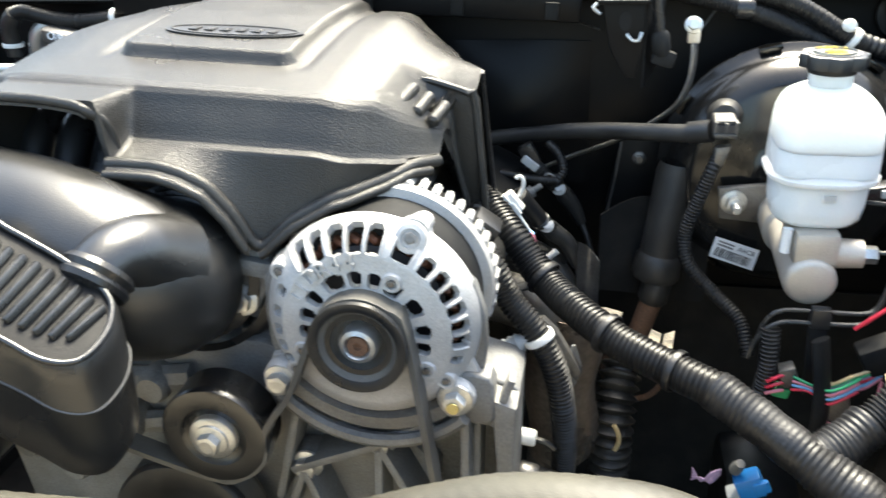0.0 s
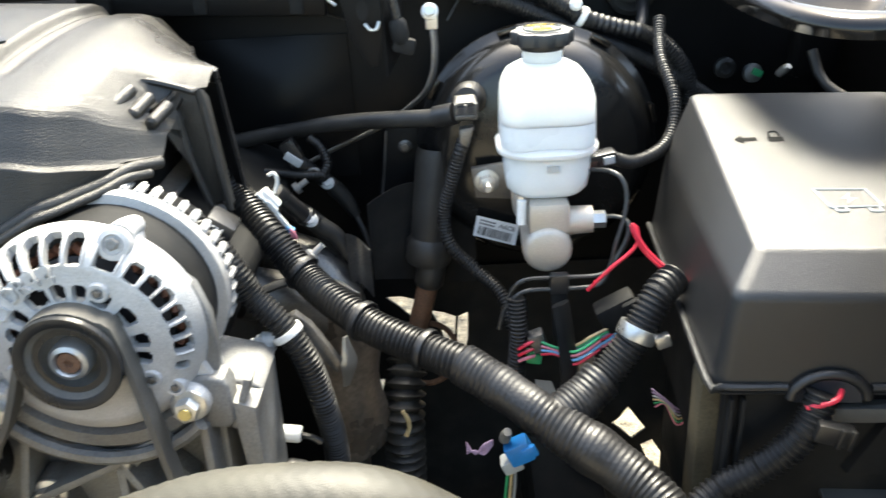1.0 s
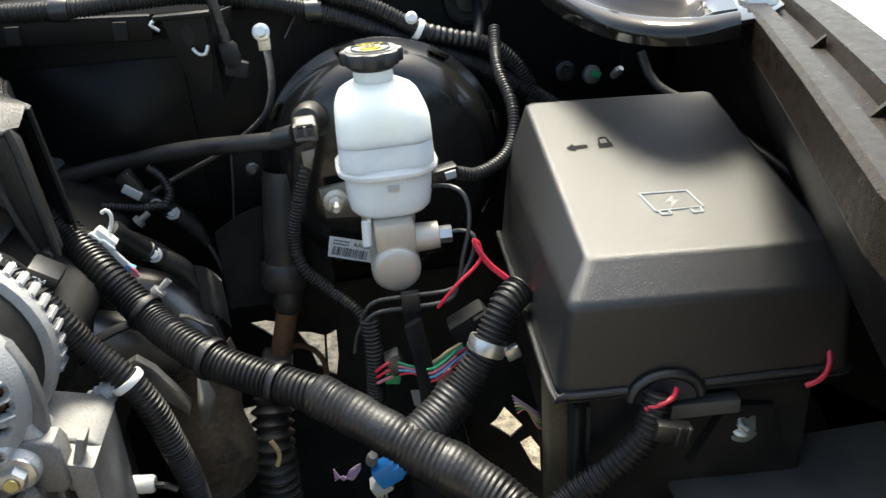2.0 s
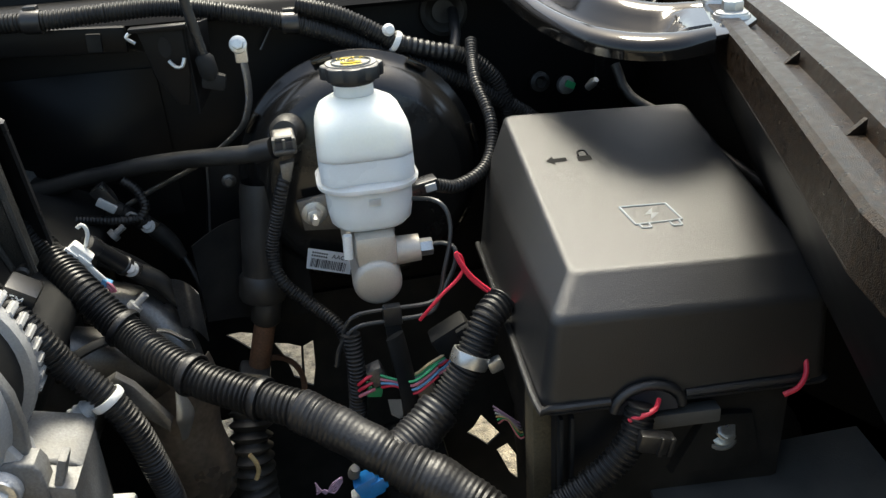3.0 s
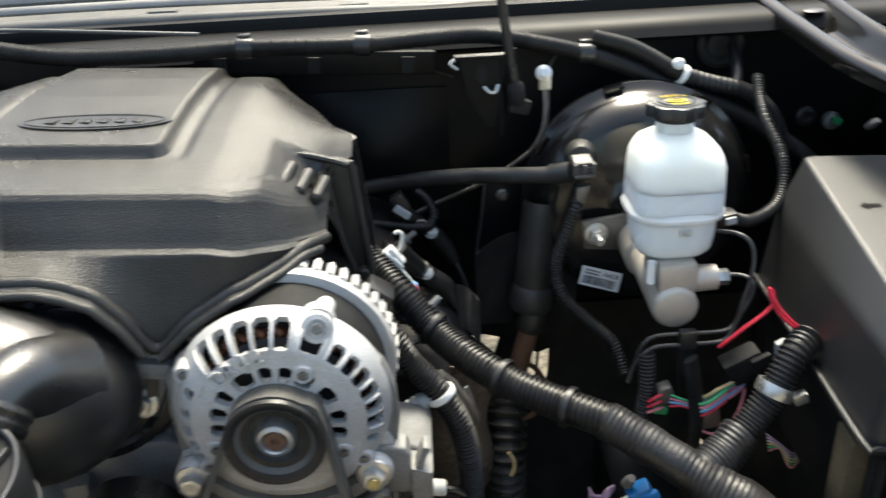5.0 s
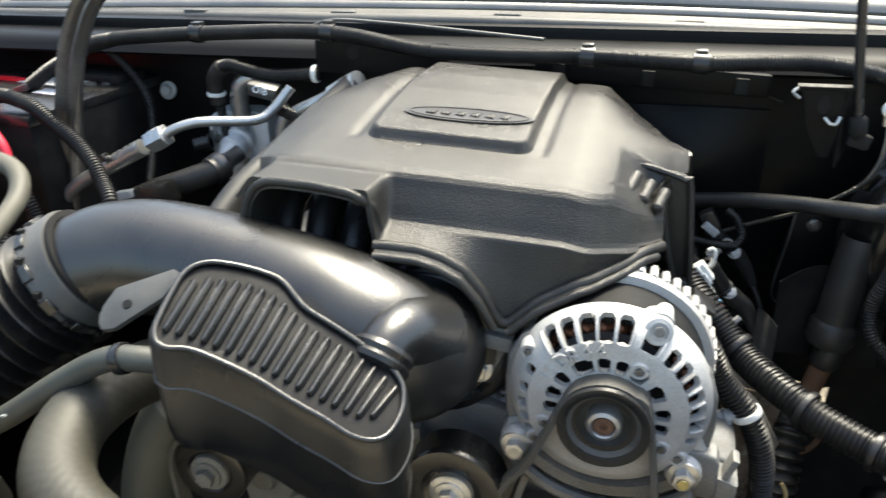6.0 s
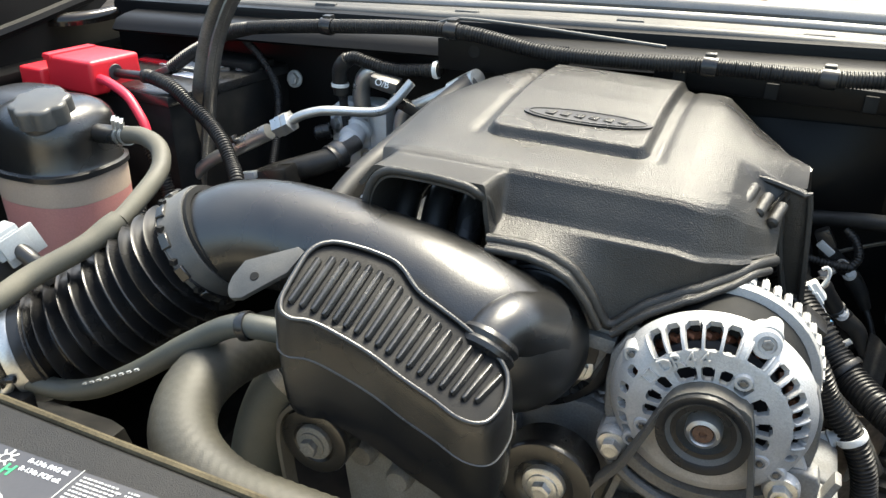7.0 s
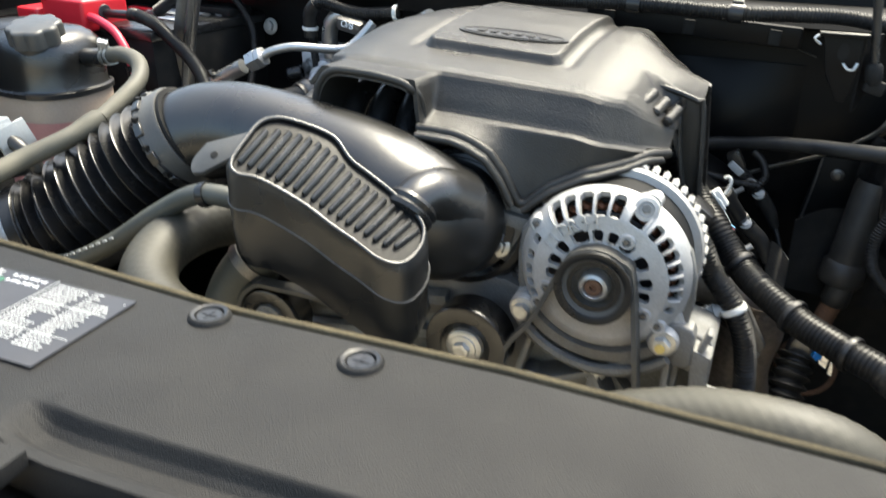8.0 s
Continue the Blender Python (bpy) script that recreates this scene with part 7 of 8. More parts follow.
def exhaust():
    th = thing("exhaust_manifold", (0.13, 0.3, 0.85), "brown heat-stained exhaust manifold with steel shields", "exhaust manifold")
    part("runner", tube([(0.05, 0.24, 0.97), (0.095, 0.26, 0.945), (0.125, 0.285, 0.905), (0.130, 0.30, 0.84), (0.118, 0.31, 0.74), (0.11, 0.32, 0.60)], 0.026, 20, 0.01), STEEL, th)
    part("runner", tube([(0.05, 0.36, 0.96), (0.10, 0.355, 0.94), (0.128, 0.335, 0.90), (0.130, 0.315, 0.86)], 0.024, 18, 0.01), STEEL, th)

    def shield(u, v):
        a = radians(-70 + 150 * u)
        return Vector((0.128 + 0.040 * math.sin(a) + 0.004 * math.sin(9 * v), 0.292 - 0.044 * math.cos(a) + 0.02 * v, 0.93 - 0.19 * v + 0.006 * math.sin(5 * u + 3 * v)))
    part("heat_shield", grid(shield, 16, 16, 0.0015), SHIELD, th, "dull brown steel heat shield")

    def shield2(u, v):
        return Vector((0.122 + 0.030 * u, 0.292 + 0.018 * v + 0.004 * math.sin(5 * u), 0.950 - 0.012 * u - 0.020 * v * (0.4 + 0.6 * u) + 0.003 * math.sin(4 * v)))
    part("upper_shield", grid(shield2, 12, 8, 0.0012), PIPE, th, "bright bent upper shield")

    def shield4(u, v):
        return Vector((0.138 + 0.024 * u, 0.332 + 0.010 * math.sin(3 * u), 0.985 - 0.055 * v - 0.022 * u + 0.004 * math.sin(6 * v)))
    part("upper_shield", grid(shield4, 10, 10, 0.0012), STEEL, th, "dull curved upper shield")

    def shield3(u, v):
        return Vector((0.160 + 0.115 * u, 0.36 + 0.03 * math.sin(3 * u), 1.005 - 0.09 * v - 0.03 * math.sin(math.pi * u) * v + 0.012 * math.sin(4 * u)))
    part("firewall_shield", grid(shield3, 16, 10, 0.0015), MATTE, th, "dark firewall shield")
    part("dipstick_shield", tube([(0.140, 0.24, 0.915), (0.1415, 0.238, 0.885), (0.136, 0.24, 0.858)], lambda s, m: interp(s, (0, 0.5, 1), (0.003, 0.011, 0.004)), 10, 0.004, 0.4), PIPE, th)


exhaust()


def coil_pack(name_label, body, boot, lead, screw):
    """A pencil-shaped ignition coil: barrel, screw, tapering boot and plug lead."""
    th = thing("ignition_coil", body[0], name_label, "ignition coil", "ignition coils")
    a, b = Vector(body[0]), Vector(body[1])
    ax = (b - a).normalized()
    n = (b - a).length
    part("body", turned([(0.004, -0.003), (0.0085, -0.002), (0.0095, 0.002), (0.0095, 0.010), (0.0085, 0.011), (0.0085, n - 0.006), (0.0098, n - 0.005), (0.0098, n), (0.006, n + 0.001)], a, ax, 22), BLACK, th)
    part("ear", box(Vector(screw) + Vector((0, 0.004, 0)), (0.020, 0.006, 0.014), (0, 32, 0), 0.002), BLACK, th)
    bolt(th, screw, (0.1, -0.85, 0.5), 0.0050, CAST, 0.004)
    part("boot", tube([b] + [Vector(p) for p in boot], lambda s, m: interp(s, (0, 0.25, 0.3, 0.7, 1), (0.0082, 0.0088, 0.0100, 0.0085, 0.0058)), 16, 0.005), RUBBER, th)
    part("lead", tube([Vector(p) for p in [boot[-1]] + lead], 0.0032, 10, 0.006), RUBBER, th)
    return th


def coils():
    a = coil_pack("black ignition coil with a white plug and rubber lead", ((0.080, 0.300, 1.047), (0.1015, 0.325, 1.008)),
                  ((0.113, 0.335, 0.993), (0.127, 0.340, 0.979), (0.139, 0.340, 0.953)), [(0.1425, 0.340, 0.926), (0.1445, 0.336, 0.892), (0.142, 0.34, 0.85)], (0.106, 0.322, 1.006))
    plug = part("white_plug", box((0.0740, 0.286, 1.0440), (0.015, 0.012, 0.022), (0, -38, 0), 0.002), WHITE, a, "dusty white plug with blue and pink wires")
    part("plug_rib", box((0.0700, 0.279, 1.0475), (0.006, 0.004, 0.016), (0, -38, 0), 0.001), WHITE, plug)
    part("plug_rib", box((0.0785, 0.279, 1.0405), (0.005, 0.004, 0.014), (0, -38, 0), 0.001), WHITE, plug)
    part("clip_hook", tube([(0.0805, 0.290, 1.0500), (0.0845, 0.290, 1.0600), (0.0845, 0.290, 1.0670), (0.0815, 0.290, 1.0705), (0.0775, 0.290, 1.0680)], 0.0019, 8, 0.003), WHITE, a)
    for k in range(3):
        part("plug_lead", tube([(0.0745 + 0.0022 * k, 0.283, 1.0385 - 0.0012 * k), (0.0815 + 0.0020 * k, 0.282, 1.0265), (0.0885 + 0.0018 * k, 0.283, 1.0155)], 0.0019, 8, 0.003), WHITE, a)
    part("blue_seal", box((0.0915, 0.283, 1.0135), (0.009, 0.006, 0.007), (0, 35, 0), 0.001), SKYBLUE, a)
    for k in range(2):
        part("plug_wire", tube([(0.0925, 0.281, 1.0150 - 0.003 * k), (0.0960 - 0.002 * k, 0.280, 1.0115 - 0.003 * k), (0.0975 - 0.003 * k, 0.281, 1.0045)], 0.0017, 8, 0.003), PINK, a)
    rear = coil_pack("black ignition coil near the firewall with a rubber lead", ((0.084, 0.395, 1.046), (0.110, 0.410, 1.019)),
                     ((0.120, 0.417, 1.003), (0.130, 0.420, 0.988), (0.140, 0.420, 0.968)), [(0.148, 0.412, 0.952), (0.1555, 0.402, 0.925), (0.151, 0.395, 0.902), (0.140, 0.388, 0.888)], (0.1135, 0.406, 1.0145))
    part("grey_lock", box((0.0830, 0.386, 1.0500), (0.020, 0.005, 0.009), (0, 38, 0), 0.0015), GREY_CONN, rear, "grey plug lock")
    part("plug_shell", box((0.0815, 0.394, 1.0580), (0.016, 0.014, 0.024), (0, -30, 0), 0.002), BLACK, rear)
    part("spring_clip", tube([(0.0985, 0.392, 1.0290), (0.0985, 0.390, 1.0350), (0.1030, 0.390, 1.0375), (0.1085, 0.390, 1.0345), (0.1080, 0.392, 1.0290)], 0.0016, 8, 0.002), CAST_DIRTY, rear, "dull wire clip")
    th = thing("coil_bracket", (0.10, 0.35, 1.0), "dark steel coil rail with pale bolt studs", "bracket")
    part("rail", tube([(0.060, 0.335, 1.030), (0.085, 0.345, 1.010), (0.110, 0.352, 0.985), (0.130, 0.355, 0.955)], 0.012, 8, 0.01, 0.35), MATTE, th)
    part("stud", turned([(0.0034, 0), (0.0034, 0.013), (0.0072, 0.0135), (0.0072, 0.019), (0, 0.020)], (0.1185, 0.302, 0.9870), (-0.70, -0.15, -0.60), 14), CAST, th, "pale aluminium stud")
    part("stud", turned([(0.0034, 0), (0.0034, 0.010), (0.0068, 0.0105), (0.0068, 0.016), (0, 0.017)], (0.0960, 0.380, 1.0280), (-0.80, -0.30, -0.50), 14), CAST_DIRTY, th, "dull bolt stud")
    t2 = thing("coil_loom", (0.085, 0.39, 1.03), "thin black corrugated loom along the coils", "wiring loom")
    part("loom", loom([(0.050, 0.392, 1.036), (0.072, 0.390, 1.0335), (0.095, 0.388, 1.031), (0.112, 0.390, 1.030)], 0.0052, 0.0034, 0.13, 12), LOOM, t2)
    part("drop", loom([(0.112, 0.390, 1.030), (0.118, 0.394, 1.042), (0.112, 0.400, 1.058), (0.100, 0.405, 1.068)], 0.0052, 0.0034, 0.13, 12), LOOM, t2)


coils()


def knock_sensor():
    th = thing("oil_sensor", (0.10, 0.12, 0.89), "brass sensor with a white plug behind the bracket", "sensor")
    part("brass_body", turned([(0.007, 0), (0.0085, 0.002), (0.0085, 0.012), (0.006, 0.014), (0.006, 0.018)], (0.080, 0.12, 0.897), (1, -0.05, -0.1), 16), YELLOW_ZINC, th)
    part("plug", turned([(0.0075, 0), (0.0075, 0.016), (0.006, 0.018), (0, 0.018)], (0.096, 0.119, 0.8955), (1, -0.05, -0.1), 16), WHITE, th)
    part("lead", tube([(0.112, 0.118, 0.893), (0.122, 0.116, 0.892), (0.130, 0.116, 0.886)], 0.003, 8, 0.004), BLACK, th)
    t2 = thing("bracket_plug", (0.12, 0.16, 0.96), "grey plastic loom bracket behind the alternator", "bracket")
    part("plate", plate([(0.104, 0.990), (0.116, 0.996), (0.128, 0.984), (0.150, 0.945), (0.146, 0.934), (0.126, 0.958)], front_at(0.155), 0.008, 0.002), STEEL, t2)
    t3 = thing("starter_lead", (0.11, 0.12, 0.86), "black connector with a metal collar behind the bracket", "connector")
    part("collar", turned([(0.012, 0), (0.0135, 0.002), (0.0135, 0.014), (0.012, 0.016), (0, 0.016)], (0.100, 0.10, 0.868), (1, -0.1, -0.2), 20), STEEL, t3)
    part("shell", box((0.122, 0.098, 0.862), (0.024, 0.02, 0.022), (0, 12, 0), 0.004), BLACK, t3)
    part("tail", tube([(0.13, 0.098, 0.86), (0.14, 0.10, 0.845), (0.145, 0.11, 0.81)], 0.006, 10, 0.006), RUBBER, t3)


knock_sensor()


# ---- firewall fittings ----
def firewall_fittings():
    th = thing("gusset_panel", (0.2, 0.45, 1.0), "black pressed panel with rivets on the firewall", "panel")
    part("panel", plate([(0.180, 1.060), (0.236, 1.060), (0.236, 0.925), (0.180, 0.925), (0.1665, 0.945), (0.1665, 0.985)], front_at(0.452), 0.004, 0.001), PAINT, th)
    part("edge_bead", tube([(0.180, 0.447, 1.058), (0.1755, 0.447, 1.02), (0.1665, 0.447, 0.955), (0.172, 0.447, 0.935), (0.186, 0.447, 0.926), (0.20, 0.447, 0.924)], 0.0014, 6, 0.006), STEEL, th)
    for z in (1.039, 0.968):
        bolt(th, (0.2005, 0.447, z), (0, -1, 0), 0.0052, STEEL, 0.004)
    t2 = thing("catch_bracket", (0.18, 0.36, 1.18), "black pressed steel bracket hanging from the cowl", "bracket")
    part("face", plate([(0.152, 1.222), (0.192, 1.222), (0.192, 1.180), (0.186, 1.150), (0.176, 1.150), (0.160, 1.180)], front_at(0.366), 0.004, 0.001), PAINT, t2)
    part("slot", turned([(0, 0.0), (0.006, 0.0), (0.006, 0.0006), (0, 0.0006)], (0.174, 0.3617, 1.205), (0, -1, 0), 18, (1, 1.6)), PIT, t2, "dark slot")
    part("side", plate([(0, 1.222), (0.04, 1.222), (0.03, 1.16), (0, 1.140)], Matrix.Translation((0.192, 0.362, 0)) @ Matrix.Rotation(radians(62), 4, "Z") @ FRONT, 0.003, 0.001), PAINT, t2)
    part("lip", box((0.172, 0.355, 1.224), (0.05, 0.014, 0.004), bevel=0.001), PAINT, t2)
    part("hook", tube([(0.176, 0.358, 1.193), (0.181, 0.354, 1.188), (0.187, 0.354, 1.188), (0.190, 0.356, 1.195)], 0.0018, 8, 0.003), ZINC, t2, "bright worn edge")
    part("hook", tube([(0.148, 0.358, 1.222), (0.143, 0.356, 1.218), (0.150, 0.356, 1.212)], 0.0016, 8, 0.003), ZINC, t2)
    t3 = thing("hood_strut", (0.20, 0.35, 1.2), "thin black hood strut rod with a ball end", "strut")
    part("rod", tube([(0.180, 0.362, 1.40), (0.1978, 0.36, 1.254), (0.2075, 0.36, 1.190)], 0.0048, 12, 0.01), BLACK, t3)
    part("ball_end", turned([(0.006, 0), (0.0088, 0.004), (0.0088, 0.018), (0.006, 0.024), (0, 0.024)], (0.2065, 0.36, 1.196), (0.15, 0, -1), 16), MATTE, t3)
    part("rod_foot", box((0.212, 0.362, 1.170), (0.022, 0.012, 0.016), (0, 15, 0), 0.004), MATTE, t3)
    t4 = thing("grommet", (0.46, 0.49, 1.19), "round black rubber grommet in the firewall", "grommet")
    part("ring", turned([(0.027, 0), (0.027, 0.006), (0.022, 0.009), (0.017, 0.007), (0.013, 0.002), (0, 0.002)], (0.461, 0.498, 1.190), (0, -1, 0.1), 32), RUBBER, t4)
    t5 = thing("grommet", (0.573, 0.49, 1.095), "small rubber firewall plug", "grommet")
    part("ring", turned([(0.012, 0), (0.012, 0.006), (0.007, 0.008), (0.004, 0.004), (0, 0.004)], (0.573, 0.498, 1.098), (0, -1, 0.1), 24), RUBBER, t5)
    t6 = thing("firewall_plug", (0.60, 0.49, 1.09), "small green and grey plug on the firewall", "grommet")
    part("ring", turned([(0.011, 0), (0.011, 0.006), (0.005, 0.010), (0, 0.010)], (0.605, 0.498, 1.090), (0.2, -1, 0.2), 20), CAST_DIRTY, t6)
    part("cap", box((0.608, 0.486, 1.093), (0.012, 0.004, 0.008), (0, 25, 0), 0.001), GREEN, t6)
    t7 = thing("side_hardware", (0.63, 0.40, 1.10), "black latch cable bracket below the hinge", "bracket")
    part("plate", box((0.64, 0.42, 1.13), (0.05, 0.02, 0.05), (0, 0, 12), 0.004), PAINT, t7)
    part("cable", tube([(0.62, 0.38, 1.14), (0.63, 0.36, 1.11), (0.66, 0.30, 1.09), (0.70, 0.10, 1.05), (0.70, -0.1, 1.02)], 0.005, 10, 0.01), RUBBER, t7)
    part("pin", turned([(0.004, 0), (0.005, 0.01), (0.003, 0.016), (0, 0.016)], (0.598, 0.40, 1.112), (0.3, -0.6, 0.6), 12), ZINC, t7)
    # soft swage pressed into the panel and the thin sealer line beside it
    bulge = grid(lambda u, v: Vector((-0.06 + 0.20 * u, 0.497 - 0.022 * math.sin(math.pi * u) * math.sin(math.pi * v), 0.99 + 0.17 * v)), 20, 16, 0.003)
    part("swage", bulge, PAINT, th, "smooth pressed swage in the black panel", 70)
    part("sealer_line", tube([(0.060, 0.488, 1.196), (0.095, 0.488, 1.192), (0.125, 0.485, 1.183), (0.150, 0.480, 1.175)], 0.0013, 6, 0.006), STEEL, th, "thin worn sealer line")
    part("sealer_line", tube([(0.300, 0.488, 1.232), (0.286, 0.488, 1.215), (0.268, 0.486, 1.190), (0.255, 0.484, 1.170)], 0.0012, 6, 0.006), STEEL, th)


firewall_fittings()
# ---- passenger's side: hoses, coolant tank, battery, air conditioning ----
def radiator_hose():
    th = thing("radiator_hose", (-0.2, -0.1, 1.0), "large dusty grey rubber radiator hose curving across the front", "radiator hose")
    pts = [(-0.330, 0.045, 1.035), (-0.350, 0.005, 1.055), (-0.376, -0.050, 1.064), (-0.384, -0.105, 1.058), (-0.362, -0.150, 1.046), (-0.31, -0.176, 1.036), (-0.24, -0.178, 1.028), (-0.15, -0.162, 1.011), (-0.05, -0.136, 0.993), (0.02, -0.121, 0.991), (0.072, -0.118, 1.008), (0.115, -0.117, 1.021), (0.157, -0.117, 1.025), (0.200, -0.117, 1.021), (0.238, -0.118, 1.000), (0.29, -0.13, 0.965), (0.36, -0.15, 0.93)]
    part("hose", woven(pts, 0.0256, 44, 0.0022, 0.0004), HOSE, th, sharp=75)
    part("end_clamp", turned([(0.026, -0.006), (0.0285, -0.006), (0.0285, 0.006), (0.026, 0.006)], (-0.336, 0.030, 1.042), (0.3, 0.85, -0.4), 30), ZINC, th)
    t2 = thing("lower_hose", (-0.43, 0.02, 0.75), "dark rubber hose dropping from the water pump behind the radiator hose", "hose")
    part("hose", tube([(-0.345, 0.055, 1.010), (-0.375, 0.045, 0.995), (-0.402, 0.030, 0.965), (-0.420, 0.018, 0.920), (-0.430, 0.010, 0.860), (-0.438, 0.0, 0.75), (-0.44, -0.01, 0.63)], 0.029, 24, 0.008), HOSE_BLACK, t2)
    part("hose_clamp", turned([(0.029, -0.006), (0.0312, -0.006), (0.0312, 0.006), (0.029, 0.006)], (-0.390, 0.037, 0.981), (-0.6, -0.3, -0.7), 30), STEEL, t2, "dull steel hose clamp")


radiator_hose()


def heater_hoses():
    th = thing("overflow_hose", (-0.65, 0.1, 1.1), "grey rubber hose from the coolant tank with spring clamp", "hose")
    pts = [(-0.685, 0.148, 1.160), (-0.6531, 0.13, 1.1700), (-0.6120, 0.115, 1.1790), (-0.5745, 0.098, 1.1770), (-0.5560, 0.08, 1.1680), (-0.5480, 0.06, 1.1590), (-0.5410, 0.02, 1.1470), (-0.5388, -0.005, 1.1391), (-0.5486, -0.045, 1.1268), (-0.5681, -0.085, 1.1145), (-0.5720, -0.12, 1.1077), (-0.585, -0.20, 1.09)]
    part("hose", tube(pts[:8], 0.0094, 18, 0.006), HOSE_DARK, th, sharp=60)
    part("sleeve", tube(pts[7:], lambda s, m: interp(s, (0, 0.06, 0.15, 1), (0.0118, 0.0122, 0.0104, 0.0104)), 18, 0.005), HOSE_DARK, th)
    c = part("spring_clamp", turned([(0.0094, -0.005), (0.0110, -0.005), (0.0110, 0.005), (0.0094, 0.005)], (-0.653, 0.130, 1.170), (0.9, -0.4, 0.2), 24), ZINC, th, "grey spring clamp")
    for dx in (-0.007, 0.001, 0.009):
        part("clamp_ear", box((-0.653 + dx, 0.126 - 0.3 * dx, 1.184), (0.004, 0.012, 0.013), (12, 0, 35), 0.001), ZINC, c)
    part("clamp_band", turned([(0.0094, -0.003), (0.0107, -0.003), (0.0107, 0.003), (0.0094, 0.003)], (-0.640, 0.1245, 1.173), (0.9, -0.4, 0.2), 24), ZINC, c)
    t2 = thing("vent_hose", (-0.48, -0.1, 1.0), "thin grey rubber hose running past the resonator", "hose")
    pts = [(-0.66, -0.13, 1.035), (-0.632, -0.118, 1.032), (-0.606, -0.108, 1.020), (-0.578, -0.102, 1.010), (-0.545, -0.098, 1.008), (-0.505, -0.095, 1.020), (-0.455, -0.090, 1.048), (-0.405, -0.085, 1.082), (-0.360, -0.082, 1.108), (-0.330, -0.080, 1.112), (-0.295, -0.070, 1.105)]
    part("hose", tube(pts, 0.0098, 16, 0.006), HOSE_BLACK, t2, sharp=60)
    part("end_clip", turned([(0.0098, -0.004), (0.0118, -0.004), (0.0124, 0.0), (0.0118, 0.004), (0.0098, 0.004)], (-0.345, -0.081, 1.111), (1, 0.05, 0.3), 20), BLACK, t2)
    bm = bmesh.new()
    for k in range(8):
        s = k / 8
        add_box(bm, (-0.515 + 0.075 * s, -0.1015, 1.0245 + 0.036 * s), (0.005, 0.0016, 0.0022), (20, -26, 0))
    part("print", bm, GREY_CONN, t2)
    part("hose_stay", tube([(-0.592, -0.112, 1.000), (-0.598, -0.118, 1.010), (-0.592, -0.121, 1.020), (-0.582, -0.118, 1.022)], 0.0035, 8, 0.004), BLACK, t2)
    part("stay_foot", box((-0.588, -0.118, 0.99), (0.03, 0.02, 0.03), bevel=0.004), MATTE, t2)


heater_hoses()


def coolant_tank():
    th = thing("coolant_tank", (-0.772, 0.15, 0.95), "coolant tank with black upper half and pink translucent lower half", "coolant tank")
    cx, cy = -0.771, 0.149

    def shell(levels, dx=0.0, dy=0.0):
        """Rings of a rounded oval, each a height and a size in part of the seam's."""
        bm = bmesh.new()
        rings = []
        for z, s in levels:
            ring = []
            for k in range(56):
                a = 2 * math.pi * k / 56
                c, d = math.cos(a), math.sin(a)
                ring.append(bm.verts.new((cx + dx + s * (0.067 if c > 0 else 0.084) * math.copysign(abs(c) ** 0.8, c), cy + dy + s * 0.065 * math.copysign(abs(d) ** 0.8, d), z)))
            rings.append(ring)
        for a, b in zip(rings, rings[1:]):
            for k in range(56):
                bm.faces.new((a[k], a[(k + 1) % 56], b[(k + 1) % 56], b[k]))
        bm.faces.new(rings[0])
        bm.faces.new(rings[-1])
        return bm
    part("lower_half", shell([(0.93, 0.84), (0.95, 0.92), (1.03, 0.965), (1.084, 0.985)]), TANK_PINK, th, "pink coolant showing through milky plastic")
    part("empty_band", shell([(1.0842, 0.985), (1.114, 0.99)]), TANK_PALE, th, "tan milky plastic above the coolant")
    part("seam", shell([(1.114, 0.99), (1.1155, 1.035), (1.1215, 1.035), (1.123, 0.98)]), BLACK, th)
    part("upper_half", shell([(1.1225, 0.97), (1.127, 0.94), (1.152, 0.94), (1.168, 0.915), (1.179, 0.86), (1.187, 0.76), (1.1925, 0.62), (1.195, 0.45), (1.196, 0.2)]), DUCT, th, "black upper half", sharp=60)
    part("rear_lobe", shell([(1.10, 0.80), (1.160, 0.80), (1.178, 0.74), (1.188, 0.60), (1.192, 0.40), (1.193, 0.2)], -0.085, 0.035), DUCT, th, sharp=60)
    lean = Matrix.Translation((-0.752, 0.119, 1.183)) @ Matrix.Rotation(radians(13), 4, "X") @ Matrix.Rotation(radians(4), 4, "Y")
    part("neck", turned([(0.030, -0.012), (0.029, 0.0), (0.027, 0.004)], lean.translation, lean.to_3x3() @ Vector((0, 0, 1)), seg=32), BLACK, th)
    out = []
    for k in range(96):
        a = 2 * math.pi * k / 96
        r = 0.0300 + 0.0040 * (0.5 + 0.5 * math.cos(8 * a)) ** 0.6
        out.append((r * math.cos(a), r * math.sin(a)))
    part("screw_cap", plate(out, lean, 0.023, 0.0045, 3), SCUFFED, th, "fluted black screw cap")
    part("outlet", turned([(0.011, 0), (0.011, 0.06), (0, 0.06)], (-0.712, 0.152, 1.160), (0.9, -0.35, 0.15), 18), BLACK, th)
    bm = bmesh.new()
    for row, (n, w) in enumerate(((5, 0.0042), (7, 0.0036))):
        for k in range(n):
            a = radians(-62 + 6.2 * k + 4 * row)
            add_box(bm, (cx + 0.0668 * math.cos(a), cy + 0.0648 * math.sin(a), 1.106 - 0.011 * row), (w, 0.0012, 0.0042), (0, 0, math.degrees(a) + 90))
    part("print", bm, TAN, th, "raised level marks")


coolant_tank()


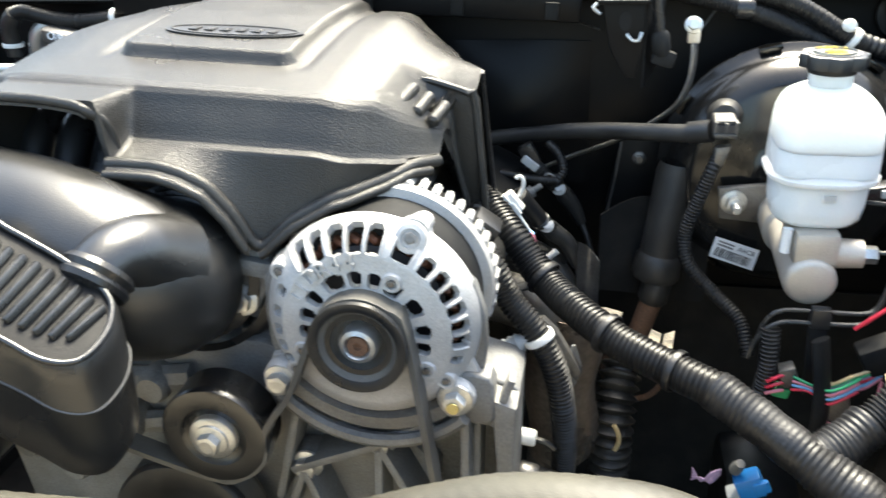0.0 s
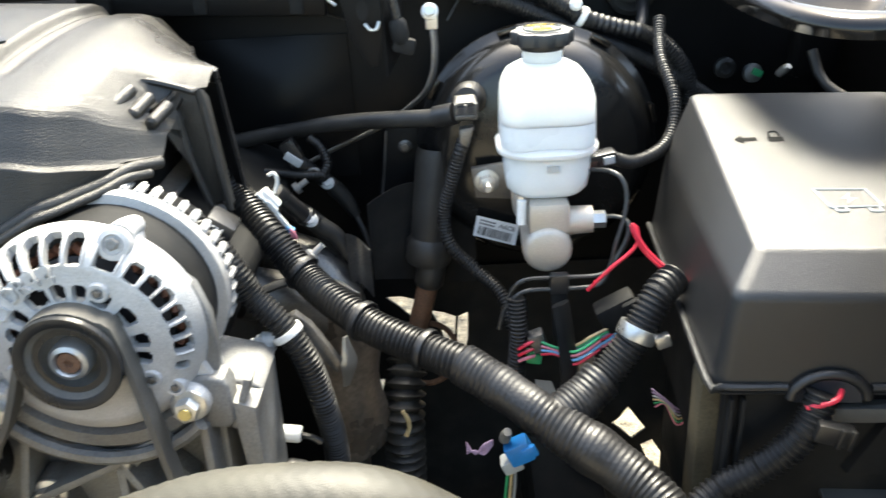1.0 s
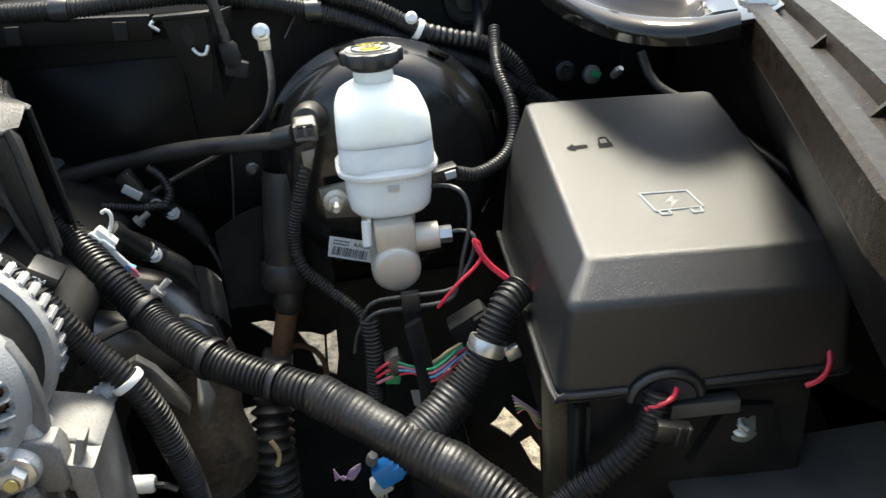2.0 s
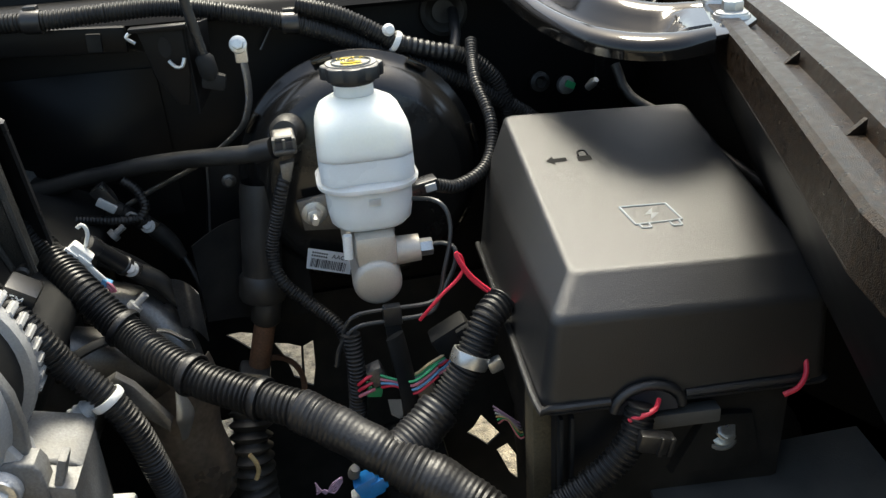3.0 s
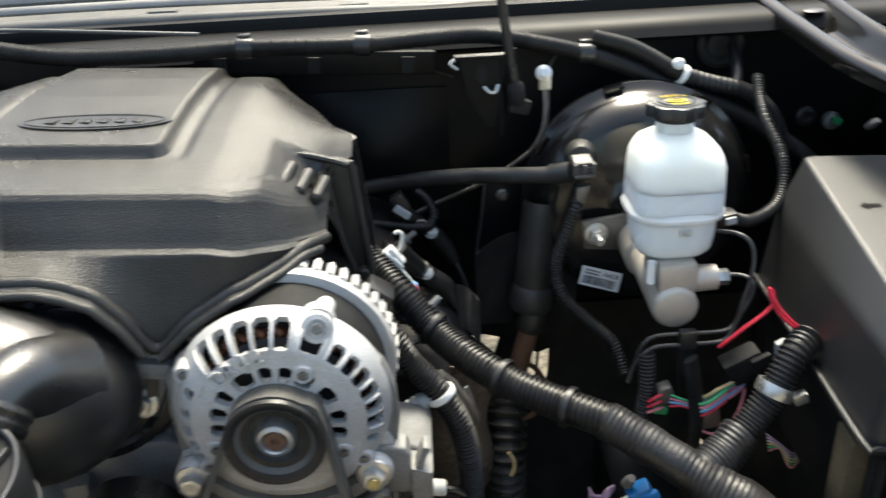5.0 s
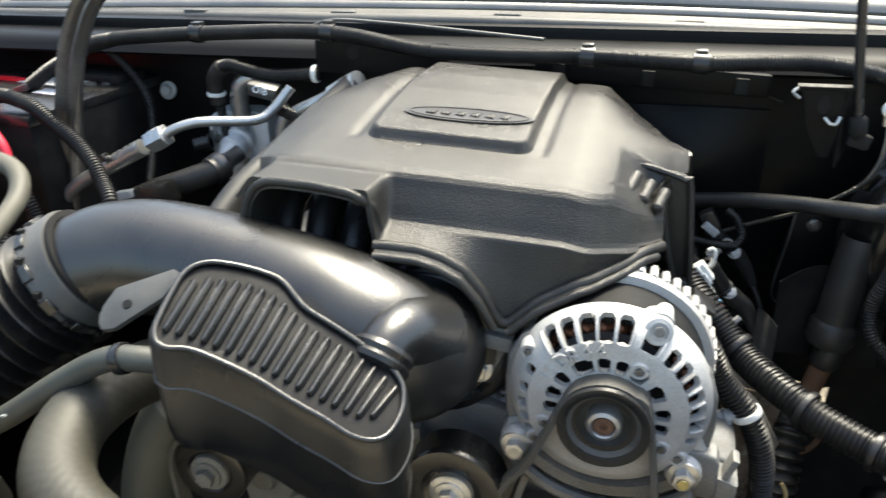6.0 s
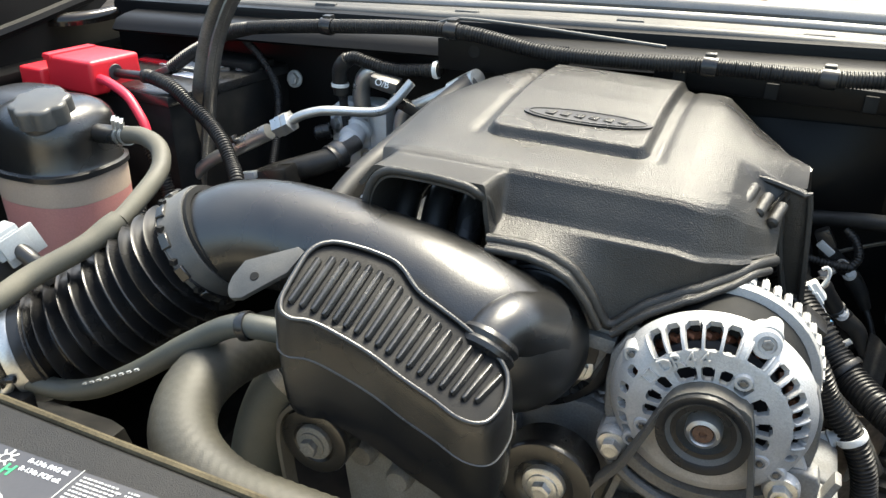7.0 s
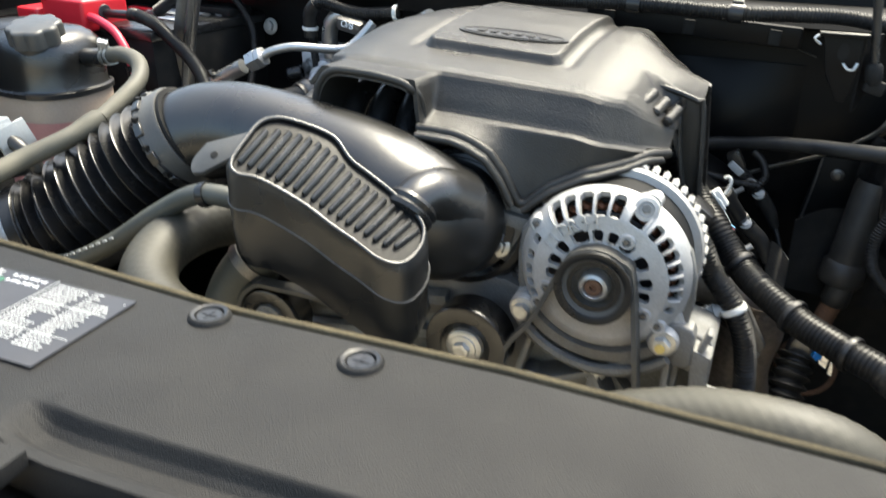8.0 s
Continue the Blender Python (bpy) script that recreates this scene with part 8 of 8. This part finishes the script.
def battery():
    th = thing("battery", (-0.80, 0.45, 1.0), "black car battery with a red terminal cover", "battery")
    part("case", box((-0.815, 0.425, 1.045), (0.24, 0.25, 0.23), (0, 0, -10), 0.006), MATTE, th)
    part("lid", box((-0.815, 0.425, 1.163), (0.246, 0.256, 0.014), (0, 0, -10), 0.004), BLACK, th)
    part("handle_ridge", box((-0.765, 0.47, 1.176), (0.15, 0.05, 0.012), (0, 0, -10), 0.004), MATTE, th)
    part("grey_label", box((-0.80, 0.445, 1.1715), (0.10, 0.06, 0.002), (0, 0, -10)), GREY_CONN, th, "worn grey label")
    part("white_label", box((-0.765, 0.385, 1.1712), (0.05, 0.022, 0.001), (0, 0, -10)), PAPER, th, "white paper label")
    part("red_stripe", box((-0.875, 0.440, 1.1716), (0.06, 0.012, 0.003), (0, 0, -10)), RED, th, "red label edge")
    for k in range(3):
        part("vent_cap", turned([(0, 0.003), (0.008, 0.003), (0.009, 0)], (-0.74 + 0.02 * k, 0.43 + 0.012 * k, 1.1705), seg=16), COWL, th)
    rc = part("terminal_cover", box((-0.876, 0.320, 1.184), (0.098, 0.080, 0.046), (0, 0, -9), 0.006, 3), RED, th, "red plastic terminal cover")
    part("cover_step", box((-0.950, 0.318, 1.172), (0.052, 0.074, 0.034), (0, 0, -9), 0.005, 3), RED, rc)
    part("cover_ridge", box((-0.918, 0.322, 1.205), (0.018, 0.076, 0.010), (0, 0, -9), 0.004, 2), RED, rc)
    part("cover_hole", turned([(0, 0), (0.010, 0), (0.011, -0.001)], (-0.8265, 0.310, 1.187), (1, -0.16, 0), 20), INK_SHADE, rc, "dark cable hole")
    part("terminal", turned([(0.010, 0), (0.009, 0.018), (0, 0.018)], (-0.83, 0.52, 1.172), seg=16), CAST_DIRTY, th)
    part("terminal_clamp", box((-0.815, 0.52, 1.180), (0.04, 0.026, 0.012), (0, 0, -20), 0.003), CAST_DIRTY, th, "grey lead clamp")
    part("clamp_bolt", turned([(0.004, 0), (0.004, 0.03), (0.006, 0.032), (0.006, 0.037), (0, 0.037)], (-0.845, 0.505, 1.178), (0, 0, 1), 12), ZINC, th)
    t2 = thing("battery_cable", (-0.76, 0.3, 1.15), "thick red cable from the battery terminal", "cable")
    part("cable", tube([(-0.835, 0.286, 1.183), (-0.8120, 0.28, 1.1806), (-0.7749, 0.27, 1.1687), (-0.749, 0.26, 1.1478), (-0.738, 0.255, 1.1333), (-0.732, 0.25, 1.115)], 0.0062, 14, 0.005), RED_WIRE, t2)
    part("sleeve", loom([(-0.736, 0.254, 1.126), (-0.729, 0.25, 1.105), (-0.712, 0.245, 1.07), (-0.700, 0.24, 1.03)], 0.0092, 0.0038, 0.14, 14), LOOM, t2, "black corrugated sleeve")
    t3 = thing("battery_loom", (-0.70, 0.3, 1.1), "black corrugated loom from the battery to the engine", "wiring loom")
    part("plain_end", tube([(-0.8300, 0.312, 1.185), (-0.7836, 0.305, 1.1869), (-0.7561, 0.30, 1.1881)], 0.0062, 12, 0.005), BLACK, t3)
    part("loom", loom([(-0.7700, 0.302, 1.1880), (-0.7561, 0.30, 1.1878), (-0.7201, 0.295, 1.179), (-0.6885, 0.288, 1.1614), (-0.6559, 0.28, 1.1424), (-0.6262, 0.265, 1.1249), (-0.6044, 0.25, 1.1041), (-0.5837, 0.23, 1.0879), (-0.575, 0.21, 1.05)], 0.0094, 0.0038, 0.14, 16), LOOM, t3)
    t4 = thing("battery_loom", (-0.7, 0.4, 1.19), "black corrugated loom rising from the battery to the cowl", "wiring loom")
    part("loom", loom([(-0.802, 0.392, 1.178), (-0.775, 0.398, 1.196), (-0.745, 0.403, 1.212), (-0.715, 0.41, 1.227), (-0.6748, 0.412, 1.238)], 0.0098, 0.0038, 0.14, 16), LOOM, t4)
    part("end_lug", box((-0.812, 0.388, 1.174), (0.022, 0.018, 0.010), (0, -20, 10), 0.002), STEEL, t4)
    t5 = thing("lower_loom", (-0.66, 0.05, 1.0), "black corrugated loom below the overflow hose", "wiring loom")
    part("loom", loom([(-0.668, 0.150, 1.075), (-0.655, 0.130, 1.045), (-0.645, 0.115, 1.015), (-0.638, 0.10, 0.98)], 0.0095, 0.0038, 0.14, 16), LOOM, t5)


battery()


def hood_prop():
    th = thing("hood_spring", (-0.69, 0.33, 1.1), "curved gloss black hood support strap, coloured steel grey as sheen", "hood support")
    pts = [(-0.742, 0.33, 0.95), (-0.7294, 0.33, 1.02), (-0.712, 0.33, 1.10), (-0.7035, 0.33, 1.145), (-0.688, 0.33, 1.20), (-0.671, 0.33, 1.245), (-0.640, 0.33, 1.295), (-0.60, 0.33, 1.33)]
    # steel grey stands in for the sheen on black enamel
    part("strap", tube(pts, 0.0165, 12, 0.01, 0.35), STEEL, th)
    part("strap_fold", tube([(x + 0.012, y - 0.010, z) for x, y, z in pts], 0.005, 8, 0.01, 0.8), STEEL, th)


hood_prop()


def air_conditioning():
    th = thing("ac_pipe", (-0.55, 0.35, 1.1), "aluminium air conditioning pipe with crimped joint", "pipe")
    part("low_bend", tube([(-0.735, 0.315, 0.99), (-0.728, 0.315, 1.035), (-0.712, 0.315, 1.060), (-0.688, 0.318, 1.078), (-0.66, 0.322, 1.093), (-0.645, 0.325, 1.100)], 0.0085, 16, 0.005), PIPE, th)
    part("muffler", tube([(-0.672, 0.320, 1.088), (-0.645, 0.325, 1.1005), (-0.600, 0.329, 1.1235)], 0.0110, 18, 0.006), PIPE, th)
    for s in (0.0, 0.5, 1.0):
        m = Matrix.Translation((-0.588 + 0.016 * s, 0.330, 1.1295 + 0.008 * s)) @ axis_turn((0.85, 0.05, 0.45))
        part("joint_nut", plate(hexagon(0.0155 - 0.002 * abs(s - 0.5)), m, 0.0085, 0.0012), PIPE, th)
    part("upper_run", tube([(-0.572, 0.33, 1.137), (-0.5553, 0.335, 1.1470), (-0.535, 0.343, 1.1530), (-0.5153, 0.35, 1.1545), (-0.4671, 0.378, 1.1505), (-0.4500, 0.395, 1.1600), (-0.43, 0.41, 1.185)], 0.0062, 14, 0.005), PIPE, th)
    part("clamp", box((-0.648, 0.312, 1.112), (0.012, 0.012, 0.010), (0, -25, 0), 0.002), BLACK, th)
    t2 = thing("expansion_block", (-0.54, 0.48, 1.08), "grey aluminium expansion valve block with fittings", "valve block")
    # block and fittings use the lit copy, as little light reaches them
    part("block", plate([(-0.594, 1.118), (-0.575, 1.132), (-0.520, 1.134), (-0.500, 1.128), (-0.502, 1.04), (-0.515, 1.03), (-0.588, 1.03)], front_at(0.50), 0.03, 0.004), ALLOY_LIT, t2)
    part("face_plate", plate([(-0.575, 1.112), (-0.528, 1.114), (-0.526, 1.06), (-0.576, 1.058)], front_at(0.472), 0.006, 0.002), ALLOY_LIT, t2)
    part("inlet", tube([(-0.5279, 0.455, 1.120), (-0.5285, 0.452, 1.150), (-0.522, 0.45, 1.172), (-0.508, 0.45, 1.184), (-0.488, 0.45, 1.186)], 0.0122, 18, 0.005), PIPE, t2)
    part("fitting", turned([(0.020, 0), (0.020, 0.006), (0.0155, 0.009), (0.0155, 0.018), (0.0185, 0.020), (0.0185, 0.027), (0.014, 0.030), (0.012, 0.045)], (-0.540, 0.464, 1.096), (-0.06, -0.90, -0.30), 26), ALLOY_LIT, t2)
    bolt(t2, (-0.524, 0.458, 1.060), (0.05, -0.85, -0.4), 0.0085, PIPE)
    bolt(t2, (-0.578, 0.468, 1.098), (-0.4, -0.85, 0.1), 0.0085, PIPE)
    part("service_cap", turned([(0.009, 0), (0.0115, 0.002), (0.0115, 0.022), (0.009, 0.025), (0, 0.025)], (-0.582, 0.455, 1.092), (-0.9, -0.35, -0.2), 18), BLACK, t2, "black service cap")
    t3 = thing("ac_hose", (-0.55, 0.38, 1.06), "thick black rubber air conditioning hose with crimped collar", "hose")
    part("hose", tube([(-0.68, 0.335, 1.02), (-0.627, 0.355, 1.047), (-0.575, 0.375, 1.064), (-0.540, 0.395, 1.074)], 0.0165, 20, 0.006), RUBBER, t3)
    part("collar", turned([(0.0165, 0), (0.0195, 0.001), (0.0195, 0.006), (0.018, 0.008), (0.0195, 0.010), (0.0195, 0.020), (0.016, 0.022), (0.011, 0.030), (0.011, 0.05)], (-0.548, 0.390, 1.072), (0.35, 0.75, 0.25), 26), STEEL, t3)
    part("pipe_end", tube([(-0.542, 0.398, 1.075), (-0.543, 0.43, 1.085), (-0.541, 0.455, 1.093)], 0.0105, 16, 0.005), ALLOY_LIT, t3)
    t4 = thing("heater_pipe", (-0.40, 0.42, 1.15), "bright heater pipe and black hose behind the cover", "pipe")
    part("pipe", tube([(-0.4545, 0.42, 1.095), (-0.4535, 0.42, 1.126), (-0.446, 0.42, 1.142), (-0.430, 0.42, 1.151), (-0.3861, 0.42, 1.1715), (-0.36, 0.42, 1.185)], 0.0088, 16, 0.005), PIPE, t4)
    part("hose_end", tube([(-0.372, 0.405, 1.178), (-0.352, 0.405, 1.190), (-0.335, 0.40, 1.199)], 0.0135, 18, 0.005), ZINC, t4)
    part("side_hose", tube([(-0.345, 0.402, 1.192), (-0.365, 0.36, 1.172), (-0.385, 0.30, 1.15), (-0.41, 0.22, 1.12), (-0.42, 0.16, 1.09)], 0.015, 18, 0.008), RUBBER, t4)
    part("black_link", box((-0.437, 0.415, 1.150), (0.055, 0.012, 0.016), (0, 24, 0), 0.003), BLACK, t4)
    t5 = thing("door_actuator", (-0.475, 0.44, 1.17), "small grey plug marked with print on the pipes", "connector")
    part("shell", box((-0.476, 0.428, 1.176), (0.040, 0.020, 0.018), (14, 12, 0), 0.003), STEEL, t5)
    lettering("O/B", 0.0125, Matrix.Translation((-0.4765, 0.4155, 1.1775)) @ pose(0, 0, 0, 0, 12, 0) @ pose(0, 0, 0, 76, 0, 0), PAPER, t5)
    t6 = thing("firewall_loom", (-0.48, 0.44, 1.19), "black corrugated loom over the pipes with a white tape", "wiring loom")
    part("loom", loom([(-0.556, 0.445, 1.165), (-0.5555, 0.44, 1.182), (-0.545, 0.438, 1.197), (-0.528, 0.437, 1.203), (-0.508, 0.437, 1.199), (-0.4847, 0.438, 1.194), (-0.455, 0.44, 1.192), (-0.4024, 0.44, 1.1965)], 0.0092, 0.0036, 0.14, 16), LOOM, t6)
    part("elbow", tube([(-0.5565, 0.445, 1.150), (-0.5560, 0.443, 1.172), (-0.550, 0.439, 1.190), (-0.538, 0.437, 1.201)], 0.0105, 16, 0.005), RUBBER, t6)
    clip_band(t6, (-0.408, 0.44, 1.196), (1, 0, 0.06), 0.0100, 0.006, WHITE, "white tape band", "tape")
    clip_band(t6, (-0.5563, 0.444, 1.163), (0.05, 0, 1), 0.0108, 0.005, WHITE, "pale clip", "clip")
    part("drop_loom", loom([(-0.556, 0.448, 1.155), (-0.558, 0.455, 1.12), (-0.556, 0.46, 1.08)], 0.0065, 0.0034, 0.13, 12), LOOM, t6)
    t7 = thing("relay_loom", (-0.62, 0.4, 1.1), "thin black loom dropping from the cowl", "wiring loom")
    part("loom", loom([(-0.715, 0.45, 1.215), (-0.685, 0.445, 1.190), (-0.662, 0.44, 1.160), (-0.652, 0.43, 1.13), (-0.640, 0.40, 1.09), (-0.630, 0.37, 1.06)], 0.0058, 0.0034, 0.13, 14), LOOM, t7)
    part("plug", box((-0.598, 0.335, 1.058), (0.05, 0.03, 0.03), (0, -12, 0), 0.004), BLACK, t7)
    part("plug_lock", box((-0.632, 0.318, 1.062), (0.024, 0.012, 0.010), (0, -12, 0), 0.002), GREY_CONN, t7)
    t8 = thing("firewall_bolt", (-0.655, 0.49, 1.15), "pale bolt and washer on the firewall", "bolt")
    bolt(t8, (-0.664, 0.495, 1.150), (0, -1, 0.2), 0.0085, CAST)
    t9 = thing("warning_label", (-0.50, 0.33, 1.06), "small black label with white print beside the cover", "label")
    lab = part("plate", plate([(-0.49, 1.058), (-0.455, 1.064), (-0.44, 1.050), (-0.47, 1.040)], front_at(0.33), 0.002), INK_SHADE, t9)
    bm = bmesh.new()
    for k in range(5):
        add_box(bm, (-0.479 + 0.0065 * k, 0.3275, 1.0505 + 0.001 * k), (0.005, 0.0006, 0.004), (0, -9, 0))
        add_box(bm, (-0.472 + 0.005 * k, 0.3275, 1.0575 + 0.0006 * k), (0.0035, 0.0006, 0.003), (0, -9, 0))
    part("print", bm, PAPER, lab)


air_conditioning()


def mass_air_plug():
    th = thing("airflow_plug", (-0.62, -0.05, 1.11), "grey airflow sensor plug on a black housing", "connector")
    part("housing", box((-0.655, -0.055, 1.095), (0.07, 0.06, 0.05), (0, -15, -20), 0.006), BLACK, th)
    sh = part("shell", box((-0.627, -0.062, 1.128), (0.030, 0.030, 0.024), (18, -10, -20), 0.002), GREY_CONN, th, "grey plug shell")
    for k in range(3):
        part("rib", box((-0.6165 + 0.0040 * k, -0.072 + 0.004 * k, 1.128), (0.0022, 0.026, 0.020), (18, -10, -20), 0.0006), GREY_CONN, sh)
    part("lip", box((-0.611, -0.056, 1.124), (0.006, 0.036, 0.028), (18, -10, -20), 0.0015), GREY_CONN, sh)
    part("lock", box((-0.622, -0.079, 1.134), (0.018, 0.006, 0.012), (18, -10, -20), 0.002), GREY_CONN, sh)
    part("slot", box((-0.634, -0.066, 1.1445), (0.014, 0.008, 0.002), (18, -10, -20)), INK_SHADE, sh)
    part("strain", tube([(-0.612, -0.06, 1.122), (-0.595, -0.06, 1.112), (-0.585, -0.055, 1.09)], 0.008, 12, 0.005), BLACK, th)


mass_air_plug()


def cowl_fittings():
    for k, x in enumerate((-0.62, -0.40, -0.18, 0.04, 0.26, 0.48)):
        z = interp(x, (-0.97, -0.5, -0.15, 0.2, 0.66), (1.243, 1.247, 1.248, 1.24, 1.215))
        th = thing("trim_clip", (x, 0.54, z), "pale worn clip on the cowl seal", "clip", "cowl trim clips")
        part("tab", box((x, 0.5265, z + 0.009), (0.034, 0.008, 0.006), bevel=0.002), COWL, th)
    th = thing("cowl_bracket", (-0.3, 0.44, 1.22), "black cowl bracket plate with a hole", "bracket")
    part("plate", box((-0.315, 0.428, 1.2215), (0.17, 0.006, 0.040), (0, 0, 0), 0.003), PAINT, th)
    part("hole", turned([(0, 0.0), (0.0075, 0.0), (0.0085, -0.001)], (-0.350, 0.4245, 1.227), (0, -1, 0), 18), PIT, th, "dark round hole")
    t2 = thing("cowl_duct", (0.05, 0.43, 1.20), "black plastic edge strip under the cowl", "panel")
    part("strip", box((0.0, 0.435, 1.210), (0.26, 0.012, 0.026), (0, 3, 0), 0.004), PAINT, t2)
    for x in (-0.10, 0.0, 0.10):
        part("strip_clip", box((x, 0.428, 1.2085 - 0.05 * x), (0.014, 0.006, 0.018), (0, 3, 0), 0.0015), MATTE, t2)
    t3 = thing("washer_hose", (-0.2, 0.44, 1.25), "thin pale washer tube along the cowl", "hose")
    part("tube", tube([(-0.40, 0.425, 1.258), (-0.37, 0.424, 1.266), (-0.30, 0.43, 1.262), (-0.22, 0.435, 1.255), (-0.12, 0.44, 1.246)], 0.0022, 8, 0.008), COWL, t3)
    t4 = thing("wiper_nozzle", (-0.05, 0.62, 1.27), "pale round washer nozzle cap on the cowl", "nozzle")
    part("cap", turned([(0.028, 0), (0.027, 0.005), (0.02, 0.009), (0.0, 0.010)], (-0.055, 0.66, 1.279), (0, -0.2, 1), 28), GREY_CONN, t4)


cowl_fittings()
